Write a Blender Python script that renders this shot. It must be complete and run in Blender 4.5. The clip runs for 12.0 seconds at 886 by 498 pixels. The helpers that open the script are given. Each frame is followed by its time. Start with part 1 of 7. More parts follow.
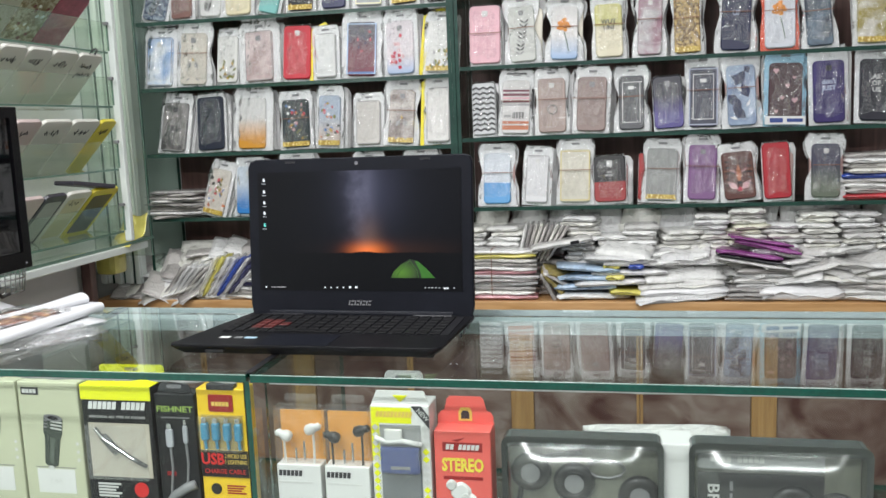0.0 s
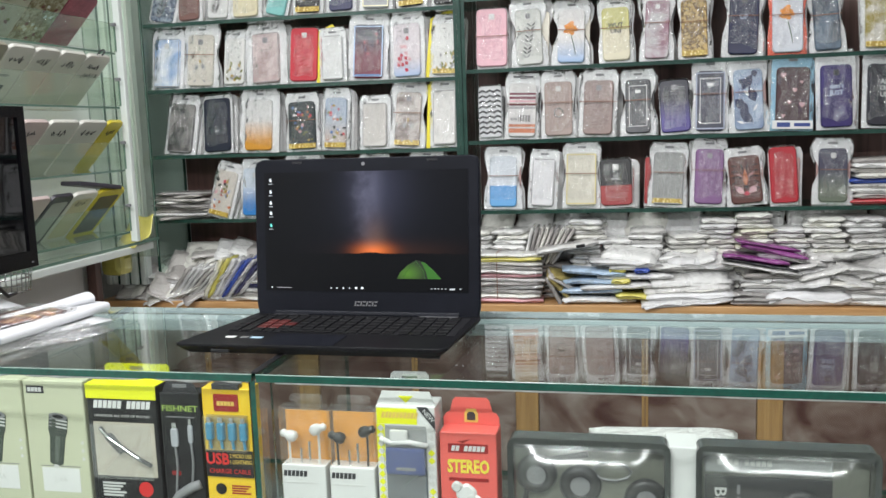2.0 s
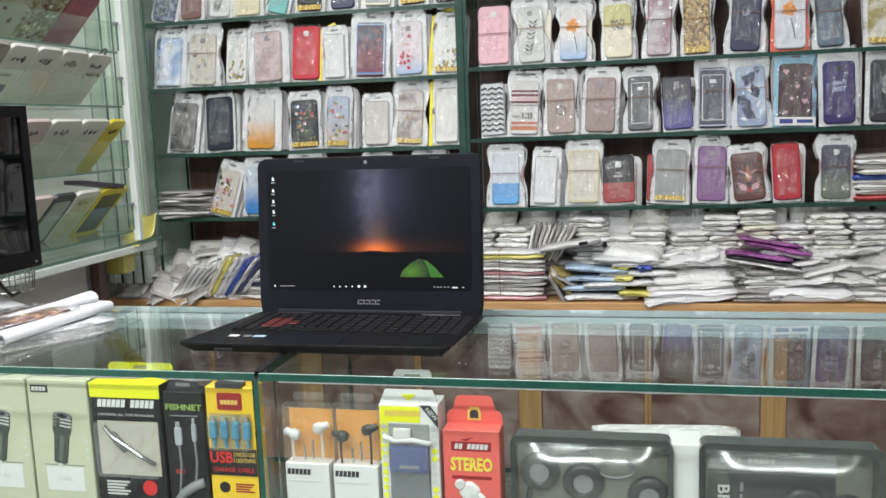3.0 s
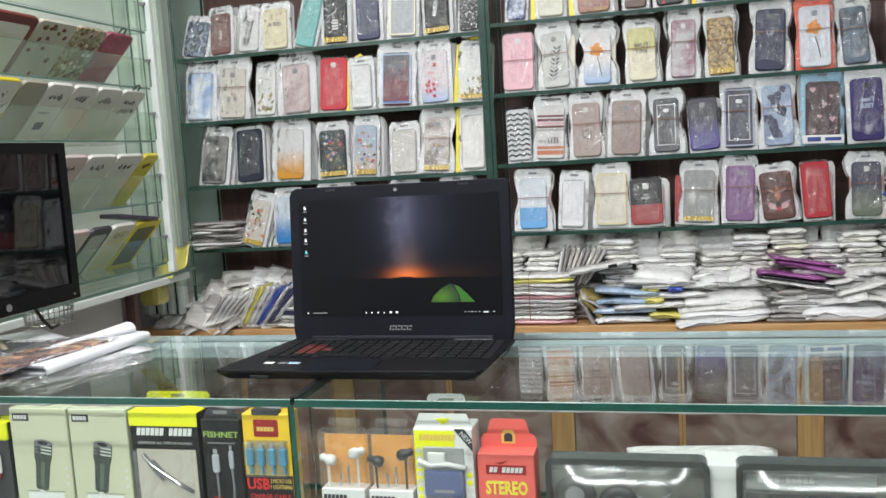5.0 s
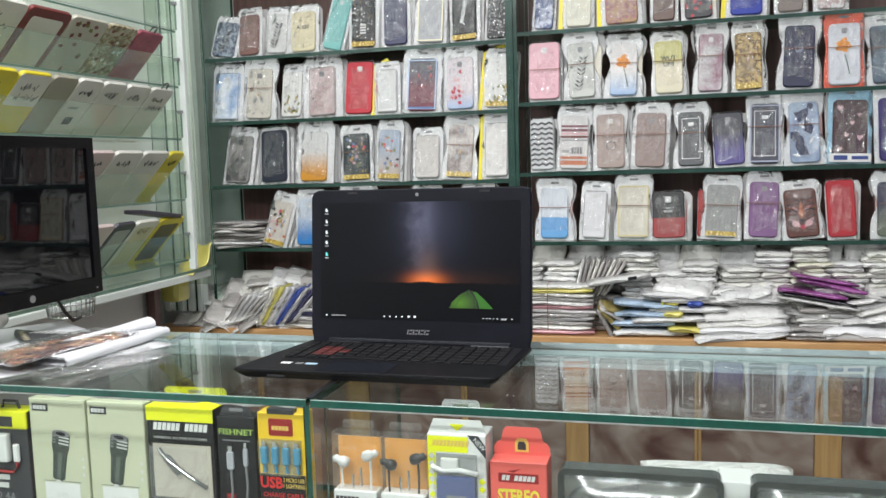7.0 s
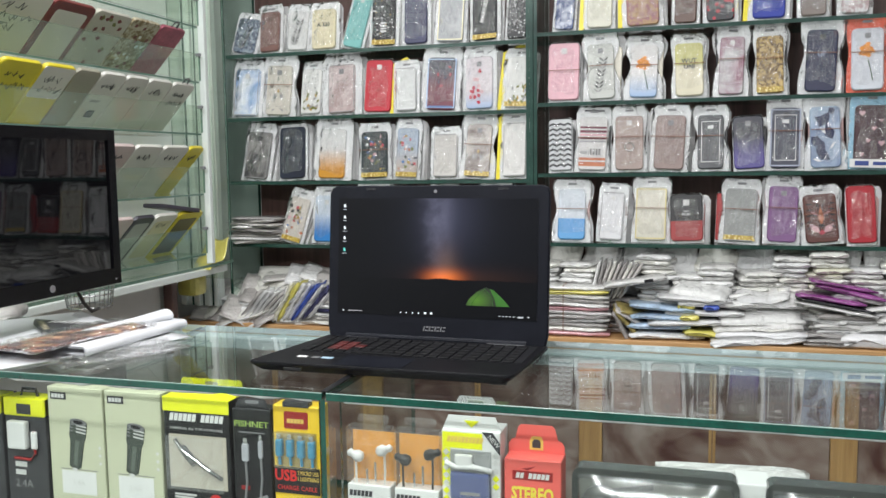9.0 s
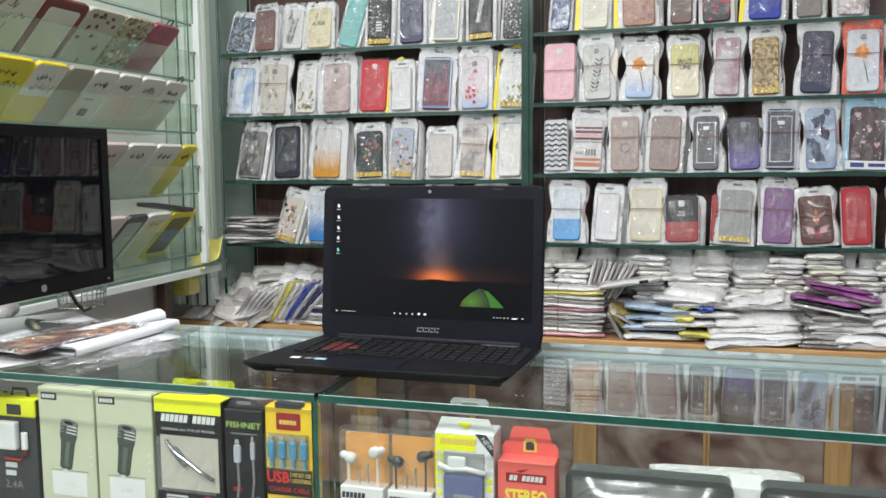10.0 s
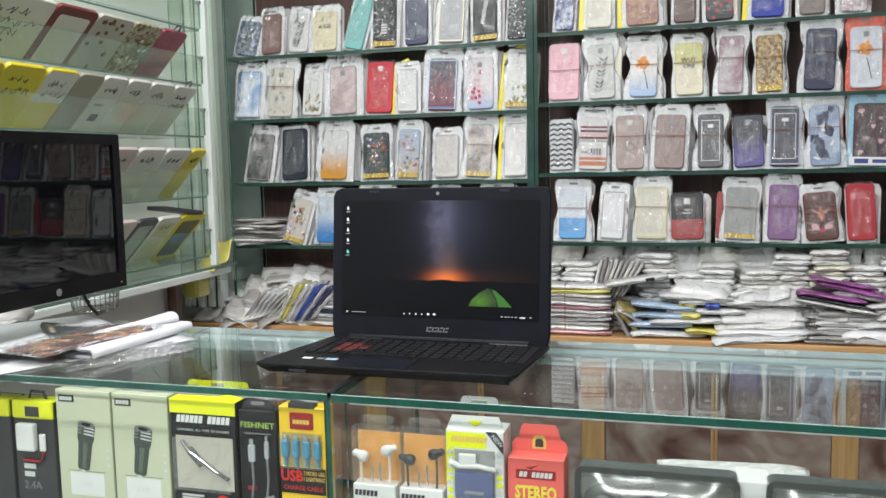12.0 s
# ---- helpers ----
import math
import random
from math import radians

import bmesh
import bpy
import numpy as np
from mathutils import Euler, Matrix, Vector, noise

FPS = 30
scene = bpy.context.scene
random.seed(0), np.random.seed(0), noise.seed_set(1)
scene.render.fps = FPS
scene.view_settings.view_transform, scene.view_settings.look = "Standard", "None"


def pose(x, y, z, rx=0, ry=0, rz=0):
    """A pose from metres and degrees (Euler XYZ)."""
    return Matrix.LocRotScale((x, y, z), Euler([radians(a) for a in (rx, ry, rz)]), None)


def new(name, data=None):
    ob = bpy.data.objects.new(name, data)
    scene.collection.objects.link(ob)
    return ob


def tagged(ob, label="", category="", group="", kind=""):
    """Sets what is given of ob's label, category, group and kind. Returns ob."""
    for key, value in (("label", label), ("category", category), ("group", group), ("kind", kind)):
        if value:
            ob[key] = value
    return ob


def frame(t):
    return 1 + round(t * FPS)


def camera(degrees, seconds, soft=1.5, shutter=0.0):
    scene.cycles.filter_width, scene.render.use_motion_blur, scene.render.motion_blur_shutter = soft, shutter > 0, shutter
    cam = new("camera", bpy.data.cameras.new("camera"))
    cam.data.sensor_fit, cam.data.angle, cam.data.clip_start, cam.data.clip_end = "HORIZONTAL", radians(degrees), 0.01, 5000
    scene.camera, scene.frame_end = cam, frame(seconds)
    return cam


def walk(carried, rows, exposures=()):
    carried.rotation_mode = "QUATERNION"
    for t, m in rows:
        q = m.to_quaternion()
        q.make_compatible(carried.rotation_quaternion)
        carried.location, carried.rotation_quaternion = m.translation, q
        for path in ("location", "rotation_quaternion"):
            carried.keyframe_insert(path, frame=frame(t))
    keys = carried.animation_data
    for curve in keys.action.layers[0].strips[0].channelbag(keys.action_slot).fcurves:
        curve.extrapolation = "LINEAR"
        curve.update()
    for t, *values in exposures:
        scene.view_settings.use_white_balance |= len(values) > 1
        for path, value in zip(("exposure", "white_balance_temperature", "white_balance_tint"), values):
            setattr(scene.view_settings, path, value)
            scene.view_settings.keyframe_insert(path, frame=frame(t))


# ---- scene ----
cam = camera(54.67, 12.0)
# seconds, place, (pitch, roll, yaw)
EXPOSURES = [(0.0, 0.0), (12.0, 0.0)]
PATH = [
    (0, (0.0120, -0.9834, 1.2566), (-8.30, 2.22, 11.62)),
    (0.5, (0.0083, -0.9802, 1.2506), (-8.24, 2.03, 11.60)),
    (1, (0.0082, -0.9841, 1.2500), (-8.12, 1.87, 11.68)),
    (1.5, (0.0081, -0.9819, 1.2505), (-8.07, 1.88, 11.75)),
    (2, (0.0083, -0.9822, 1.2511), (-7.98, 1.91, 11.96)),
    (2.5, (0.0096, -0.9841, 1.2533), (-7.97, 2.10, 12.02)),
    (3, (0.0089, -0.9827, 1.2524), (-8.15, 2.12, 12.12)),
    (4.8, (0.0107, -0.9937, 1.2569), (-6.43, 3.83, 13.97)),
    (5, (0.0078, -0.9963, 1.2521), (-6.30, 3.49, 13.81)),
    (5.5, (0.0070, -0.9960, 1.2497), (-6.34, 2.21, 14.10)),
    (6, (0.0138, -1.0010, 1.2585), (-5.885, 2.525, 14.795)),
    (6.5, (0.0103, -1.0008, 1.2551), (-5.90, 2.28, 15.22)),
    (7, (0.0084, -0.9995, 1.2515), (-5.79, 1.71, 15.33)),
    (9, (0.0043, -1.0024, 1.2451), (-5.68, 0.76, 16.41)),
    (9.5, (0.0054, -0.9996, 1.2458), (-5.68, 0.69, 16.28)),
    (10, (0.0046, -0.9951, 1.2460), (-5.71, 0.53, 16.14)),
    (10.5, (0.0025, -0.9997, 1.2425), (-5.58, 0.52, 16.28)),
    (11, (0.0026, -1.0036, 1.2434), (-5.79, 0.52, 16.22)),
    (11.5, (0.0063, -1.0038, 1.2499), (-5.91, 0.66, 16.40)),
    (12, (0.0068, -1.0151, 1.2512), (-5.78, 1.18, 16.48)),
]
walk(cam, [(t, pose(*p, 90 + a, r, y)) for t, p, (a, r, y) in PATH], EXPOSURES)

# ---------------------------------------------------------------- light
COUNTER_Z = 0.95
SHELF_Y = 1.42
CEIL_Z = 2.75

world = bpy.data.worlds.new("shop_world")
scene.world = world
world.use_nodes = True
world.node_tree.nodes["Background"].inputs[0].default_value = (0.9, 0.95, 1.0, 1)
world.node_tree.nodes["Background"].inputs[1].default_value = 0.25
TUBES = [(-0.7, 0.35, 17.0), (1.3, 0.35, 3.5), (-0.7, -0.85, 33.0), (0.95, -0.85, 8.5), (-0.7, -2.2, 64.0), (0.95, -2.2, 31.0)]


def tube_light(x, y, watts):
    lamp = bpy.data.lights.new("tube_light", "AREA")
    lamp.shape, lamp.size, lamp.size_y = "RECTANGLE", 1.15, 0.09
    lamp.energy, lamp.color = watts, (0.98, 0.983, 1.0)
    ob = new("tube_lamp", lamp)
    ob.matrix_world = pose(x, y, CEIL_Z - 0.085)


for tx, ty, tw in TUBES:
    tube_light(tx, ty, tw)


# ---------------------------------------------------------------- materials
def material(name):
    m = bpy.data.materials.new(name)
    m.use_nodes = True
    t = m.node_tree
    return m, t.nodes, t.links, t.nodes["Principled BSDF"]


def rgba(c):
    return (c[0], c[1], c[2], 1.0)


def surface(name, colour, rough=0.5, metal=0.0, spread=0.12, scale=9.0, bump=0.1, grain=160.0, coat=0.0):
    """Paint, plastic, paper: a base colour that drifts at two scales, with fine relief."""
    m, n, l, p = material(name)
    tc = n.new("ShaderNodeTexCoord")
    big, fine = n.new("ShaderNodeTexNoise"), n.new("ShaderNodeTexNoise")
    big.inputs["Scale"].default_value, fine.inputs["Scale"].default_value = scale, grain
    big.inputs["Detail"].default_value = 4
    add = n.new("ShaderNodeMath")
    add.operation = "MULTIPLY_ADD"
    add.inputs[1].default_value, add.inputs[2].default_value = 0.35, 0.0
    mixn = n.new("ShaderNodeMath")
    mixn.operation = "MULTIPLY_ADD"
    mixn.inputs[1].default_value = 0.65
    ramp = n.new("ShaderNodeValToRGB")
    lo = [max(0.0, v * (1 - spread)) for v in colour]
    hi = [min(1.0, v * (1 + spread)) for v in colour]
    ramp.color_ramp.elements[0].position, ramp.color_ramp.elements[1].position = 0.3, 0.7
    ramp.color_ramp.elements[0].color, ramp.color_ramp.elements[1].color = rgba(lo), rgba(hi)
    l.new(tc.outputs["Object"], big.inputs["Vector"])
    l.new(tc.outputs["Object"], fine.inputs["Vector"])
    l.new(fine.outputs["Fac"], add.inputs[0])
    l.new(big.outputs["Fac"], mixn.inputs[0])
    l.new(add.outputs[0], mixn.inputs[2])
    l.new(mixn.outputs[0], ramp.inputs["Fac"])
    l.new(ramp.outputs["Color"], p.inputs["Base Color"])
    p.inputs["Roughness"].default_value, p.inputs["Metallic"].default_value = rough, metal
    p.inputs["Coat Weight"].default_value = coat
    p.inputs["Coat Roughness"].default_value = 0.22
    b = n.new("ShaderNodeBump")
    b.inputs["Strength"].default_value, b.inputs["Distance"].default_value = bump, 0.001
    l.new(fine.outputs["Fac"], b.inputs["Height"])
    l.new(b.outputs["Normal"], p.inputs["Normal"])
    return m


def wood(name, light, dark, along="x", rough=0.4):
    m, n, l, p = material(name)
    tc, mp = n.new("ShaderNodeTexCoord"), n.new("ShaderNodeMapping")
    mp.inputs["Scale"].default_value = {"x": (1.5, 22, 22), "z": (22, 22, 1.5)}[along]
    noi, ramp = n.new("ShaderNodeTexNoise"), n.new("ShaderNodeValToRGB")
    noi.inputs["Scale"].default_value, noi.inputs["Detail"].default_value = 2.5, 6
    noi.inputs["Distortion"].default_value = 0.6
    ramp.color_ramp.elements[0].position, ramp.color_ramp.elements[1].position = 0.35, 0.65
    ramp.color_ramp.elements[0].color, ramp.color_ramp.elements[1].color = rgba(dark), rgba(light)
    l.new(tc.outputs["Object"], mp.inputs["Vector"])
    l.new(mp.outputs["Vector"], noi.inputs["Vector"])
    l.new(noi.outputs["Fac"], ramp.inputs["Fac"])
    l.new(ramp.outputs["Color"], p.inputs["Base Color"])
    p.inputs["Roughness"].default_value = rough
    b = n.new("ShaderNodeBump")
    b.inputs["Strength"].default_value, b.inputs["Distance"].default_value = 0.15, 0.001
    l.new(noi.outputs["Fac"], b.inputs["Height"])
    l.new(b.outputs["Normal"], p.inputs["Normal"])
    return m


def marble(name):
    """Reddish brown laminate with a veined stone print."""
    m, n, l, p = material(name)
    tc = n.new("ShaderNodeTexCoord")
    a, v, ramp = n.new("ShaderNodeTexNoise"), n.new("ShaderNodeTexNoise"), n.new("ShaderNodeValToRGB")
    a.inputs["Scale"].default_value, a.inputs["Detail"].default_value, a.inputs["Distortion"].default_value = 5.5, 10, 1.5
    e = ramp.color_ramp.elements
    e[0].position, e[0].color = 0.30, (0.085, 0.035, 0.028, 1)
    e[1].position, e[1].color = 0.72, (0.36, 0.30, 0.27, 1)
    mid = e.new(0.5)
    mid.color = (0.21, 0.145, 0.12, 1)
    l.new(tc.outputs["Object"], a.inputs["Vector"])
    l.new(a.outputs["Fac"], ramp.inputs["Fac"])
    l.new(ramp.outputs["Color"], p.inputs["Base Color"])
    p.inputs["Roughness"].default_value = 0.25
    return m


def thin_glass(name, tint, gloss=1.0, rough=0.0, haze=0.0, wrinkle=0.0, wrinkle_scale=30.0, floor=0.0, haze_tint=(0.9, 0.9, 0.9), crease=0.0):
    """Thin clear sheet: lets light straight through, mirrors by Fresnel, with a little milky haze and wrinkles."""
    m, n, l, p = material(name)
    n.remove(p)
    out = n["Material Output"]
    tr, gl, mix = n.new("ShaderNodeBsdfTransparent"), n.new("ShaderNodeBsdfGlossy"), n.new("ShaderNodeMixShader")
    tr.inputs["Color"].default_value = rgba(tint)
    gl.inputs["Roughness"].default_value = rough
    gl.inputs["Color"].default_value = (1, 1, 1, 1)
    fr, five, amp = n.new("ShaderNodeLayerWeight"), n.new("ShaderNodeMath"), n.new("ShaderNodeMath")
    fr.inputs["Blend"].default_value = 0.5
    five.operation, five.inputs[1].default_value = "POWER", 5.0
    l.new(fr.outputs["Facing"], five.inputs[0])
    amp.operation = "MULTIPLY_ADD"
    amp.use_clamp = True
    amp.inputs[1].default_value, amp.inputs[2].default_value = 0.96 * gloss, 0.04 * gloss + floor
    l.new(five.outputs[0], amp.inputs[0])
    l.new(amp.outputs[0], mix.inputs[0])
    last = tr
    if haze > 0:
        di, hz = n.new("ShaderNodeBsdfDiffuse"), n.new("ShaderNodeMixShader")
        di.inputs["Color"].default_value = rgba(haze_tint)
        hz.inputs[0].default_value = haze
        l.new(tr.outputs[0], hz.inputs[1])
        l.new(di.outputs[0], hz.inputs[2])
        last = hz
    l.new(last.outputs[0], mix.inputs[1])
    l.new(gl.outputs[0], mix.inputs[2])
    l.new(mix.outputs[0], out.inputs["Surface"])
    if wrinkle > 0:
        tc, noi, b = n.new("ShaderNodeTexCoord"), n.new("ShaderNodeTexNoise"), n.new("ShaderNodeBump")
        noi.inputs["Scale"].default_value, noi.inputs["Detail"].default_value = wrinkle_scale, 3
        noi.inputs["Distortion"].default_value = 1.2
        b.inputs["Strength"].default_value, b.inputs["Distance"].default_value = wrinkle, 0.022
        l.new(tc.outputs["Object"], noi.inputs["Vector"])
        height = noi.outputs["Fac"]
        if crease > 0:
            mp, vor, add = n.new("ShaderNodeMapping"), n.new("ShaderNodeTexVoronoi"), n.new("ShaderNodeMath")
            mp.inputs["Rotation"].default_value = (0.0, 0.5, 0.0)
            mp.inputs["Scale"].default_value = (1.0, 1.0, 0.45)
            vor.inputs["Scale"].default_value = wrinkle_scale * 1.3
            info = n.new("ShaderNodeObjectInfo")
            shift = n.new("ShaderNodeVectorMath")
            l.new(info.outputs["Random"], shift.inputs[0])
            l.new(tc.outputs["Object"], shift.inputs[1])
            l.new(shift.outputs[0], mp.inputs["Vector"])
            l.new(mp.outputs[0], vor.inputs["Vector"])
            add.operation, add.inputs[1].default_value = "MULTIPLY_ADD", crease
            l.new(vor.outputs["Distance"], add.inputs[0])
            l.new(noi.outputs["Fac"], add.inputs[2])
            height = add.outputs[0]
        l.new(height, b.inputs["Height"])
        for node in (gl, fr):
            l.new(b.outputs["Normal"], node.inputs["Normal"])
    return m


def patterned(name, kind, c1, c2, c3=None, scale=60.0, split=0.07, rough=0.35):
    """Printed back of a phone case: dots, blotches, a fade or a quilted print."""
    m, n, l, p = material(name)
    tc, ramp = n.new("ShaderNodeTexCoord"), n.new("ShaderNodeValToRGB")
    e = ramp.color_ramp.elements
    if kind in ("fade", "split"):
        sep, mr = n.new("ShaderNodeSeparateXYZ"), n.new("ShaderNodeMapRange")
        soft = 0.03 if kind == "fade" else 0.001
        mr.inputs["From Min"].default_value, mr.inputs["From Max"].default_value = split - soft, split + soft
        l.new(tc.outputs["Object"], sep.inputs[0])
        l.new(sep.outputs["Z"], mr.inputs["Value"])
        value = mr.outputs[0]
        e[0].color, e[1].color = rgba(c1), rgba(c2)
    else:
        if kind == "dots":
            tex = n.new("ShaderNodeTexVoronoi")
            value = tex.outputs["Distance"]
            pos = (0.28, 0.36)
        elif kind == "quilt":
            tex = n.new("ShaderNodeTexVoronoi")
            tex.distance, tex.inputs["Randomness"].default_value = "MANHATTAN", 0.0
            value = tex.outputs["Distance"]
            pos = (0.3, 0.6)
        else:
            tex = n.new("ShaderNodeTexNoise")
            tex.inputs["Detail"].default_value, tex.inputs["Distortion"].default_value = 4.0, 0.35
            value = tex.outputs["Fac"]
            pos = (0.41, 0.59)
        tex.inputs["Scale"].default_value = scale * (1.5 if kind == "blot" else 1.0)
        l.new(tc.outputs["Object"], tex.inputs["Vector"])
        e[0].position, e[1].position = pos
        e[0].color, e[1].color = rgba(c1), rgba(c2)
        if c3:
            k = e.new(min(0.98, pos[1] + 0.07))
            k.color = rgba(c3)
    l.new(value, ramp.inputs["Fac"])
    l.new(ramp.outputs["Color"], p.inputs["Base Color"])
    p.inputs["Roughness"].default_value = rough
    return m


def glow(name, colour, strength):
    m, n, l, p = material(name)
    p.inputs["Base Color"].default_value = rgba(colour)
    p.inputs["Emission Color"].default_value = rgba(colour)
    p.inputs["Emission Strength"].default_value = strength
    return m


M_WALL = surface("cream_wall_paint", (0.72, 0.73, 0.71), 0.6, spread=0.05, scale=2.0)
# for the unseen walls, kept dark to cut reflections in film and glass
M_UNSEEN_DARK_WALL = surface("unseen_dark_wall", (0.13, 0.13, 0.135), 0.6, spread=0.1, scale=2.0)
M_CEIL = surface("ceiling_paint", (0.8, 0.8, 0.78), 0.8, spread=0.03, scale=2.0)
M_FLOOR = surface("floor_tile", (0.32, 0.31, 0.30), 0.25, spread=0.15, scale=5.0)
M_GROUT = surface("floor_grout", (0.22, 0.2, 0.18), 0.8)
M_MINT = surface("mint_white_enamel", (0.74, 0.79, 0.76), 0.22, spread=0.06, scale=3.0)
M_BACK = wood("dark_red_brown_board", (0.125, 0.065, 0.055), (0.07, 0.036, 0.03), "z", 0.45)
M_STRIP = wood("honey_oak", (0.50, 0.30, 0.12), (0.36, 0.2, 0.075), "z", 0.4)
M_LEDGE = wood("orange_oak_edge", (0.62, 0.37, 0.17), (0.48, 0.26, 0.10), "x", 0.35)
M_MARBLE = marble("brown_marble_laminate")
M_GLASS = thin_glass("clear_float_glass", (0.92, 0.97, 0.95), 1.2)
M_FRONT_GLASS = thin_glass("front_pane_glass", (0.93, 0.965, 0.945), 0.3)
M_SIDE_GLASS = thin_glass("green_tinted_glass", (0.91, 0.945, 0.895), 0.9, haze=0.045, haze_tint=(0.6, 0.8, 0.72))
M_EDGE = surface("green_glass_edge", (0.004, 0.06, 0.041), 0.08, spread=0.35, scale=25, coat=0.5)
M_SHELF_EDGE = surface("dark_green_glass_edge", (0.022, 0.062, 0.048), 0.15, spread=0.3, scale=18, coat=0.5)
M_SHELF_GLASS = thin_glass("shelf_glass", (0.70, 0.80, 0.75), 1.0)
M_CLEAR = thin_glass("crinkled_clear_film", (0.98, 0.98, 0.98), 1.3, 0.06, 0.03, 0.85, 34.0, 0.09, haze_tint=(0.95, 0.95, 0.95), crease=1.1)
M_FILM = thin_glass("milky_film", (0.95, 0.95, 0.94), 0.9, 0.2, 0.40, 0.6, 45.0, 0.08)
M_BLISTER = thin_glass("clear_blister", (0.97, 0.97, 0.97), 1.0, 0.04, 0.03, 0.25, 14.0, 0.05)
M_WHITE = surface("white_card", (0.70, 0.70, 0.69), 0.45, spread=0.04)
M_GREYCARD = surface("grey_white_card", (0.6, 0.6, 0.585), 0.45, spread=0.06)
M_BLACK = surface("black_plastic", (0.012, 0.012, 0.014), 0.35, spread=0.2)
M_DARK = surface("dark_grey", (0.04, 0.04, 0.045), 0.4)
M_GREY = surface("mid_grey", (0.22, 0.22, 0.23), 0.45)
M_CHROME = surface("bright_metal", (0.7, 0.7, 0.7), 0.2, 1.0, spread=0.05)
M_BAND = surface("brown_rubber_band", (0.22, 0.09, 0.045), 0.5)
M_YELLOW = surface("yellow_card", (0.80, 0.68, 0.03), 0.35, spread=0.05)
M_LIME = surface("bright_lime_yellow_card", (0.78, 0.80, 0.02), 0.35, spread=0.04)
M_GOLD = patterned("gold_print", "blot", (0.35, 0.22, 0.03), (0.62, 0.47, 0.10), (0.8, 0.72, 0.4), 120)
M_RED = surface("coral_red_card", (0.74, 0.13, 0.11), 0.35, spread=0.05)
M_BLUE = surface("blue_plastic", (0.018, 0.045, 0.22), 0.35)

CASE_MATS = {}


def case_material(kind, c1, c2=None, c3=None, scale=60.0, split=0.07):
    c1, c2, c3 = (c and tuple(v ** 1.3 for v in c) for c in (c1, c2, c3))
    key = (kind, c1, c2, c3, scale, split)
    if key not in CASE_MATS:
        name = "case_" + kind
        CASE_MATS[key] = surface(name, c1, 0.4, spread=0.1) if kind == "plain" else patterned(name, kind, c1, c2, c3, scale, split)
    return CASE_MATS[key]


# ---------------------------------------------------------------- mesh helpers
def box(bm, x0, x1, y0, y1, z0, z1, mi=0):
    v = [bm.verts.new(p) for p in ((x0, y0, z0), (x1, y0, z0), (x1, y1, z0), (x0, y1, z0), (x0, y0, z1), (x1, y0, z1), (x1, y1, z1), (x0, y1, z1))]
    faces = [bm.faces.new([v[i] for i in q]) for q in ((0, 3, 2, 1), (4, 5, 6, 7), (0, 1, 5, 4), (1, 2, 6, 5), (2, 3, 7, 6), (3, 0, 4, 7))]
    for f in faces:
        f.material_index = mi
    return faces


def made(x0, x1, y0, y1, z0, z1, bevel=0.0, seg=2):
    bm = bmesh.new()
    box(bm, x0, x1, y0, y1, z0, z1)
    if bevel > 0:
        bmesh.ops.bevel(bm, geom=list(bm.edges), offset=bevel, segments=seg, affect="EDGES", profile=0.6)
    return bm


def part(name, bm, mats, parent=None, label="", place=None, smooth=False):
    me = bpy.data.meshes.new(name)
    bm.to_mesh(me)
    bm.free()
    for m in mats if isinstance(mats, (list, tuple)) else [mats]:
        me.materials.append(m)
    if smooth:
        for poly in me.polygons:
            poly.use_smooth = True
    ob = new(name, me)
    if place is not None:
        ob.matrix_world = place
    if parent is not None:
        ob.parent = parent
    if label:
        ob["label"] = label
    return ob


def base(name, m, label, category, group="", kind=""):
    ob = new(name)
    ob.empty_display_size = 0.02
    ob.matrix_world = m
    return tagged(ob, label, category, group, kind)


def rounded(w, h, r, steps=4, z0=0.0):
    """Points of a rounded rectangle in x and z, standing on z0."""
    pts = []
    for cx, cz, a in ((w / 2 - r, z0 + h - r, 0), (-w / 2 + r, z0 + h - r, 90), (-w / 2 + r, z0 + r, 180), (w / 2 - r, z0 + r, 270)):
        for i in range(steps + 1):
            t = radians(a + 90 * i / steps)
            pts.append((cx + r * math.cos(t), cz + r * math.sin(t)))
    return pts


def plate(pts, y0, y1, inset=0.0, mi=0, bm=None):
    """A slab with outline pts (x, z), from y1 (back) to y0 (front), its front edge chamfered by inset."""
    bm = bm or bmesh.new()
    cx = sum(p[0] for p in pts) / len(pts)
    cz = sum(p[1] for p in pts) / len(pts)
    w = max(p[0] for p in pts) - min(p[0] for p in pts)
    h = max(p[1] for p in pts) - min(p[1] for p in pts)
    s = (1 - 2 * inset / w, 1 - 2 * inset / h)
    rings = [[bm.verts.new((x, y1, z)) for x, z in pts]]
    if inset > 0:
        rings.append([bm.verts.new((x, y0 + inset, z)) for x, z in pts])
    rings.append([bm.verts.new((cx + (x - cx) * (s[0] if inset else 1), y0, cz + (z - cz) * (s[1] if inset else 1))) for x, z in pts])
    fs = []
    for a, b in zip(rings, rings[1:]):
        for i in range(len(pts)):
            j = (i + 1) % len(pts)
            fs.append(bm.faces.new((a[i], a[j], b[j], b[i])))
    fs.append(bm.faces.new(rings[-1]))
    fs.append(bm.faces.new(rings[0][::-1]))
    for f in fs:
        f.material_index = mi
    bmesh.ops.recalc_face_normals(bm, faces=fs)
    return bm


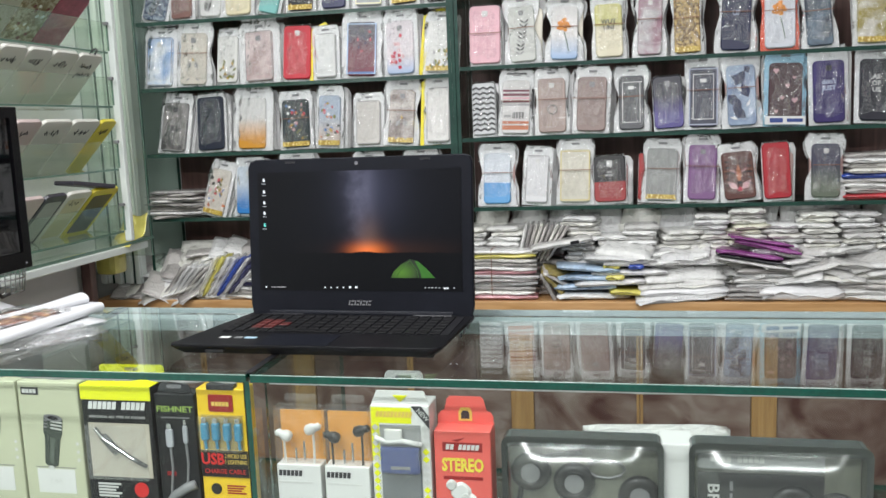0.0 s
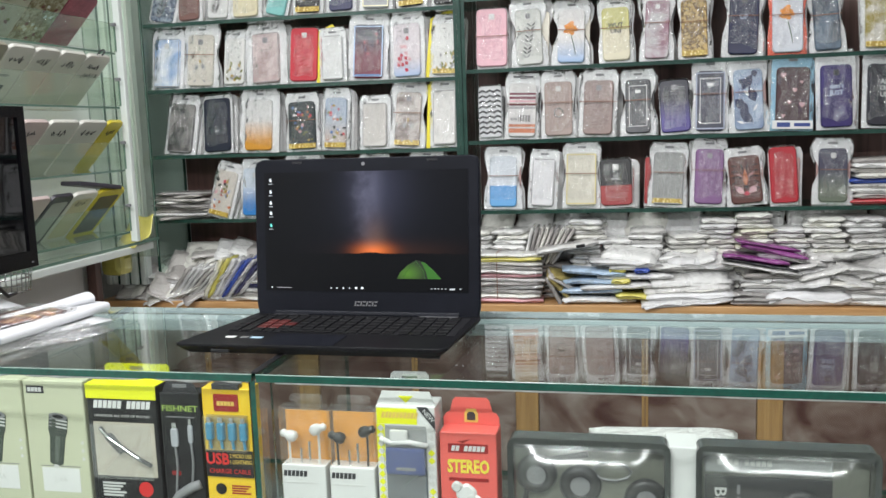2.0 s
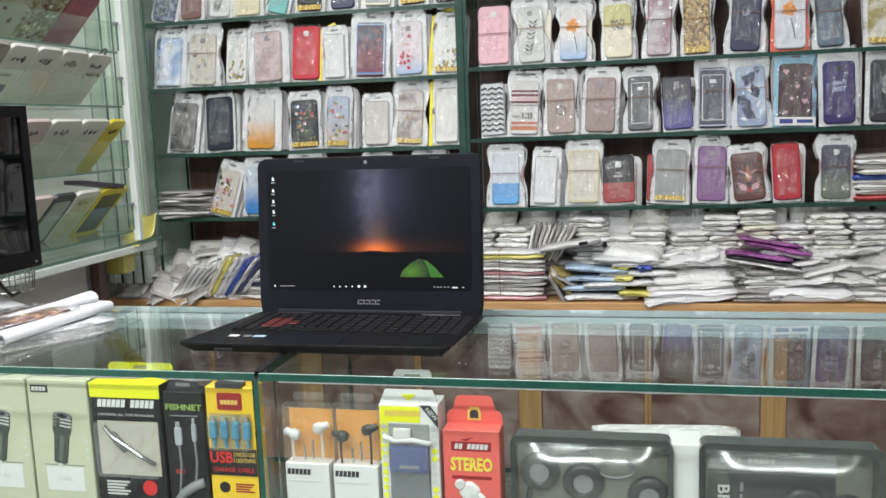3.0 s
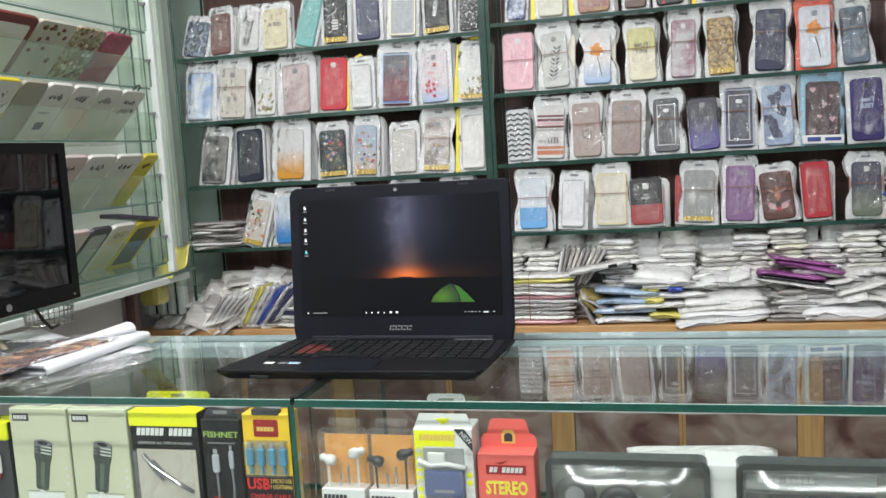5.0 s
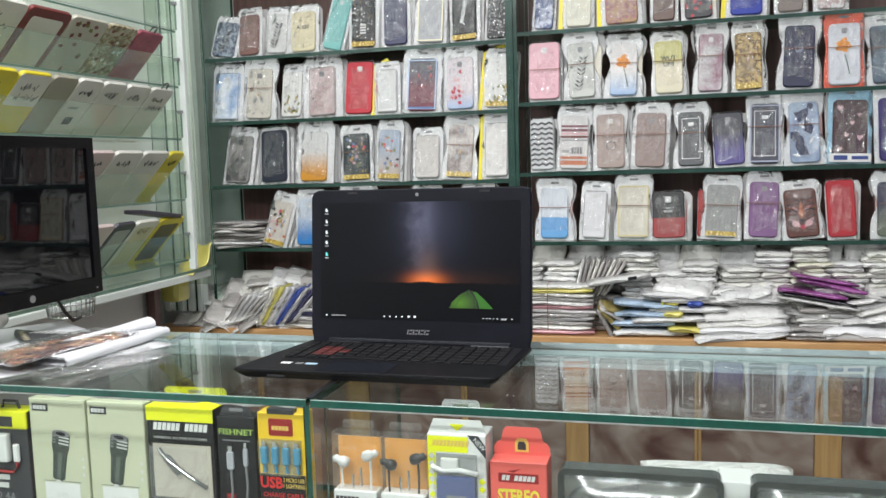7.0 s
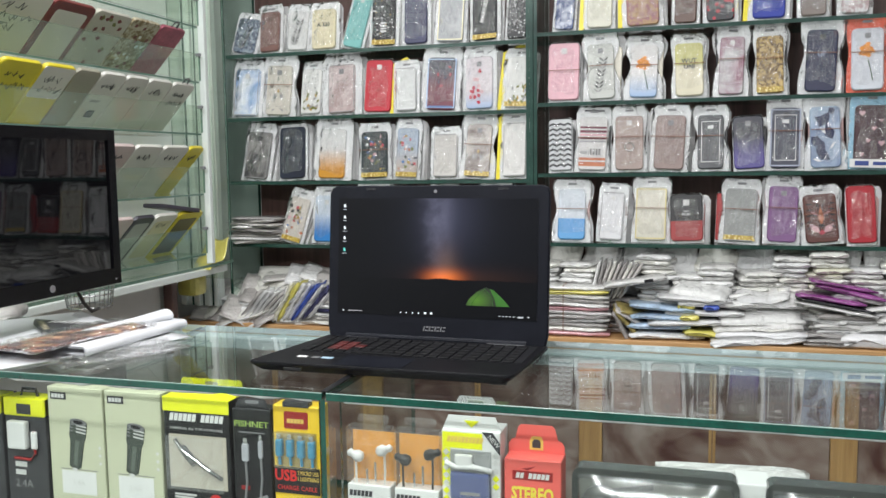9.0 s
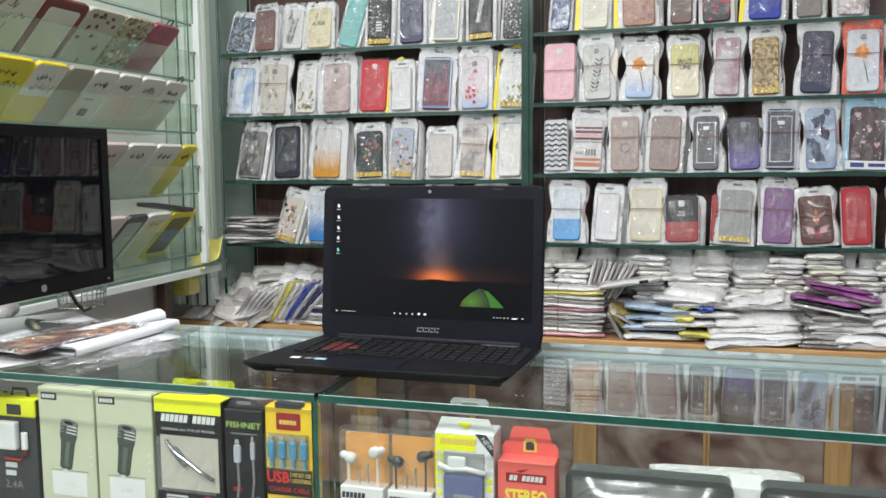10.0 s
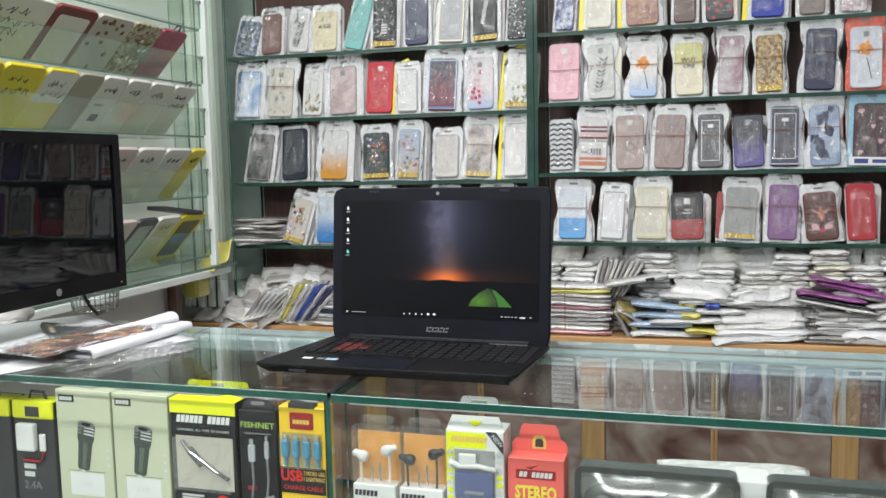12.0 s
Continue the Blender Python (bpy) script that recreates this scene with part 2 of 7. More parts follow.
def tube(points, r, sides=6, bm=None):
    """A bent round rod along points."""
    bm = bm or bmesh.new()
    pts = [Vector(p) for p in points]
    rings = []
    for i, p in enumerate(pts):
        d = (pts[min(i + 1, len(pts) - 1)] - pts[max(i - 1, 0)]).normalized()
        up = Vector((0, 0, 1)) if abs(d.z) < 0.9 else Vector((1, 0, 0))
        a = d.cross(up).normalized()
        b = d.cross(a).normalized()
        rings.append([bm.verts.new(p + a * r * math.cos(2 * math.pi * k / sides) + b * r * math.sin(2 * math.pi * k / sides)) for k in range(sides)])
    for a, b in zip(rings, rings[1:]):
        for k in range(sides):
            bm.faces.new((a[k], a[(k + 1) % sides], b[(k + 1) % sides], b[k]))
    bm.faces.new(rings[0])
    bm.faces.new(rings[-1][::-1])
    bmesh.ops.recalc_face_normals(bm, faces=list(bm.faces))
    return bm


def lathe(profile, sides=16, bm=None):
    """A turned body from (radius, height) pairs round the z axis."""
    bm = bm or bmesh.new()
    rings = [[bm.verts.new((r * math.cos(2 * math.pi * k / sides), r * math.sin(2 * math.pi * k / sides), z)) for k in range(sides)] for r, z in profile]
    for a, b in zip(rings, rings[1:]):
        for k in range(sides):
            bm.faces.new((a[k], a[(k + 1) % sides], b[(k + 1) % sides], b[k]))
    bm.faces.new(rings[0][::-1])
    bm.faces.new(rings[-1])
    return bm


def lettering(text, size, mat, parent, place, width=None, bold=0.0, slant=0.0, name="lettering"):
    """Raised printed words, facing -y in the parent's space; place: (x, y, z) of the line's middle."""
    cu = bpy.data.curves.new(name, "FONT")
    cu.body, cu.size, cu.align_x, cu.align_y = text, size, "CENTER", "CENTER"
    cu.extrude, cu.offset, cu.shear, cu.resolution_u = 0.0002, bold, slant, 2
    tmp = new("tmp_text", cu)
    bpy.context.view_layer.update()
    me = bpy.data.meshes.new_from_object(tmp.evaluated_get(bpy.context.evaluated_depsgraph_get()))
    bpy.data.objects.remove(tmp)
    me.materials.clear()
    me.materials.append(mat)
    ob = new(name, me)
    sx = 1.0
    if width:
        xs = [v.co.x for v in me.vertices]
        sx = width / max(1e-6, max(xs) - min(xs))
    me.transform(Matrix.Diagonal((sx, 1, 1, 1)))
    me.transform(pose(0, 0, 0, 90))
    ob.matrix_world = pose(*place)
    ob.parent = parent
    return ob


def bars(parent, x, z, w, h, y, mat, rows=1, gap=1.6, name="print_bar"):
    """Plain printed bars where small print cannot be read."""
    bm = bmesh.new()
    for i in range(rows):
        k = 1.0 - 0.25 * ((i * 7) % 3) / 2
        box(bm, x - w / 2, x - w / 2 + w * k, y - 0.0004, y, z - i * h * gap - h / 2, z - i * h * gap + h / 2)
    return part(name, bm, mat, parent)


# ---------------------------------------------------------------- room
def room():
    x0, x1, y0, y1 = -1.72, 2.3, -3.2, 1.68
    tagged(part("floor", made(x0, x1, y0, y1, -0.1, 0.0), M_GROUT), "polished grey stone tile floor of the shop", "floor", kind="structure")
    tagged(part("ceiling", made(x0, x1, y0, y1, CEIL_Z, CEIL_Z + 0.1), M_CEIL), "plain white painted shop ceiling", "ceiling", kind="structure")
    tagged(part("wall_north", made(x0, x1, y1, y1 + 0.12, 0, CEIL_Z), M_WALL), "cream painted wall behind the shelving", "wall", kind="structure")
    tagged(part("wall_west", made(x0 - 0.12, x0, y0, y1, 0, CEIL_Z), M_WALL), "cream painted wall behind the case rack", "wall", kind="structure")
    # east and south walls are added out of view, dark to limit reflections
    tagged(part("wall_east", made(x1, x1 + 0.12, y0, y1, 0, CEIL_Z), M_UNSEEN_DARK_WALL), "added dark grey side wall, out of view, that limits reflections", "wall", kind="structure")
    tagged(part("wall_south", made(x0, x1, y0 - 0.12, y0, 0, CEIL_Z), M_UNSEEN_DARK_WALL), "added dark grey wall opposite the counter, out of view, that limits reflections", "wall", kind="structure")


def ceiling_light(x, y):
    ob = base("ceiling_light", pose(x, y, CEIL_Z), "white fluorescent tube fitting on the ceiling", "ceiling light", "ceiling tubes")
    part("housing", made(-0.6, 0.6, -0.05, 0.05, -0.05, -0.001, 0.006), M_WHITE, ob)
    bm = tube([(-0.57, 0, -0.066), (0.57, 0, -0.066)], 0.013, 10)
    part("tube", bm, glow("tube_glow", (0.95, 1.0, 0.98), 6.0), ob, "lit white glass tube")


def glass_slab(name, x0, x1, y0, y1, z0, z1, parent, face=None, edge=None, label=""):
    """Float glass with green ground edges and clear faces."""
    bm = bmesh.new()
    fs = box(bm, x0, x1, y0, y1, z0, z1, 1)
    dims = (x1 - x0, y1 - y0, z1 - z0)
    thin = dims.index(min(dims))
    for f in fs:
        f.normal_update()
        if abs(f.normal[thin]) > 0.9:
            f.material_index = 0
        elif name == "top_pane" and f.normal.y > 0.9:
            f.material_index = 2
    ob = part(name, bm, [face or M_GLASS, edge or M_EDGE, M_RAIL], parent, label)
    ob.visible_shadow = False
    return ob


def counter(x0, x1, label):
    """Glass display counter: top pane, front pane, end panes, inner shelf, plinth."""
    z = COUNTER_Z
    ob = base("display_counter", pose(0, 0, 0), label, "counter", "glass counters")
    glass_slab("top_pane", x0, x1, 0.0, 0.39, z - 0.010, z, ob)
    glass_slab("front_pane", x0 + 0.012, x1 - 0.012, 0.016, 0.022, 0.12, z - 0.0105, ob, M_FRONT_GLASS)
    if x0 < SEAM_X:
        glass_slab("end_pane", x0 + 0.004, x0 + 0.012, 0.012, 0.385, 0.12, z - 0.0105, ob)
    glass_slab("end_pane", x1 - 0.008, x1 - 0.001, 0.012, 0.385, 0.12, z - 0.0105, ob)
    glass_slab("inner_shelf", x0 + 0.013, x1 - 0.013, 0.025, 0.3, 0.705, 0.713, ob, M_SHELF_GLASS, M_SHELF_EDGE)
    part("plinth", made(x0, x1, 0.0, 0.385, 0.0, 0.12, 0.003), M_MARBLE, ob, "brown marble-look plinth")
    part("back_rail", made(x0 + 0.013, x1 - 0.013, 0.342, 0.384, z - 0.03, z - 0.0108, 0.002), M_RAIL, ob, "pale aluminium rail")
    # pale glossy bead drawn as the bright highlight line along the top edge
    part("polished_arris", tube([(x0, 0.0004, z - 0.0004), (x1, 0.0004, z - 0.0004)], 0.0007, 6), M_EDGE_HIGHLIGHT, ob, "pale bead drawn as the highlight along the edge")
    # silicone bead under the lip of the top, coloured pale for the highlight line there
    bm = bmesh.new()
    n = 60
    rows = []
    for i in range(n + 1):
        x = x0 + 0.02 + (x1 - x0 - 0.04) * i / n
        d = 0.003 * noise.noise(Vector((x * 30, 0, 0)))
        rows.append([bm.verts.new(p) for p in ((x, 0.0145, z - 0.0112), (x, 0.0115, z - 0.0140 + d), (x, 0.0157, z - 0.0170 + 1.6 * d))])
    for a, b in zip(rows, rows[1:]):
        for k in range(2):
            bm.faces.new((a[k], b[k], b[k + 1], a[k + 1]))
    part("sealant_bead", bm, M_SEAL_HIGHLIGHT, ob, "cloudy sealant bead, pale for the highlight on it", smooth=True)


def shelf_unit(name, x0, x1, lift, label):
    """Tall open shelving: dark board back, green glass uprights and glass shelves."""
    ob = base(name, pose(0, 0, 0), label, "shelving", "glass shelving")
    y0, y1 = SHELF_Y, SHELF_Y + 0.2
    part("back_board", made(x0 + 0.011, x1 - 0.011, y1 + 0.001, y1 + 0.02, 0.758, 2.3), M_BACK, ob, "dark red-brown wooden back board")
    for x in (x0, x1 - 0.01):
        glass_slab("upright", x, x + 0.01, y0, y1, 0.758, 2.3, ob, M_SHELF_GLASS, M_SHELF_EDGE)
    for z in SHELF_Z[:-1] + [1.83, 2.05]:
        glass_slab("shelf", x0 + 0.0105, x1 - 0.0105, y0 + 0.004, y1, z + lift - 0.011, z + lift, ob, M_SHELF_GLASS, M_SHELF_EDGE)


M_RAIL = surface("pale_anodised_rail", (0.50, 0.57, 0.58), 0.3, spread=0.1, scale=6)
M_SEAL_HIGHLIGHT = surface("sealant_with_highlight", (0.42, 0.46, 0.44), 0.25, spread=0.25, scale=60)
# pale colour of the highlight bead on the counter edge
M_EDGE_HIGHLIGHT = surface("pale_edge_highlight", (0.26, 0.40, 0.35), 0.15, spread=0.3, scale=40, coat=1.0)
SHELF_Z = [1.591, 1.396, 1.198, 1.001, 0.765]
LIFT = 0.016
SEAM_X = -0.457


def lower_cabinet():
    """Base cabinets under the shelving with marble-look panels between oak strips and an oak ledge."""
    ob = base("base_cabinet", pose(0, 0, 0), "brown marble-look base cabinet with oak strips", "cabinet")
    part("carcass", made(-1.6, 2.0, 1.44, 1.66, 0.0, 0.72), M_BACK, ob)
    x = -0.277 - 2 * 0.668
    centres = [x + 0.668 * i for i in range(6)]
    for cx in centres:
        if cx > -1.58:
            part("oak_strip", made(cx - 0.033, cx + 0.033, 1.415, 1.4395, 0.02, 0.72, 0.002), M_STRIP, ob)
    for a, b in zip(centres, centres[1:]):
        part("marble_panel", made(max(a + 0.034, -1.6), min(b - 0.034, 1.99), 1.425, 1.4395, 0.02, 0.72, 0.002), M_MARBLE, ob)
        if (a + b) / 2 < 1.95:
            part("meeting_strip", made((a + b) / 2 - 0.009, (a + b) / 2 - 0.001, 1.420, 1.4248, 0.02, 0.72, 0.001), M_STRIP, ob)
            part("meeting_strip", made((a + b) / 2 + 0.001, (a + b) / 2 + 0.009, 1.420, 1.4248, 0.02, 0.72, 0.001), M_STRIP, ob)
    part("ledge", made(-1.6, 2.0, 1.36, 1.645, 0.7205, 0.757, 0.003), M_LEDGE, ob, "orange oak ledge board")


def corner_post():
    """Mint-white enamelled frame between the side rack and the shelving."""
    ob = base("corner_post", pose(0, 0, 0), "mint white enamelled corner post with mouldings", "post", kind="structure")
    part("face", made(-1.60, -1.452, 1.405, 1.43, 0.80, 2.6, 0.003), M_MINT, ob)
    for x, d in ((-1.585, 0.012), (-1.535, 0.016), (-1.50, 0.008), (-1.468, 0.014)):
        part("moulding", made(x, x + 0.014, 1.405 - d, 1.4045, 0.80, 2.6, 0.003), M_MINT, ob)
    # dark strips put in for the shade in the gaps between mouldings
    for x, d in ((-1.556, 0.006), (-1.516, 0.004), (-1.482, 0.005)):
        part("groove_seal", made(x, x + d, 1.4008, 1.4045, 0.80, 2.6, 0.001), M_SHELF_EDGE, ob, "dark green strip painted for the shaded gap between mouldings")
    part("cable", tube([(-1.449, 1.398, 0.95), (-1.447, 1.395, 1.2), (-1.452, 1.397, 1.6), (-1.449, 1.398, 2.4)], 0.0045, 6), M_GREYCARD, ob, "grey cable run")


def side_rack():
    """Wall rack of clear pockets on the side wall."""
    ob = base("case_rack", pose(0, 0, 0), "green glass pocket rack fixed to the side wall", "rack")
    part("backing", made(-1.70, -1.56, -0.3, 1.4, 0.90, 2.3), M_MINT, ob, "pale mint backing board")
    for z in RACK_Z:
        glass_slab("pocket_lip", -1.366, -1.36, -0.3, 1.19, z - 0.075, z, ob, M_SIDE_GLASS, M_SIDE_EDGE)
        glass_slab("pocket_floor", -1.555, -1.3665, -0.3, 1.19, z - 0.082, z - 0.0765, ob, M_SIDE_GLASS, M_SIDE_EDGE)
        part("clip", made(-1.369, -1.354, 1.178, 1.188, z - 0.007, z + 0.002, 0.002), M_GREY, ob, "small metal clip")
    glass_slab("bottom_shelf", -1.555, -1.36, -0.3, 1.33, 0.952, 0.96, ob, M_SIDE_GLASS, M_SIDE_EDGE)
    glass_slab("end_pane", -1.56, -1.37, 1.332, 1.338, 0.90, 2.3, ob, M_SIDE_GLASS, M_SIDE_EDGE)
    part("rail", made(-1.375, -1.355, 1.205, 1.222, 0.962, 2.3, 0.003), M_MINT, ob)


RACK_Z = [1.72, 1.565, 1.418, 1.245, 1.07]
M_SIDE_EDGE = surface("pale_green_glass_edge", (0.13, 0.22, 0.17), 0.15, spread=0.2, scale=20, coat=0.5)

room()
for tx, ty, tw in TUBES:
    ceiling_light(tx, ty)
counter(-2.0 + 0.35, SEAM_X - 0.003, "glass display counter with green edges beside its neighbour")
counter(SEAM_X + 0.003, 1.6, "long glass display counter with green edges")
tagged(part("seam_strip", made(SEAM_X - 0.005, SEAM_X + 0.004, 0.004, 0.386, COUNTER_Z + 0.0005, COUNTER_Z + 0.002), M_BLACK), "black rubber strip over the joint between two glass tops", "strip")
shelf_unit("shelving", -1.425, -0.452, 0.0, "glass shelving with a dark brown back, full of cases")
shelf_unit("shelving", -0.440, 1.6, LIFT, "glass shelving with a dark brown back, full of cases")
tagged(part("divider_post", made(-0.4515, -0.4405, SHELF_Y - 0.004, SHELF_Y + 0.19, 0.758, 2.3, 0.002), M_SHELF_EDGE), "dark green glass divider between two shelving bays", "divider", kind="structure")
lower_cabinet()
corner_post()
side_rack()


# ---------------------------------------------------------------- phone cases in clear pouches
INKS = {"dark": M_DARK, "white": M_WHITE, "pale": surface("pale_blue_ink", (0.45, 0.52, 0.7), 0.5)}
CARDS = {"white": surface("pouch_card", (0.72, 0.73, 0.73), 0.45, spread=0.08), "yellow": M_YELLOW, "red": surface("red_card", (0.72, 0.09, 0.03), 0.4), "blue": surface("light_blue_card", (0.30, 0.55, 0.70), 0.4), "grey": M_GREYCARD}
BUMPER_MATS = {}
M_ROSE = surface("orange_petals", (0.75, 0.28, 0.02), 0.5, spread=0.3, scale=90)
M_STEM = surface("dark_green_stem", (0.03, 0.09, 0.03), 0.5)


def pouch_mesh(w, h, t, cinch, seed):
    """Soft clear pouch: a front and a back sheet sealed at the rim, waisted where a band pulls it in."""
    bm = bmesh.new()
    nx, nz = 10, 16
    sheets = []
    for side in (-1, 1):
        rows = []
        for j in range(nz + 1):
            v = j / nz
            k = 1 - 1.6 * cinch * math.exp(-((v - 0.52) / 0.16) ** 2)
            if v > 0.9:
                k *= 1 - 0.16 * ((v - 0.9) / 0.1) ** 2
            row = []
            for i in range(nx + 1):
                u = i / nx
                x = (u - 0.5) * w * k
                rim = min(1.0, 4 * u, 4 * (1 - u), 5 * v) * (1.0 if v < 0.8 else max(0.0, (1 - v) / 0.2))
                d = noise.noise(Vector((u * 3 + seed, v * 5, side * 7.0))) * 0.005 + 0.0022 * cinch / 0.1 * math.sin(u * 33 + seed) * math.exp(-((v - 0.52) / 0.2) ** 2)
                y = side * (0.0012 + t * rim) + d if side < 0 else 0.0008 + t * 0.25 * rim
                row.append(bm.verts.new((x + d * 0.5, y, h * v + (d if j == nz else 0))))
            rows.append(row)
        sheets.append(rows)
        for a, b in zip(rows, rows[1:]):
            for i in range(nx):
                q = (a[i], a[i + 1], b[i + 1], b[i])
                bm.faces.new(q if side < 0 else q[::-1])
    f, b = sheets
    rim = [*f[0], *[r[-1] for r in f[1:]], *f[-1][::-1][1:], *[r[0] for r in f[::-1][1:-1]]]
    rim2 = [*b[0], *[r[-1] for r in b[1:]], *b[-1][::-1][1:], *[r[0] for r in b[::-1][1:-1]]]
    for i in range(len(rim)):
        j = (i + 1) % len(rim)
        bm.faces.new((rim[j], rim[i], rim2[i], rim2[j]))
    return bm


def waist_card(w, h, cinch, y0, y1):
    """Backing card with rounded header, waisted like its pouch."""
    left, right = [], []
    n = 10
    for j in range(n + 1):
        v = j / n
        k = 1 - 1.5 * cinch * math.exp(-((v - 0.52) / 0.17) ** 2)
        k *= 1 - 0.18 * max(0.0, (v - 0.92) / 0.08) ** 2
        right.append((w / 2 * k, h * v))
        left.append((-w / 2 * k, h * v))
    return plate(right + left[::-1], y0, y1)


PRINT_INKS = {n: surface("print_" + n, c, 0.4, spread=0.15, scale=60) for n, c in (
    ("navy", (0.012, 0.02, 0.07)), ("maroon", (0.14, 0.012, 0.035)), ("white", (0.74, 0.74, 0.73)), ("grey", (0.30, 0.30, 0.30)), ("black", (0.015, 0.015, 0.017)),
    ("gold", (0.42, 0.27, 0.04)), ("green", (0.16, 0.17, 0.03)), ("red", (0.50, 0.03, 0.06)), ("rust", (0.48, 0.15, 0.06)), ("pink", (0.60, 0.36, 0.38)), ("blue", (0.10, 0.20, 0.42)))}


def printed(case, outline, ink, y):
    part("print", plate(outline, y - 0.0004, y + 0.0004), PRINT_INKS[ink], case)


def leaf_shape(x, z, length, width, turn):
    c, q = math.cos(radians(turn)), math.sin(radians(turn))
    pts = [(0, 0), (width / 2, length * 0.4), (width * 0.3, length * 0.75), (0, length), (-width * 0.3, length * 0.75), (-width / 2, length * 0.4)]
    return [(x + a * c - b * q, z + a * q + b * c) for a, b in pts]


def rect(x0, x1, z0, z1):
    return [(x0, z0), (x1, z0), (x1, z1), (x0, z1)]


def motif(case, kind, cw, ch, y, seed):
    """The picture printed on the back of a case."""
    r = random.Random(int(seed * 100))
    a = cw / 2
    if kind == "labels":
        for z0, z1, ink in ((0.78, 0.82, "maroon"), (0.70, 0.75, "maroon"), (0.64, 0.68, "pink"), (0.58, 0.62, "maroon"), (0.52, 0.55, "grey"), (0.18, 0.23, "rust"), (0.07, 0.15, "rust")):
            printed(case, rect(-a * 0.94, a * 0.94, ch * z0, ch * z1), ink, y)
        for i in range(9):
            x = -a * 0.25 + a * 0.1 * i
            printed(case, rect(x, x + a * (0.03 + 0.04 * (i % 2)), ch * 0.28, ch * 0.40), "black", y)
        printed(case, rect(-a * 0.85, -a * 0.35, ch * 0.30, ch * 0.35), "grey", y)
    elif kind == "frame":
        e = 0.0016
        x, z0, z1 = a * 0.72, ch * 0.12, ch * 0.88
        for q in (rect(-x, -x + e, z0, z1), rect(x - e, x, z0, z1), rect(-x + e, x - e, z0, z0 + e), rect(-x + e, x - e, z1 - e, z1), rect(-x * 0.3, x * 0.3, ch * 0.74, ch * 0.8)):
            printed(case, q, "white", y)
    elif kind == "edge":
        e = 0.0022
        for q in (rect(-a * 0.97, -a * 0.97 + e, ch * 0.06, ch * 0.94), rect(a * 0.97 - e, a * 0.97, ch * 0.06, ch * 0.94), rect(-a * 0.85, a * 0.85, ch * 0.012, ch * 0.012 + e), rect(-a * 0.85, a * 0.85, ch * 0.988 - e, ch * 0.988)):
            printed(case, q, "grey", y)
    elif kind == "swirl":
        for i, (fx, fz, turn, k) in enumerate(((-0.45, 0.66, -35, 1.2), (0.15, 0.72, 60, 0.9), (0.45, 0.45, 20, 1.1), (-0.1, 0.40, 75, 1.2), (-0.5, 0.20, -20, 1.0), (0.25, 0.12, 50, 1.1), (0.5, 0.85, 10, 0.7))):
            printed(case, [(max(-a * 0.95, min(a * 0.95, px)), max(ch * 0.02, min(ch * 0.97, pz))) for px, pz in leaf_shape(fx * a, fz * ch, 0.040 * k, 0.024 * k, turn)], "navy", y - 0.0001 * i)
        for fx, fz, turn in ((0.05, 0.55, 40), (-0.3, 0.10, 70), (0.3, 0.30, -30)):
            printed(case, leaf_shape(fx * a, fz * ch, 0.022, 0.007, turn), "white", y - 0.0009)
    elif kind == "hearts":
        for hx, hz, k in ((-0.6, 0.86, 1.0), (0.1, 0.62, 0.8), (-0.2, 0.42, 0.7), (0.55, 0.38, 1.0), (0.5, 0.75, 0.6), (-0.55, 0.2, 0.7)):
            c, z, w = hx * a, hz * ch, 0.0075 * k
            printed(case, [(c, z - w), (c + w, z + w * 0.2), (c + w * 0.9, z + w * 0.8), (c + w * 0.45, z + w), (c, z + w * 0.55), (c - w * 0.45, z + w), (c - w * 0.9, z + w * 0.8), (c - w, z + w * 0.2)], "pink", y)
    elif kind == "tiger":
        for q in (-1, 1):
            printed(case, leaf_shape(q * a * 0.12, ch * 0.20, 0.034, 0.017, -q * 48), "pink", y)
            printed(case, leaf_shape(q * a * 0.15, ch * 0.56, 0.020, 0.007, -q * 62), "pink", y)
            printed(case, leaf_shape(q * a * 0.24, ch * 0.545, 0.010, 0.006, -q * 75), "black", y - 0.0002)
            for i in range(5):
                printed(case, leaf_shape(q * a * 0.92, ch * (0.28 + 0.13 * i), 0.020, 0.0045, q * (60 + 8 * i)), "black", y - 0.0003)
            printed(case, leaf_shape(q * a * 0.10, ch * 0.70, 0.020, 0.005, -q * 18), "black", y - 0.0003)
        printed(case, leaf_shape(0, ch * 0.34, 0.050, 0.014, 0), "rust", y - 0.0004)
        printed(case, leaf_shape(0, ch * 0.30, 0.011, 0.015, 0), "black", y - 0.0006)
        printed(case, leaf_shape(0, ch * 0.15, 0.014, 0.016, 0), "red", y - 0.0006)
    elif kind in ("sprig", "petals"):
        for i in range(22 if kind == "sprig" else 15):
            z = ch * (0.05 + 0.38 * r.random() ** 1.3) if kind == "sprig" else ch * r.uniform(0.08, 0.75)
            x = a * r.uniform(-0.8, 0.75)
            if kind == "petals":
                x = a * r.uniform(-0.85, 0.3 - 0.5 * z / ch + 0.3)
            x = max(-a * 0.72, min(a * 0.72, x))
            printed(case, leaf_shape(x, z, 0.014, 0.007 if kind == "sprig" else 0.011, r.uniform(-60, 60)), ("green", "gold", "green", "grey")[i % 4] if kind == "sprig" else ("red", "red", "pink")[i % 3], y - 0.0001 * (i % 4))
        for i in range(6):
            printed(case, leaf_shape(a * r.uniform(-0.7, 0.7), ch * r.uniform(0.55, 0.9), 0.006, 0.004, r.uniform(0, 360)), "grey", y)
    elif kind == "crest":
        for s in (-1, 1):
            for i in range(4):
                printed(case, leaf_shape(s * a * 0.12, ch * 0.36, 0.016, 0.005, -s * (20 + 32 * i)), "grey", y - 0.0001 * i)
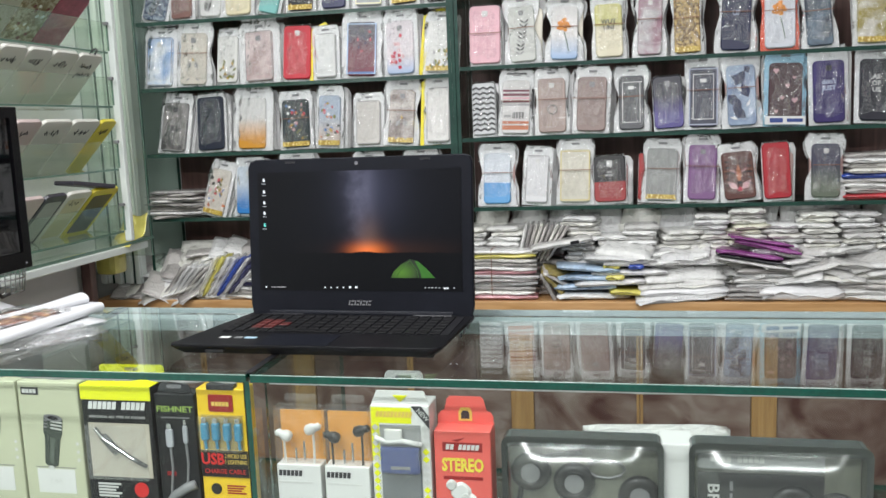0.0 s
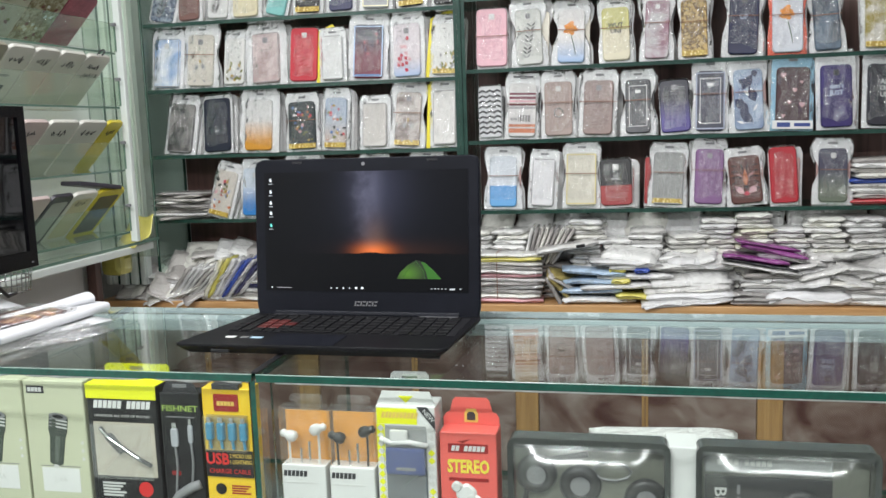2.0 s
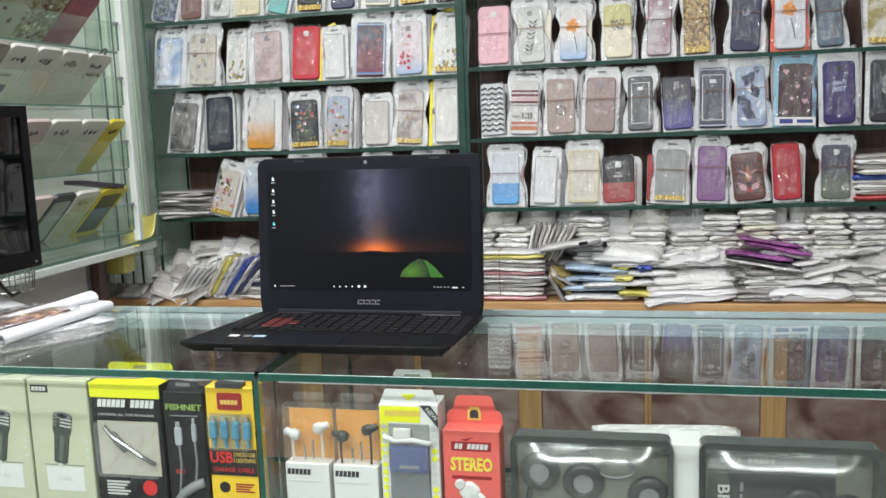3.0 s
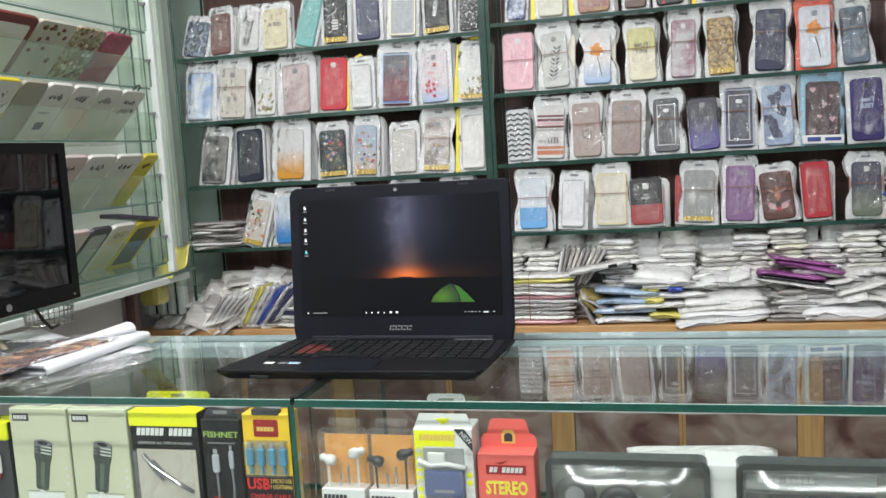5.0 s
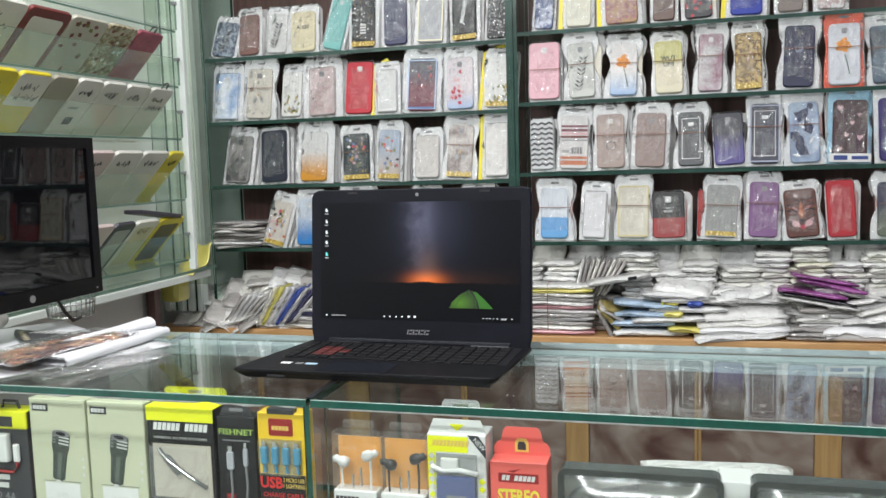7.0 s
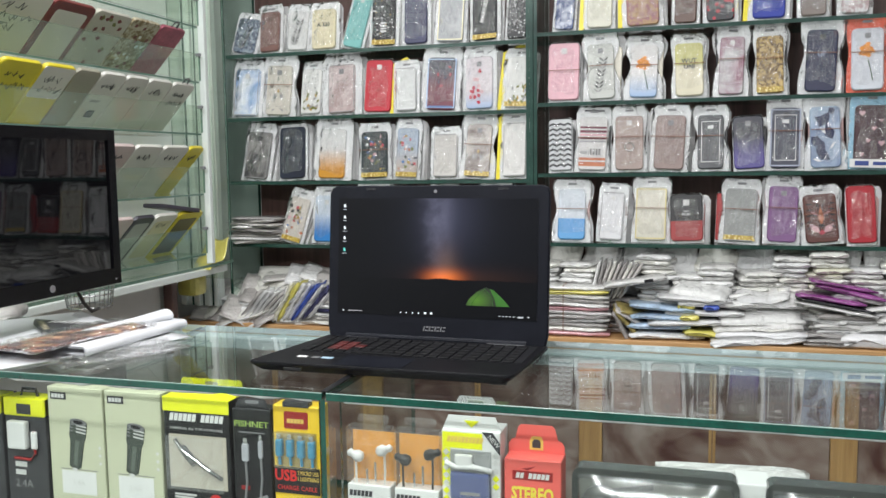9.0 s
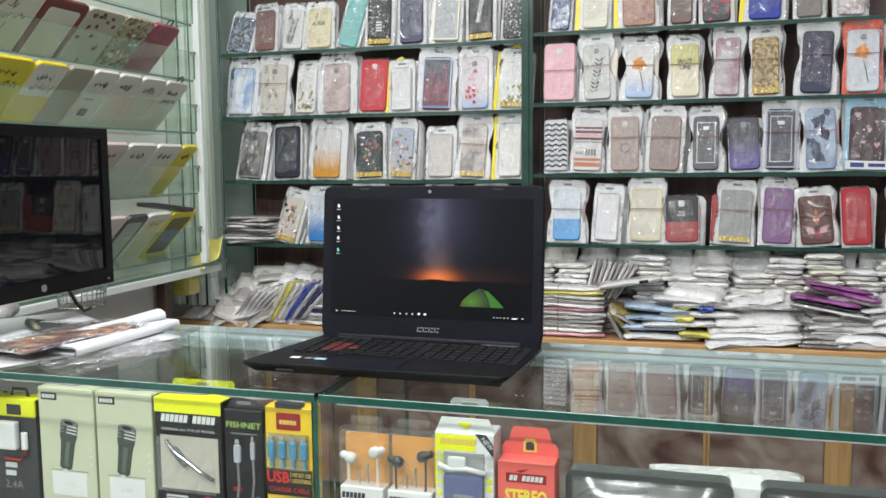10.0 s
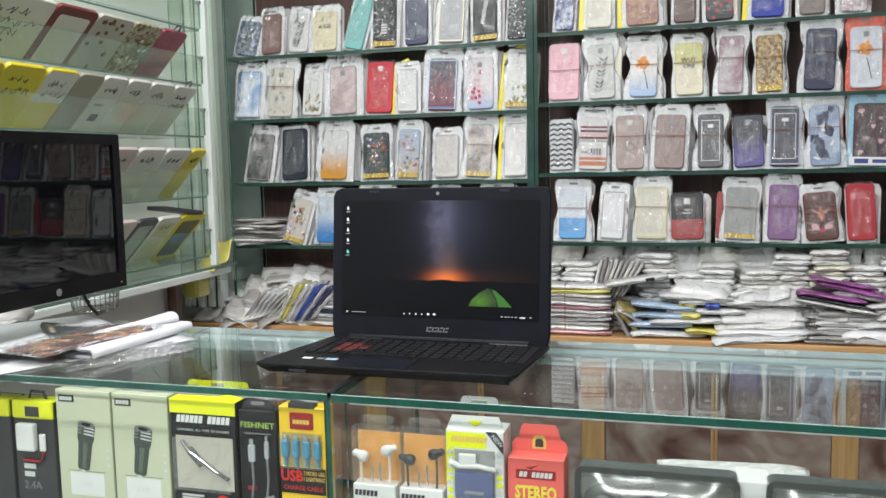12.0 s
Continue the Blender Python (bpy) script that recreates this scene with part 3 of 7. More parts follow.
            printed(case, leaf_shape(s * a * 0.5, ch * 0.07, 0.014, 0.005, s * 55), "grey", y)
        printed(case, leaf_shape(0, ch * 0.44, 0.012, 0.008, 0), "gold", y - 0.0006)
    elif kind == "feather":
        for i in range(9):
            z = ch * (0.12 + 0.07 * i)
            for s in (-1, 1):
                printed(case, leaf_shape(a * (-0.25 + 0.06 * i), z, 0.017, 0.005, -s * 48), "black" if i % 3 else "grey", y - 0.0001 * (i % 2))
    elif kind == "scatter":
        for i in range(34):
            printed(case, leaf_shape(a * r.uniform(-0.85, 0.85), ch * r.uniform(0.1, 0.93), r.uniform(0.003, 0.008), r.uniform(0.003, 0.006), r.uniform(0, 360)), "white" if i % 3 else "gold", y)
        for i in range(4):
            printed(case, rect(-0.009, 0.009, ch * (0.24 + 0.05 * i), ch * (0.27 + 0.05 * i)), "white", y - 0.0002)
    elif kind == "zigzag":
        for i in range(9):
            z = ch * (0.07 + 0.1 * i)
            top = [(-a * 0.95 + a * 1.9 * k / 6, z + (ch * 0.022 if k % 2 else -ch * 0.014)) for k in range(7)]
            printed(case, top + [(px, pz + ch * 0.042) for px, pz in top[::-1]], "black", y)
    elif kind == "portrait":
        printed(case, [(-a * 0.55, ch * 0.08), (a * 0.55, ch * 0.08), (a * 0.35, ch * 0.36), (a * 0.12, ch * 0.45), (-a * 0.12, ch * 0.45), (-a * 0.35, ch * 0.36)], "maroon", y)
        printed(case, rect(-a * 0.85, a * 0.85, ch * 0.03, ch * 0.07), "blue", y)
        for i in range(8):
            printed(case, leaf_shape(a * r.uniform(-0.8, 0.8), ch * r.uniform(0.45, 0.9), 0.012, 0.006, r.uniform(0, 360)), "red" if i % 2 else "navy", y - 0.0002)
    elif kind == "collage":
        inks = ("blue", "red", "pink", "gold", "white", "black", "green", "rust")
        for i in range(26):
            printed(case, leaf_shape(a * r.uniform(-0.7, 0.7), ch * r.uniform(0.12, 0.85), r.uniform(0.007, 0.016), r.uniform(0.005, 0.011), r.uniform(0, 360)), inks[i % 8], y - 0.0001 * (i % 5))


COUNT = [0]


def case_pack(x, z, w, h, kind, c1, c2=None, c3=None, tilt=0.0, layers=1, cinch=0.0, card="white", scale=60.0, split=0.06,
              gold=False, bumper=None, band=False, ring=False, flower=False, text="", ink="dark", turned=False, hole=True,
              tight=False, narrow=False, back=0.0, art=""):
    COUNT[0] += 1
    seed = COUNT[0] * 1.37
    lean = 7 + (COUNT[0] * 5) % 6
    h = max(0.12, h)
    cinch *= 1.42
    words = {"blot": "mottled", "dots": "dotted", "fade": "two-tone fading", "split": "two-tone", "quilt": "dark quilted", "plain": "plain"}[kind]
    words = {"labels": "label-printed", "frame": "white-framed", "edge": "clear-edged", "swirl": "swirl-printed", "hearts": "heart-printed", "tiger": "tiger-printed", "sprig": "leaf-printed", "petals": "petal-printed",
             "crest": "crest-printed", "feather": "feather-printed", "scatter": "speckle-printed", "zigzag": "zigzag-striped", "portrait": "picture-printed", "collage": "collage-printed"}.get(art, words)
    hue = colour_word(c1 if kind in ("plain", "fade", "split") else c2)
    label = f"{hue} {words} phone case in a crinkled clear pouch"
    if card != "white":
        label = f"{hue} {words} phone case on {card} card in clear pouch"
    elif band:
        label += " with rubber band"
    elif gold:
        label += " with gold print"
    ob = base("phone_case_pack", pose(x, SHELF_Y + 0.03 + back, z + 0.001, -lean, 0, 0) @ pose(0, 0, 0, 0, tilt + ((COUNT[0] * 53) % 7 - 3) * 0.9, (COUNT[0] * 37 % 9) - 4), label, "phone case", "bagged phone cases on the shelves")
    t = 0.013
    cw = min(w * (0.93 if tight else 0.68 if cinch > 0.12 else 0.76), 0.086)
    ch = min(h * (0.93 if tight else 0.80), 0.162)
    if narrow:
        cw = w * 0.9
    cz = 0.006
    part("card", waist_card(w * 0.97, h * (0.99 if not tight else 0.97), cinch, 0.0003, 0.0011), CARDS["white" if card == "yellow" else card], ob)
    if card == "yellow":
        part("yellow_card", plate([(-w / 2 - 0.011, 0), (w / 2 - 0.02, 0), (w / 2 - 0.02, h * 0.9), (0.0, h * 1.06), (-w / 2 - 0.006, h * 0.93)], 0.0018, 0.003), M_YELLOW, ob, "yellow card behind")
    mat = case_material(kind, c1, c2, c3, scale, split)
    case = part("case", plate(rounded(cw, ch, min(0.011, cw * 0.15), 3), -0.0095, -0.0005, 0.0022), mat, ob, place=pose(0, 0, cz))
    front = -0.0099
    if hole and COUNT[0] % 3 != 1:
        part("lens_cutout", plate(rounded(cw * 0.19, cw * 0.19, 0.003, 2, ch - cw * 0.36), front, front + 0.0007), M_DARK if sum(c1) < 0.4 else M_GREYCARD if COUNT[0] % 2 else M_GREY, case, "camera cut-out")
    if bumper:
        key = tuple(bumper)
        if key not in BUMPER_MATS:
            BUMPER_MATS[key] = surface("case_bumper", bumper, 0.35)
        bm = bmesh.new()
        a, b, e = cw * 0.5, ch, 0.0035
        for q in ((-a, -a + e, 0.004, b - 0.004), (a - e, a, 0.004, b - 0.004), (-a + e, a - e, 0.004, 0.004 + e), (-a + e, a - e, b - 0.004 - e, b - 0.004)):
            box(bm, q[0], q[1], front - 0.0004, front + 0.003, q[2], q[3])
        part("bumper", bm, BUMPER_MATS[key], case)
    if art:
        motif(case, art, cw, ch, front, seed)
    if gold:
        part("gold_strip", made(-cw * 0.5, cw * 0.5, front - 0.0003, front + 0.001, 0.002, 0.016), M_GOLD, case, "gold glitter print")
    if ring:
        bm = bmesh.new()
        bmesh.ops.create_circle(bm, segments=8, radius=0.0018, matrix=Matrix.Translation((0.012, 0, 0)) @ pose(0, 0, 0, 90))
        bmesh.ops.spin(bm, geom=bm.verts[:] + bm.edges[:], cent=(0, 0, 0), axis=(0, 0, 1), angle=2 * math.pi, steps=20, use_merge=True)
        part("finger_ring", bm, M_CHROME, case, "metal finger ring", pose(0, front - 0.002, ch * 0.42, 90))
    if flower:
        bm = bmesh.new()
        for i in range(14):
            a = i * 2.4
            r = 0.004 + 0.0011 * i
            p = Vector((r * math.cos(a) * 0.8 - 0.003, 0, ch * 0.64 + r * math.sin(a)))
            plate([(p.x + 0.007 * math.cos(a + k), p.z + 0.0055 * math.sin(a + k)) for k in (0, 1.3, 2.6, 3.9, 5.2)], front - 0.0002 * (i % 4 + 1), front + 0.0005, bm=bm)
        part("printed_petals", bm, M_ROSE, case, "orange flower print")
        part("printed_stem", tube([(0, front, ch * 0.5), (0.006, front, ch * 0.35), (0.012, front, ch * 0.15)], 0.0012, 5), M_STEM, case)
    if text:
        lt = lettering(text, 0.017, INKS[ink], case, (0, front - 0.0004, ch * (0.6 if not turned else 0.55)), bold=0.0004)
        lt.data.transform(pose(0, 0, 0, 0, -78 if turned else 0, 0))
        if "\n" in text and text.startswith("NO"):
            lt.data.transform(Matrix.Diagonal((0.5, 1, 0.5, 1)))
        lt.visible_shadow = False
    if card == "blue":
        strip = part("label_strip", made(-w * 0.46, w * 0.46, -0.0112, -0.0102, 0.004, 0.026), M_WHITE, ob, "white label strip")
        bars(strip, -w * 0.2, 0.015, w * 0.3, 0.012, -0.0112, M_BLUE, 1)
        bars(strip, w * 0.22, 0.015, w * 0.36, 0.009, -0.0112, M_BLUE, 1)
    if art == "labels":
        bars(ob, 0, h - 0.012, w * 0.55, 0.005, -0.0002, M_DARK, 1)
    if h > 0.155 and not tight:
        part("hang_slot", plate(rounded(0.024, 0.006, 0.0028, 3, h - 0.018), -0.0009, 0.0002), M_GREY, ob, "punched hang slot")
    pouch = part("pouch", pouch_mesh(w, h, t, cinch, seed), M_CLEAR, ob, "crinkled clear pouch", smooth=True)
    pouch.visible_shadow = False
    if band or cinch > 0.05:
        k = 1 - 1.5 * cinch
        part("rubber_band", made(-w / 2 * k, w / 2 * k, -0.0165, -0.0145, h * 0.51, h * 0.51 + 0.0016), M_BAND, ob, "thin brown rubber band")
    for i in range(layers):
        spare(x + 0.005 * (i + 1) + 0.002 * math.sin(seed + i), z, w, h * (0.97 - 0.02 * i), 0.016 * (i + 1) + back, lean, tilt, cinch, seed + i)


def colour_word(c):
    r, g, b = c
    hi, lo = max(c), min(c)
    if hi < 0.07:
        return "black" if hi - lo < 0.025 else "dark navy"
    if hi - lo < 0.12:
        return "white" if hi > 0.55 else "grey"
    if r >= g >= b:
        return "red" if g < 0.3 * r else ("brown" if hi < 0.35 else ("cream" if b > 0.5 * r else "gold"))
    if r >= b >= g:
        return "pink" if hi > 0.5 else "mauve"
    if b >= r >= g:
        return "purple"
    return "blue" if b >= g else "teal"


SPARE_MATS = [surface("spare_" + n, c, 0.4) for n, c in (("white", (0.72, 0.72, 0.7)), ("grey", (0.42, 0.42, 0.42)), ("cream", (0.66, 0.62, 0.52)), ("black", (0.03, 0.03, 0.03)), ("rose", (0.5, 0.32, 0.3)))]


def spare(x, z, w, h, back, lean, tilt, cinch, seed):
    """One more pouch standing behind the front one."""
    ob = base("spare_case_pack", pose(x, SHELF_Y + 0.03 + back, z + 0.001, -lean, 0, 0) @ pose(0, 0, 0, 0, tilt + math.sin(seed) * 2, 0), "spare phone case in milky pouch behind another pack", "phone case", "spare phone cases behind")
    m = SPARE_MATS[int(seed * 3.7) % len(SPARE_MATS)]
    part("case", plate(rounded(w * 0.8, h * 0.8, 0.011, 3), -0.0085, -0.0005, 0.002), m, ob, place=pose(0, 0, 0.005))
    p = part("pouch", waist_card(w, h, cinch, 0.0002, 0.0012), M_FILM, ob, "milky pouch")


case_pack(-1.367, 1.591, 0.099, 0.138, 'blot', (0.1,0.13,0.2), (0.4,0.45,0.5), tilt=9, layers=2, art='feather')
case_pack(-1.273, 1.591, 0.087, 0.158, 'plain', (0.28,0.17,0.15), hole=False)
case_pack(-1.181, 1.591, 0.085, 0.153, 'plain', (0.68,0.68,0.67), art='feather', hole=False)
case_pack(-1.091, 1.591, 0.102, 0.152, 'plain', (0.72,0.67,0.50), text='A 320', ink='dark')
case_pack(-1.001, 1.591, 0.077, 0.197, 'plain', (0.28,0.55,0.53), tilt=11, layers=2)
case_pack(-0.897, 1.591, 0.095, 0.206, 'plain', (0.025,0.024,0.028), gold=True, art='scatter', hole=False)
case_pack(-0.795, 1.591, 0.091, 0.202, 'quilt', (0.02,0.025,0.09), (0.045,0.05,0.14), scale=90)
case_pack(-0.692, 1.591, 0.099, 0.199, 'plain', (0.42,0.43,0.44), bumper=(0.75,0.70,0.48))
case_pack(-0.586, 1.591, 0.095, 0.196, 'plain', (0.02,0.02,0.024), gold=True, text='MADNESS', ink='white', turned=True, hole=False)
case_pack(-0.494, 1.591, 0.073, 0.194, 'dots', (0.6,0.6,0.6), (0.02,0.02,0.025), scale=130)
case_pack(-1.364, 1.396, 0.113, 0.185, 'blot', (0.80,0.83,0.86), (0.36,0.50,0.72), scale=9, tilt=3, art='edge')
case_pack(-1.253, 1.396, 0.124, 0.192, 'plain', (0.66,0.63,0.57), cinch=0.1, art='crest')
case_pack(-1.142, 1.396, 0.072, 0.175, 'plain', (0.72,0.72,0.70), narrow=True, art='sprig', hole=False)
case_pack(-1.037, 1.396, 0.133, 0.188, 'blot', (0.50,0.40,0.39), (0.66,0.58,0.57), scale=12, art='edge')
case_pack(-0.921, 1.396, 0.090, 0.169, 'plain', (0.58,0.05,0.08), layers=2, tight=True)
case_pack(-0.829, 1.396, 0.083, 0.162, 'plain', (0.70,0.71,0.70), card='yellow', art='edge')
case_pack(-0.724, 1.396, 0.123, 0.193, 'fade', (0.22,0.02,0.06), (0.06,0.05,0.09), bumper=(0.40,0.52,0.72), split=0.09, layers=2, art='portrait')
case_pack(-0.604, 1.396, 0.106, 0.188, 'fade', (0.40,0.52,0.72), (0.70,0.66,0.68), split=0.02, layers=2, art='petals')
case_pack(-0.494, 1.396, 0.100, 0.184, 'plain', (0.72,0.72,0.70), card='yellow', gold=True, art='sprig')
case_pack(-1.339, 1.198, 0.109, 0.188, 'blot', (0.11,0.11,0.11), (0.34,0.33,0.32), scale=14, tilt=5, layers=4, art='edge')
case_pack(-1.208, 1.198, 0.101, 0.185, 'plain', (0.035,0.045,0.075), layers=3, tight=True)
case_pack(-1.077, 1.198, 0.132, 0.191, 'fade', (0.66,0.37,0.07), (0.68,0.68,0.67), layers=2)
case_pack(-0.934, 1.198, 0.110, 0.176, 'plain', (0.05,0.07,0.075), gold=True, layers=1, cinch=0.06, art='collage', hole=False)
case_pack(-0.833, 1.198, 0.086, 0.185, 'fade', (0.56,0.50,0.46), (0.46,0.52,0.60), gold=True, layers=3, art='collage', hole=False)
case_pack(-0.712, 1.198, 0.096, 0.162, 'plain', (0.60,0.58,0.55), layers=3, art='edge')
case_pack(-0.616, 1.198, 0.109, 0.196, 'blot', (0.28,0.23,0.21), (0.58,0.54,0.51), gold=True, scale=14, cinch=0.1, art='crest')
case_pack(-0.503, 1.198, 0.091, 0.198, 'plain', (0.74,0.73,0.71), card='yellow', art='edge')
case_pack(-1.223, 1.001, 0.088, 0.177, 'plain', (0.66,0.63,0.58), tilt=17, layers=2, art='collage', gold=True, hole=False)
case_pack(-1.101, 1.001, 0.105, 0.180, 'fade', (0.08,0.30,0.62), (0.62,0.68,0.74), layers=2)
case_pack(-0.942, 1.001, 0.120, 0.193, 'plain', (0.5,0.45,0.4), layers=1)
case_pack(-0.730, 1.001, 0.106, 0.188, 'plain', (0.10,0.10,0.12), layers=1)
case_pack(-0.562, 1.001, 0.110, 0.195, 'plain', (0.4,0.42,0.3), layers=1)
case_pack(-0.359, 1.607, 0.068, 0.187, 'blot', (0.55,0.58,0.66), (0.12,0.16,0.3), scale=50)
case_pack(-0.261, 1.607, 0.090, 0.188, 'plain', (0.70,0.69,0.6), card='yellow')
case_pack(-0.142, 1.607, 0.113, 0.184, 'blot', (0.40,0.22,0.24), (0.5,0.36,0.2), card='yellow', layers=2)
case_pack(-0.031, 1.607, 0.075, 0.193, 'plain', (0.17,0.10,0.075), hole=False)
case_pack(0.060, 1.607, 0.093, 0.194, 'dots', (0.5,0.04,0.07), (0.06,0.06,0.07), layers=1)
case_pack(0.179, 1.607, 0.106, 0.189, 'plain', (0.03,0.07,0.4), card='yellow')
case_pack(0.289, 1.607, 0.081, 0.183, 'plain', (0.3,0.26,0.24), layers=1)
case_pack(0.386, 1.607, 0.086, 0.183, 'blot', (0.5,0.4,0.4), (0.7,0.7,0.7), layers=1)
case_pack(-0.360, 1.412, 0.093, 0.173, 'plain', (0.74,0.48,0.53), band=True, tight=True, layers=2)
case_pack(-0.252, 1.412, 0.106, 0.191, 'plain', (0.60,0.61,0.58), cinch=0.16, layers=1, art='feather')
case_pack(-0.141, 1.412, 0.108, 0.185, 'fade', (0.40,0.52,0.70), (0.72,0.71,0.70), flower=True, cinch=0.15, split=0.035, layers=1)
case_pack(-0.017, 1.412, 0.096, 0.182, 'split', (0.74,0.70,0.56), (0.64,0.62,0.32), split=0.085, band=True, cinch=0.06, layers=1, text='WUT\nUNI', ink='dark', hole=False)
case_pack(0.088, 1.412, 0.093, 0.196, 'blot', (0.52,0.50,0.51), (0.34,0.16,0.22), scale=9, band=True, cinch=0.12, layers=2)
case_pack(0.188, 1.412, 0.088, 0.191, 'blot', (0.58,0.44,0.2), (0.12,0.06,0.012), (0.6,0.46,0.2), scale=60, band=True, cinch=0.08, gold=True)
case_pack(0.308, 1.412, 0.109, 0.206, 'plain', (0.022,0.03,0.10), text='UP', ink='pale', cinch=0.1)
case_pack(0.421, 1.412, 0.099, 0.199, 'plain', (0.66,0.68,0.72), flower=True, card='red', cinch=0.05)
case_pack(0.521, 1.412, 0.093, 0.189, 'blot', (0.16,0.22,0.28), (0.09,0.11,0.14), scale=12, cinch=0.1, layers=1)
case_pack(0.644, 1.412, 0.094, 0.184, 'blot', (0.66,0.64,0.58), (0.4,0.34,0.1), scale=18, gold=True, layers=1)
case_pack(-0.367, 1.214, 0.071, 0.158, 'plain', (0.60,0.61,0.62), layers=1, tight=True, art='zigzag', hole=False)
case_pack(-0.281, 1.214, 0.103, 0.188, 'plain', (0.66,0.65,0.64), cinch=0.08, art='labels', hole=False)
case_pack(-0.176, 1.214, 0.100, 0.188, 'plain', (0.46,0.38,0.35), ring=True, band=True, layers=2, cinch=0.06)
case_pack(-0.071, 1.214, 0.105, 0.186, 'plain', (0.38,0.30,0.28), band=True, layers=3)
case_pack(0.040, 1.214, 0.099, 0.186, 'plain', (0.11,0.115,0.125), cinch=0.14, layers=1, art='frame')
case_pack(0.141, 1.214, 0.083, 0.153, 'fade', (0.11,0.085,0.30), (0.05,0.05,0.075), split=0.06, layers=3, tight=True)
case_pack(0.228, 1.214, 0.099, 0.203, 'plain', (0.085,0.09,0.13), bumper=(0.35,0.38,0.48), cinch=0.06, layers=2, art='frame')
case_pack(0.330, 1.214, 0.108, 0.207, 'blot', (0.28,0.35,0.48), (0.46,0.54,0.64), scale=8, cinch=0.16, layers=1, art='swirl', hole=False)
case_pack(0.435, 1.214, 0.110, 0.202, 'plain', (0.10,0.045,0.055), card='blue', layers=1, art='hearts', hole=False)
case_pack(0.546, 1.214, 0.102, 0.210, 'blot', (0.055,0.035,0.17), (0.085,0.06,0.22), scale=9, layers=1, text="don't\nJUST", ink='pale')
case_pack(0.656, 1.214, 0.103, 0.208, 'plain', (0.03,0.03,0.05), text='All\nOF\nUS', ink='white', layers=1)
case_pack(-0.338, 1.017, 0.113, 0.182, 'split', (0.16,0.42,0.70), (0.62,0.66,0.70), band=True, cinch=0.1, layers=1, hole=False)
case_pack(-0.227, 1.017, 0.086, 0.170, 'plain', (0.72,0.72,0.73), tilt=6, layers=4, art='edge')
case_pack(-0.117, 1.017, 0.109, 0.186, 'plain', (0.66,0.64,0.56), band=True, cinch=0.08, layers=1, bumper=(0.6,0.52,0.25))
case_pack(-0.018, 1.017, 0.094, 0.138, 'split', (0.42,0.09,0.09), (0.05,0.05,0.052), split=0.055, layers=3, text='NO\nMUSIC', ink='white', tight=True)
case_pack(0.075, 1.017, 0.041, 0.139, 'plain', (0.5,0.10,0.10), layers=0, tight=True, back=0.03)
case_pack(0.116, 1.017, 0.107, 0.181, 'plain', (0.36,0.37,0.36), gold=True, band=True, tilt=4, layers=1, cinch=0.06, art='edge')
case_pack(0.224, 1.017, 0.097, 0.188, 'plain', (0.28,0.15,0.31), band=True, layers=2, cinch=0.04)
case_pack(0.328, 1.017, 0.107, 0.161, 'plain', (0.17,0.07,0.055), tilt=-5, layers=1, cinch=0.08, art='tiger', hole=False)
case_pack(0.423, 1.017, 0.075, 0.161, 'plain', (0.50,0.05,0.07), layers=2, tight=True)
case_pack(0.541, 1.017, 0.106, 0.178, 'fade', (0.22,0.25,0.2), (0.13,0.13,0.18), cinch=0.16, layers=2)


# ---------------------------------------------------------------- flat bagged cases, stacked and heaped
def pillow_mesh(w, d, t, seed):
    """A flat filled bag: thick in the middle, crumpled, with thin sealed ends."""
    bm = bmesh.new()
    nx, ny = 9, 6
    top, bot = [], []
    for j in range(ny + 1):
        a, b = [], []
        for i in range(nx + 1):
            u, v = i / nx, j / ny
            e = min(1.0, 0.45 + 7 * u, 0.45 + 7 * (1 - u)) * min(1.0, 0.6 + 5 * v, 0.6 + 5 * (1 - v))
            n1 = noise.noise(Vector((u * 4 + seed, v * 4, 1.3 * seed)))
            n2 = noise.noise(Vector((u * 4 - seed, v * 4, 9 + seed)))
            x = (u - 0.5) * w * (1 + 0.06 * n2)
            y = (v - 0.5) * d * (1 + 0.04 * n1)
            a.append(bm.verts.new((x, y, t * 0.5 + t * 0.5 * e * (1 + 0.22 * n1) + (0.004 * n2 if i in (0, nx) else 0))))
            b.append(bm.verts.new((x, y, t * 0.5 - t * 0.5 * e * (1 + 0.1 * n2))))
        top.append(a)
        bot.append(b)
    for j in range(ny):
        for i in range(nx):
            bm.faces.new((top[j][i], top[j][i + 1], top[j + 1][i + 1], top[j + 1][i]))
            bm.faces.new((bot[j][i], bot[j + 1][i], bot[j + 1][i + 1], bot[j][i + 1]))
    rim = [(j, 0) for j in range(ny + 1)] + [(ny, i) for i in range(1, nx + 1)] + [(j, nx) for j in range(ny - 1, -1, -1)] + [(0, i) for i in range(nx - 1, 0, -1)]
    for k in range(len(rim)):
        p, q = rim[k], rim[(k + 1) % len(rim)]
        bm.faces.new((top[p[0]][p[1]], top[q[0]][q[1]], bot[q[0]][q[1]], bot[p[0]][p[1]]))
    bmesh.ops.recalc_face_normals(bm, faces=list(bm.faces))
    # loose film at the end that faces the aisle
    prev = None
    for i in range(nx + 1):
        x = (i / nx - 0.5) * w
        k = noise.noise(Vector((i * 0.42 + seed * 3, seed, 0.4)))
        a = bm.verts.new((x, -d * 0.49, t * 0.5))
        b = bm.verts.new((x * 0.98, -d * 0.5 - 0.003 - 0.002 * abs(k), t * (0.52 + 0.25 * k)))
        c = bm.verts.new((x * 0.96, -d * 0.5 - 0.005 - 0.006 * abs(k), t * (0.50 + 0.45 * k)))
        if prev:
            bm.faces.new((prev[0], a, b, prev[1]))
            bm.faces.new((prev[1], b, c, prev[2]))
        prev = (a, b, c)
    return bm


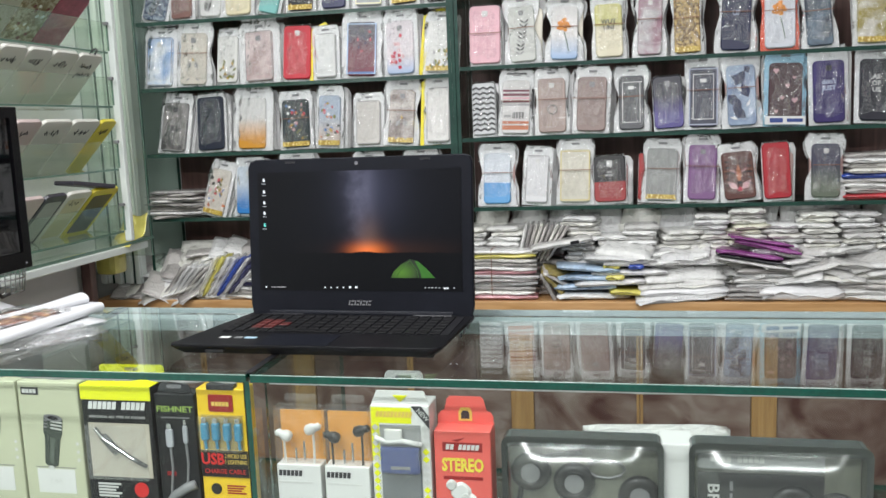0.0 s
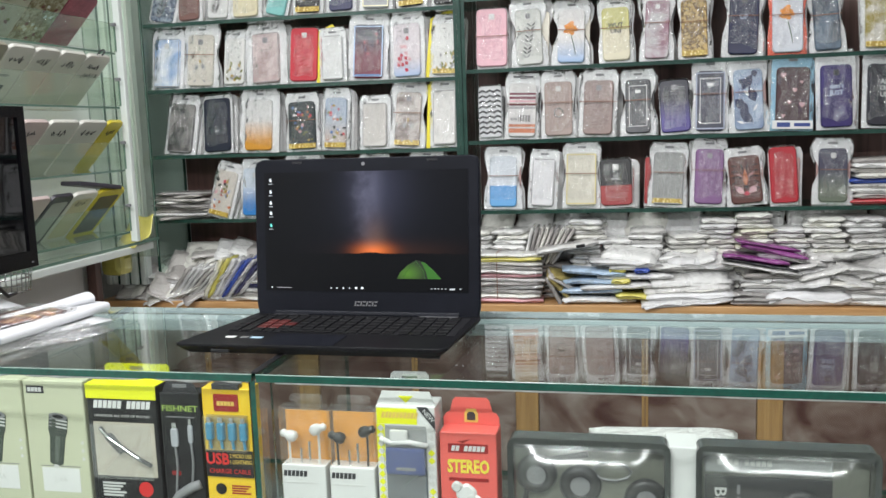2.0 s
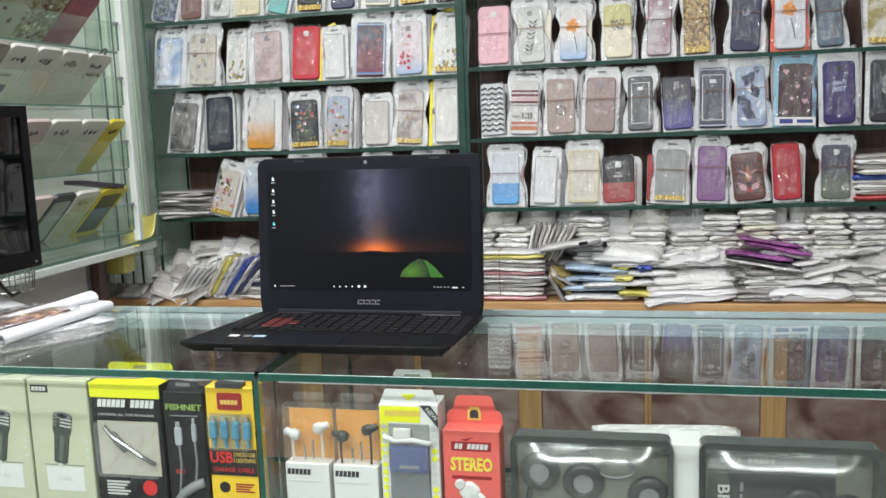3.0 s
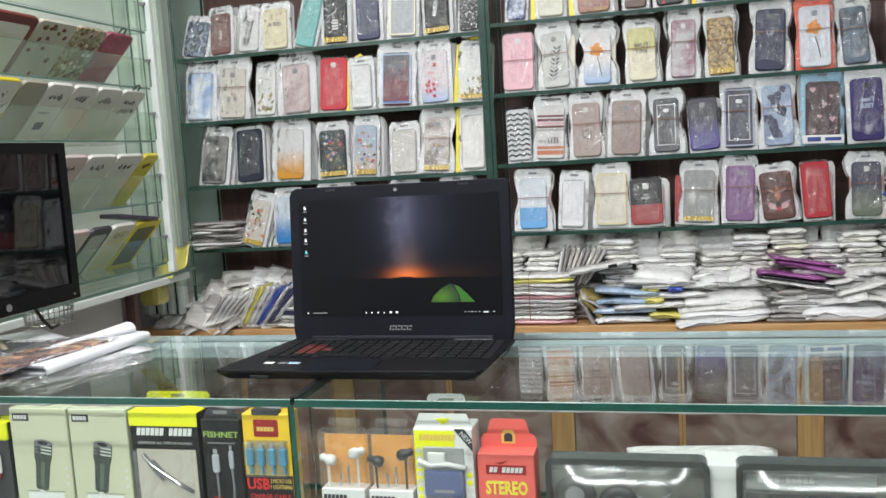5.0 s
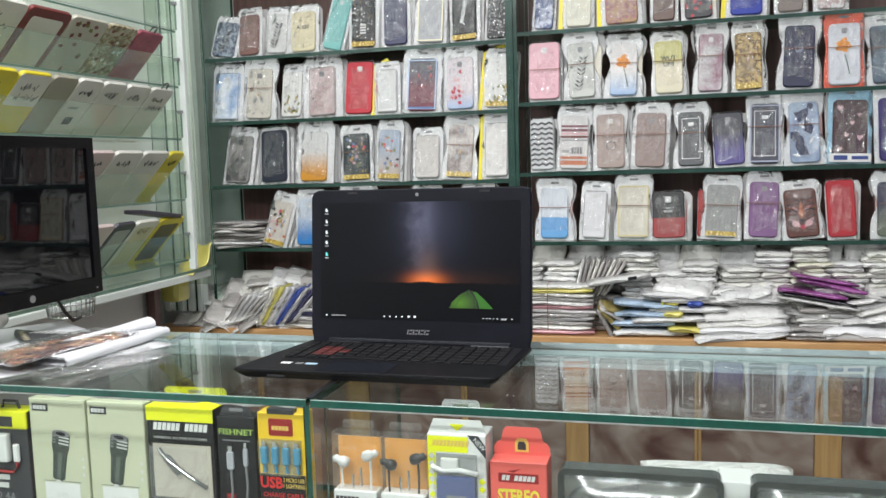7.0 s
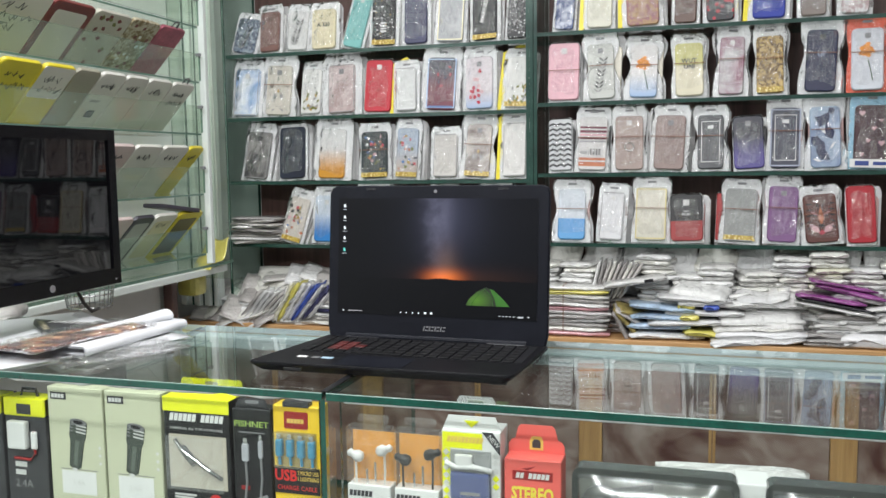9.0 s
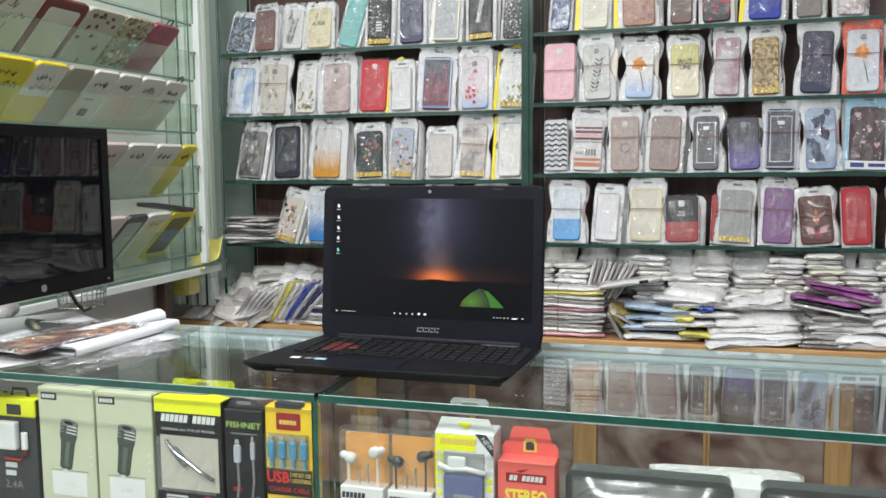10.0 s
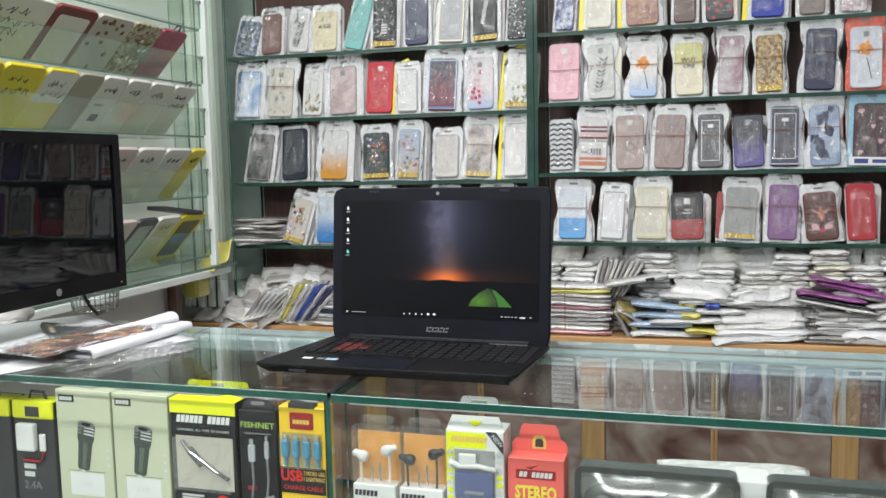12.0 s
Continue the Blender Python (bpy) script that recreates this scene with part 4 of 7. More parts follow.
def bag_material(name, colours):
    """Milky glossy film over pale goods; the tone differs from bag to bag."""
    m, n, l, p = material(name)
    info, ramp = n.new("ShaderNodeObjectInfo"), n.new("ShaderNodeValToRGB")
    e = ramp.color_ramp.elements
    ramp.color_ramp.interpolation = "CONSTANT"
    e[0].color = rgba(colours[0])
    e[1].position, e[1].color = 1.0 / len(colours), rgba(colours[1])
    for i, c in enumerate(colours[2:], 2):
        k = e.new(i / len(colours))
        k.color = rgba(c)
    tc, noi, mul = n.new("ShaderNodeTexCoord"), n.new("ShaderNodeTexNoise"), n.new("ShaderNodeMix")
    mul.data_type, mul.blend_type = "RGBA", "MULTIPLY"
    mul.inputs["Factor"].default_value = 0.22
    noi.inputs["Scale"].default_value, noi.inputs["Detail"].default_value = 40, 4
    geo, both, wrap = n.new("ShaderNodeNewGeometry"), n.new("ShaderNodeMath"), n.new("ShaderNodeMath")
    both.operation, wrap.operation = "ADD", "FRACT"
    l.new(info.outputs["Random"], both.inputs[0])
    l.new(geo.outputs["Random Per Island"], both.inputs[1])
    l.new(both.outputs[0], wrap.inputs[0])
    l.new(wrap.outputs[0], ramp.inputs["Fac"])
    l.new(tc.outputs["Object"], noi.inputs["Vector"])
    l.new(ramp.outputs["Color"], mul.inputs["A"])
    l.new(noi.outputs["Fac"], mul.inputs["B"])
    l.new(mul.outputs["Result"], p.inputs["Base Color"])
    p.inputs["Roughness"].default_value = 0.3
    p.inputs["Coat Weight"].default_value = 1.0
    p.inputs["Coat IOR"].default_value = 1.7
    p.inputs["Coat Roughness"].default_value = 0.07
    b, w = n.new("ShaderNodeBump"), n.new("ShaderNodeTexNoise")
    w.inputs["Scale"].default_value, w.inputs["Detail"].default_value, w.inputs["Distortion"].default_value = 26, 3, 2.2
    b.inputs["Strength"].default_value, b.inputs["Distance"].default_value = 0.9, 0.008
    l.new(tc.outputs["Object"], w.inputs["Vector"])
    l.new(w.outputs["Fac"], b.inputs["Height"])
    l.new(b.outputs["Normal"], p.inputs["Normal"])
    l.new(b.outputs["Normal"], p.inputs["Coat Normal"])
    return m


M_BAG = bag_material("bagged_pale_goods", [(0.93, 0.93, 0.91), (0.87, 0.86, 0.84), (0.92, 0.91, 0.84), (0.95, 0.95, 0.94), (0.86, 0.86, 0.86), (0.78, 0.77, 0.75)])
M_BAG_CREAM = bag_material("bagged_cream_goods", [(0.93, 0.93, 0.87), (0.90, 0.89, 0.72), (0.94, 0.93, 0.89)])
M_BAG_DARK = bag_material("bagged_grey_goods", [(0.50, 0.47, 0.45), (0.60, 0.57, 0.55), (0.68, 0.65, 0.62), (0.40, 0.38, 0.37)])
M_BAG_BLUE = surface("bagged_blue", (0.04, 0.09, 0.42), 0.3, coat=0.8)
M_BAG_PURPLE = surface("bagged_purple", (0.26, 0.06, 0.24), 0.25, coat=1.0, spread=0.5, scale=30)
M_BAG_YELLOW = surface("bagged_yellow", (0.66, 0.60, 0.14), 0.3, coat=0.8)
M_BAG_PINK = surface("bagged_pink", (0.62, 0.33, 0.36), 0.3, coat=0.8, spread=0.3)
M_BAG_RED = surface("bagged_red", (0.5, 0.04, 0.05), 0.3, coat=0.8)
M_BAG_GOLD = surface("bagged_gold", (0.30, 0.24, 0.08), 0.3, coat=0.8, spread=0.5, scale=60)
M_BAG_SKY = surface("bagged_pale_blue", (0.42, 0.55, 0.70), 0.3, coat=0.8, spread=0.35, scale=45)
M_BAG_BLACK = surface("bagged_black", (0.02, 0.02, 0.025), 0.25, coat=0.8)
M_BAG_NAVY = surface("bagged_navy", (0.05, 0.05, 0.14), 0.3, coat=0.8, spread=0.4, scale=40)
M_BAG_WHITE = surface("wrapped_white", (0.82, 0.82, 0.83), 0.3, coat=0.8, spread=0.08, scale=30)
LABELS = {"GOLD": "crumpled golden brown wrapper wedged between stacks", "SKY": "pale blue printed blister pack lying in pile", "BLACK": "black flat slab under purple wallets", "NAVY": "navy flat case bag in stack", "WHITE": "long white box in clear wrap on ledge", "BAG": "white cased goods in crinkled clear film, heaped on ledge", "CREAM": "cream flat bag of cases stacked on the ledge", "DARK": "grey flat bag of cases lying in stack", "BLUE": "blue flat case bag among white bags", "PURPLE": "purple shiny flat case bag lying on heap", "YELLOW": "yellow flat case bag in the heap", "PINK": "pink flat case bag in banded stack", "RED": "red flat case bag in stack"}
BAG_MESHES = {}
BAG_KINDS = {"GOLD": M_BAG_GOLD, "SKY": M_BAG_SKY, "BLACK": M_BAG_BLACK, "NAVY": M_BAG_NAVY, "WHITE": M_BAG_WHITE, "BAG": M_BAG, "CREAM": M_BAG_CREAM, "DARK": M_BAG_DARK, "BLUE": M_BAG_BLUE, "PURPLE": M_BAG_PURPLE, "YELLOW": M_BAG_YELLOW, "PINK": M_BAG_PINK, "RED": M_BAG_RED}


LOOSE = []


def bag(kind, m, w, d, t, variant, loose=False):
    key = (kind, round(w, 3), round(d, 3), round(t, 3), variant % 4)
    if key not in BAG_MESHES:
        bm = pillow_mesh(w, d, t, 1.7 * (variant % 4) + 0.4)
        me = bpy.data.meshes.new("flat_case_bag")
        bm.to_mesh(me)
        bm.free()
        me.materials.append(BAG_KINDS[kind])
        for poly in me.polygons:
            poly.use_smooth = True
        BAG_MESHES[key] = me
    if loose:
        LOOSE.append((BAG_MESHES[key], m))
        return None
    ob = new("flat_case_bag", BAG_MESHES[key])
    ob.matrix_world = m
    return tagged(ob, LABELS[kind], "case bag", "flat bags of cases")


rng = random.Random(11)


def stack(x, y, z, n, kind="BAG", w=0.10, d=0.16, t=0.015, yaw=0.0, jitter=6.0, tilt=0.0, buried=0):
    """Flat bags one upon another, a little askew; ends towards the aisle."""
    h = 0.0
    for i in range(n):
        k = kind if isinstance(kind, str) else kind[i % len(kind)]
        bag(k, pose(x + rng.uniform(-0.006, 0.006), y + rng.uniform(-0.01, 0.01), z + h, 0, tilt + rng.uniform(-2, 2), yaw + rng.uniform(-jitter, jitter)), w, d, t, rng.randrange(4), i < buried)
        h += t * 0.86
    return h


LEDGE_Z = 0.758
# back row of stacks along the ledge
for sx, sn, sk in ((-0.42, 10, "BAG"), (-0.315, 10, "BAG"), (-0.20, 5, "DARK"), (-0.10, 11, "BAG"), (-0.005, 8, "BAG"), (0.07, 10, "BAG"), (0.165, 9, "CREAM"), (0.255, 11, "BAG"),
                   (0.345, 12, "CREAM"), (0.435, 10, "BAG"), (0.53, 11, ("CREAM", "BAG", "CREAM")), (0.63, 11, "BAG"), (0.73, 10, "BAG")):
    stack(sx, 1.525, LEDGE_Z, int(sn * 1.38) + 1, sk, 0.094, 0.15, 0.0162, 0, 12, 0.0, 6)
for i in range(34):
    bag("BAG", pose(-0.44 + 0.036 * i, 1.575, LEDGE_Z + 0.10 + 0.045 * (i % 3), 60 + rng.uniform(-15, 15), rng.uniform(-20, 20), rng.uniform(-25, 25)), 0.11, 0.09, 0.03, i, True)
# cases standing on edge in the second row
for i in range(9):
    bag("DARK" if i % 3 else "BAG", pose(-0.262 + 0.0125 * i, 1.475, LEDGE_Z + 0.150, 0, -78 + 2.5 * i, 0), 0.115, 0.09, 0.011, i)
# upper layer of slumped bags filling the gaps behind the front row
for i in range(30):
    x = -0.06 + 0.80 * (i / 30) + rng.uniform(-0.02, 0.02)
    bag("BAG", pose(x, rng.uniform(1.44, 1.50), LEDGE_Z + 0.085 + rng.uniform(-0.03, 0.035), rng.uniform(-8, 28), rng.uniform(-16, 16), rng.uniform(-40, 40)), 0.12, 0.085, 0.016, i, True)
# stack of coloured cases held by a rubber band
h_banded = stack(-0.315, 1.43, LEDGE_Z, 12, ("PINK", "BAG", "DARK", "BAG", "DARK", "BAG", "PINK", "BAG", "DARK", "BAG", "YELLOW", "BAG"), 0.185, 0.10, 0.0135, 0, 4)
for bx in (-0.35,):
    bm = bmesh.new()
    box(bm, -0.001, 0.001, -0.0535, -0.0525, 0.0, h_banded + 0.002)
    box(bm, -0.001, 0.001, -0.0535, 0.053, h_banded + 0.002, h_banded + 0.003)
    tagged(part("rubber_band", bm, M_BAND, place=pose(bx, 1.43, LEDGE_Z + 0.001)), "thin brown rubber band round a stack of cases", "rubber band")
bag("BAG", pose(-0.155, 1.42, LEDGE_Z + 0.148, 0, -9, 6), 0.17, 0.085, 0.016, 2)
tagged(part("dark_label", made(-0.012, 0.012, -0.001, 0.001, 0, 0.009), M_BLACK, place=pose(-0.115, 1.372, LEDGE_Z + 0.158, 0, -9, 6)), "small black label stuck on a bag", "label")
# crumpled dark and golden wrapper between the stacks
for i, k in enumerate(("DARK", "GOLD", "DARK", "GOLD")):
    bag(k, pose(-0.195 + 0.012 * i, 1.40 + 0.008 * i, LEDGE_Z + 0.030 + 0.012 * i, 20, 62 - 16 * i, 20), 0.10, 0.06, 0.012, i)
# blue and yellow printed blister packs lying in a pile
for i, (k, x, z, w) in enumerate((("BAG", -0.07, 0.000, 0.20), ("YELLOW", 0.035, 0.012, 0.12), ("SKY", -0.09, 0.026, 0.17), ("BAG", -0.02, 0.039, 0.20), ("SKY", -0.075, 0.052, 0.17), ("YELLOW", -0.005, 0.054, 0.05),
                                  ("BAG", 0.03, 0.066, 0.20), ("SKY", -0.085, 0.079, 0.17), ("YELLOW", -0.015, 0.083, 0.045), ("BLUE", 0.045, 0.084, 0.04), ("BAG", 0.06, 0.092, 0.20), ("BAG", 0.0, 0.105, 0.19))):
    bag(k, pose(x, 1.42 - 0.01 * (i % 2), LEDGE_Z + z + 0.001, 0, rng.uniform(-3, 5), rng.uniform(-7, 7)), w, 0.085, 0.016, i)
# one large lumpy clear bag in front
for i in range(4):
    bag("WHITE" if i == 1 else "BAG", pose(0.165 + 0.006 * (i % 2), 1.41 + 0.006 * i, LEDGE_Z + 0.003 + 0.0185 * i, 8 + 3 * i, -4 + 2 * (i % 2), 6 - 3 * (i % 3)), 0.24 - 0.01 * i, 0.10, 0.022, i)
bag("BAG", pose(0.02, 1.43, LEDGE_Z + 0.115, 14, 6, -14), 0.15, 0.09, 0.03, 2)
bag("BAG", pose(0.19, 1.45, LEDGE_Z + 0.098, 14, 2, 10), 0.16, 0.09, 0.03, 1)
# purple wallets on a black and white slab
stack(0.40, 1.45, LEDGE_Z, 6, ("BAG", "DARK", "BAG", "BAG"), 0.17, 0.11, 0.016, -4, 12)
bag("BAG", pose(0.355, 1.42, LEDGE_Z + 0.094, 0, 9, -6), 0.20, 0.10, 0.011, 3)
bag("BLACK", pose(0.355, 1.42, LEDGE_Z + 0.106, 0, 9, -4), 0.19, 0.095, 0.008, 1)
bag("PURPLE", pose(0.345, 1.42, LEDGE_Z + 0.116, 0, 8, -3), 0.17, 0.09, 0.013, 0)
bag("PURPLE", pose(0.395, 1.43, LEDGE_Z + 0.134, 0, 11, -10), 0.17, 0.085, 0.013, 1)
bag("PURPLE", pose(0.375, 1.44, LEDGE_Z + 0.150, 0, 10, 2), 0.16, 0.08, 0.010, 2)
# long white wrapped box and loose cases at the far end
bag("WHITE", pose(0.475, 1.395, LEDGE_Z + 0.001, 0, 0, 2), 0.21, 0.055, 0.036, 0)
stack(0.345, 1.40, LEDGE_Z, 3, "DARK", 0.12, 0.06, 0.012, 4, 8)
stack(0.50, 1.45, LEDGE_Z, 6, "BAG", 0.13, 0.11, 0.018, 5, 9)
stack(0.64, 1.44, LEDGE_Z, 7, ("BAG", "BAG", "DARK"), 0.16, 0.11, 0.016, -5, 10)
for i in range(8):
    bag("BAG", pose(0.44 + 0.035 * i, rng.uniform(1.40, 1.43), LEDGE_Z + 0.045 + rng.uniform(0, 0.05), rng.uniform(-5, 25), rng.uniform(-14, 14), rng.uniform(-30, 30)), 0.12, 0.08, 0.013, i)
# heap beside the corner post: thin grey cases fanned over one another
for i in range(3):
    stack(-1.10 + 0.02 * i, 1.43 + 0.05 * (i % 2), LEDGE_Z, 8 - i, ("BAG", "DARK", "BAG", "NAVY"), 0.14, 0.11, 0.0145, -4, 8)
for row, (yy, zz, n, x0, x1) in enumerate(((1.54, 0.115, 12, -1.44, -1.02), (1.50, 0.085, 13, -1.46, -1.06), (1.455, 0.050, 13, -1.49, -1.20), (1.41, 0.018, 12, -1.51, -1.18))):
    for i in range(n):
        u = i / (n - 1)
        x = x0 + (x1 - x0) * u + rng.uniform(-0.012, 0.012)
        k = ("BAG", "DARK", "BAG", "BAG", "DARK", "BAG", "BAG")[(i + row) % 7]
        bag(k, pose(x, yy + rng.uniform(-0.012, 0.012), LEDGE_Z + zz * (0.45 + 0.55 * min(1.0, 2.2 * u + 0.25)) + rng.uniform(0, 0.012), rng.uniform(5, 50), rng.uniform(-30, 26), rng.uniform(-35, 35)), 0.13, 0.095, 0.011, i)
for i in range(9):
    bag("BAG" if i % 4 else "DARK", pose(-1.33 + 0.017 * i, 1.405, LEDGE_Z + 0.052, 6, -52 + 2 * i, -6), 0.125, 0.075, 0.0085, i)
for i, k in enumerate(("BAG", "YELLOW", "BAG", "BAG", "BLUE", "BAG", "NAVY", "BAG")):
    bag(k, pose(-1.215 + 0.0185 * i, 1.412, LEDGE_Z + 0.066, 0, -62 + 2 * i, 4), 0.135, 0.10, 0.012, i)
for i in range(10):
    bag("BAG", pose(-1.50 + 0.045 * i, 1.56, LEDGE_Z + 0.02 + 0.012 * (i % 3), 0, 10, rng.uniform(-30, 30)), 0.13, 0.12, 0.05, i, True)
# flat boxes lying on the lowest shelf and at its far end
stack(-1.345, 1.475, 1.002, 9, ("DARK", "BAG", "DARK", "DARK"), 0.17, 0.12, 0.0105, 8, 20)
stack(0.665, 1.50, 1.018, 9, ("RED", "DARK", "BAG", "DARK", "BLUE", "BAG", "DARK", "BAG", "DARK"), 0.15, 0.12, 0.0155, 0, 8)
for i in range(5):
    bag("CREAM", pose(-1.0 + 0.11 * i, 1.5, LEDGE_Z + 0.001, 0, 0, 20 * i), 0.15, 0.12, 0.06, i, True)
bm = bmesh.new()
mats = []
for me, m in LOOSE:
    first = len(bm.faces)
    tmp = me.copy()
    tmp.transform(m)
    bm.from_mesh(tmp)
    bpy.data.meshes.remove(tmp)
    if me.materials[0] not in mats:
        mats.append(me.materials[0])
    bm.faces.ensure_lookup_table()
    for f in bm.faces[first:]:
        f.material_index, f.smooth = mats.index(me.materials[0]), True
tagged(part("heaped_case_bags", bm, mats), "pale flat case bags heaped behind one another on the ledge", "case bags", kind="stuff")


# ---------------------------------------------------------------- laptop
def screen_material():
    """Night-sky wallpaper: dark blue, a milky band, an orange glow on the horizon."""
    m, n, l, p = material("lit_display")
    tc, sep = n.new("ShaderNodeTexCoord"), n.new("ShaderNodeSeparateXYZ")
    l.new(tc.outputs["Object"], sep.inputs[0])

    def math_node(op, a, b=None, c=None):
        q = n.new("ShaderNodeMath")
        q.operation = op
        for i, v in enumerate((a, b, c)):
            if v is None:
                continue
            if isinstance(v, (int, float)):
                q.inputs[i].default_value = v
            else:
                l.new(v, q.inputs[i])
        return q.outputs[0]

    def bell(src, mid, width):
        d = math_node("DIVIDE", math_node("SUBTRACT", src, mid), width)
        return math_node("POWER", 2.718, math_node("MULTIPLY", math_node("MULTIPLY", d, d), -1.0))

    x, z = sep.outputs["X"], sep.outputs["Z"]
    noi = n.new("ShaderNodeTexNoise")
    noi.inputs["Scale"].default_value, noi.inputs["Detail"].default_value = 38, 6
    l.new(tc.outputs["Object"], noi.inputs["Vector"])
    hill = n.new("ShaderNodeTexNoise")
    hill.inputs["Scale"].default_value, hill.inputs["Detail"].default_value = 60, 4
    l.new(tc.outputs["Object"], hill.inputs["Vector"])
    ridge = math_node("ADD", 0.0585, math_node("ADD", math_node("MULTIPLY", hill.outputs["Fac"], 0.004), math_node("MULTIPLY", bell(x, 0.012, 0.016), 0.0022)))
    edge = math_node("MULTIPLY", math_node("SUBTRACT", z, ridge), 700.0)
    above = math_node("MINIMUM", math_node("MAXIMUM", edge, 0.0), 1.0)
    lean = math_node("ADD", x, math_node("MULTIPLY", math_node("SUBTRACT", noi.outputs["Fac"], 0.5), 0.022))
    band = math_node("MULTIPLY", bell(lean, 0.008, 0.021), math_node("MULTIPLY", above, bell(z, 0.175, 0.075)))
    band = math_node("MULTIPLY", band, math_node("POWER", noi.outputs["Fac"], 1.3))
    halo = math_node("MULTIPLY", bell(x, 0.022, 0.050), math_node("MULTIPLY", above, bell(z, 0.165, 0.065)))
    column = math_node("MULTIPLY", bell(x, 0.018, 0.020), math_node("MULTIPLY", above, bell(z, 0.085, 0.030)))
    wide = math_node("MULTIPLY", bell(x, 0.03, 0.12), math_node("MULTIPLY", above, bell(z, 0.15, 0.11)))
    fire = math_node("MULTIPLY", bell(x, 0.016, 0.028), math_node("MULTIPLY", above, bell(z, 0.064, 0.0125)))
    rim = math_node("MULTIPLY", bell(x, 0.06, 0.085), math_node("MULTIPLY", above, bell(z, 0.064, 0.016)))

    def layer(prev, colour, fac):
        mx = n.new("ShaderNodeMix")
        mx.data_type, mx.blend_type = "RGBA", "ADD"
        l.new(fac, mx.inputs["Factor"])
        if isinstance(prev, tuple):
            mx.inputs["A"].default_value = rgba(prev)
        else:
            l.new(prev, mx.inputs["A"])
        mx.inputs["B"].default_value = rgba(colour)
        return mx.outputs["Result"]

    c = layer((0.0032, 0.0038, 0.005), (0.006, 0.007, 0.012), math_node("MULTIPLY", wide, 0.9))
    c = layer(c, (0.07, 0.075, 0.13), math_node("MULTIPLY", halo, 0.42))
    c = layer(c, (0.42, 0.42, 0.60), math_node("MULTIPLY", band, 0.52))
    c = layer(c, (0.20, 0.10, 0.05), math_node("MULTIPLY", column, 0.45))
    c = layer(c, (0.16, 0.05, 0.012), math_node("MULTIPLY", rim, 0.16))
    c = layer(c, (1.0, 0.20, 0.015), math_node("MULTIPLY", fire, 0.85))
    l.new(c, p.inputs["Emission Color"])
    p.inputs["Emission Strength"].default_value = 1.0
    p.inputs["Base Color"].default_value = (0.0025, 0.0025, 0.003, 1)
    p.inputs["Roughness"].default_value = 0.35
    p.inputs["Specular IOR Level"].default_value = 0.12
    return m


def spot_glow(name, bright, dim, centre, radius, strength):
    """A lit picture patch that falls off from its centre."""
    m, n, l, p = material(name)
    tc, mp, gr, ramp = n.new("ShaderNodeTexCoord"), n.new("ShaderNodeMapping"), n.new("ShaderNodeTexGradient"), n.new("ShaderNodeValToRGB")
    gr.gradient_type = "SPHERICAL"
    mp.inputs["Location"].default_value = (-centre[0] / radius, 0, -centre[1] / radius)
    mp.inputs["Scale"].default_value = (1 / radius, 0.0, 1.4 / radius)
    ramp.color_ramp.elements[0].color, ramp.color_ramp.elements[1].color = rgba(dim), rgba(bright)
    l.new(tc.outputs["Object"], mp.inputs["Vector"])
    l.new(mp.outputs["Vector"], gr.inputs["Vector"])
    l.new(gr.outputs["Fac"], ramp.inputs["Fac"])
    l.new(ramp.outputs["Color"], p.inputs["Emission Color"])
    p.inputs["Emission Strength"].default_value = strength
    p.inputs["Base Color"].default_value = (0.003, 0.004, 0.003, 1)
    return m


M_LAPTOP = surface("matt_black_laptop", (0.0075, 0.0085, 0.013), 0.45, spread=0.25, scale=14, bump=0.15, grain=500)
M_LAPTOP_TOP = surface("brushed_black_deck", (0.007, 0.007, 0.0085), 0.42, spread=0.2, scale=30, bump=0.15, grain=400)
M_KEY = surface("black_keycap", (0.008, 0.008, 0.009), 0.5, spread=0.1)
M_KEYRED = surface("red_marked_keycap", (0.075, 0.008, 0.007), 0.5)
M_ICON = glow("screen_icon_white", (0.75, 0.8, 0.85), 0.30)
M_TEAL = glow("screen_icon_teal", (0.1, 0.5, 0.45), 0.6)
M_TENT = spot_glow("screen_tent_green", (0.20, 0.62, 0.012), (0.008, 0.04, 0.002), (-0.010, 0.012), 0.030, 0.36)
M_TENT2 = glow("screen_tent_shade", (0.02, 0.11, 0.006), 0.3)
M_SILVER = surface("silver_mark", (0.32, 0.32, 0.33), 0.3, 0.6)
M_STICK_BLUE = surface("pale_blue_sticker", (0.35, 0.5, 0.62), 0.3)

for m_dark in (M_LAPTOP, M_LAPTOP_TOP, M_KEY):
    m_dark.node_tree.nodes["Principled BSDF"].inputs["Specular IOR Level"].default_value = 0.14


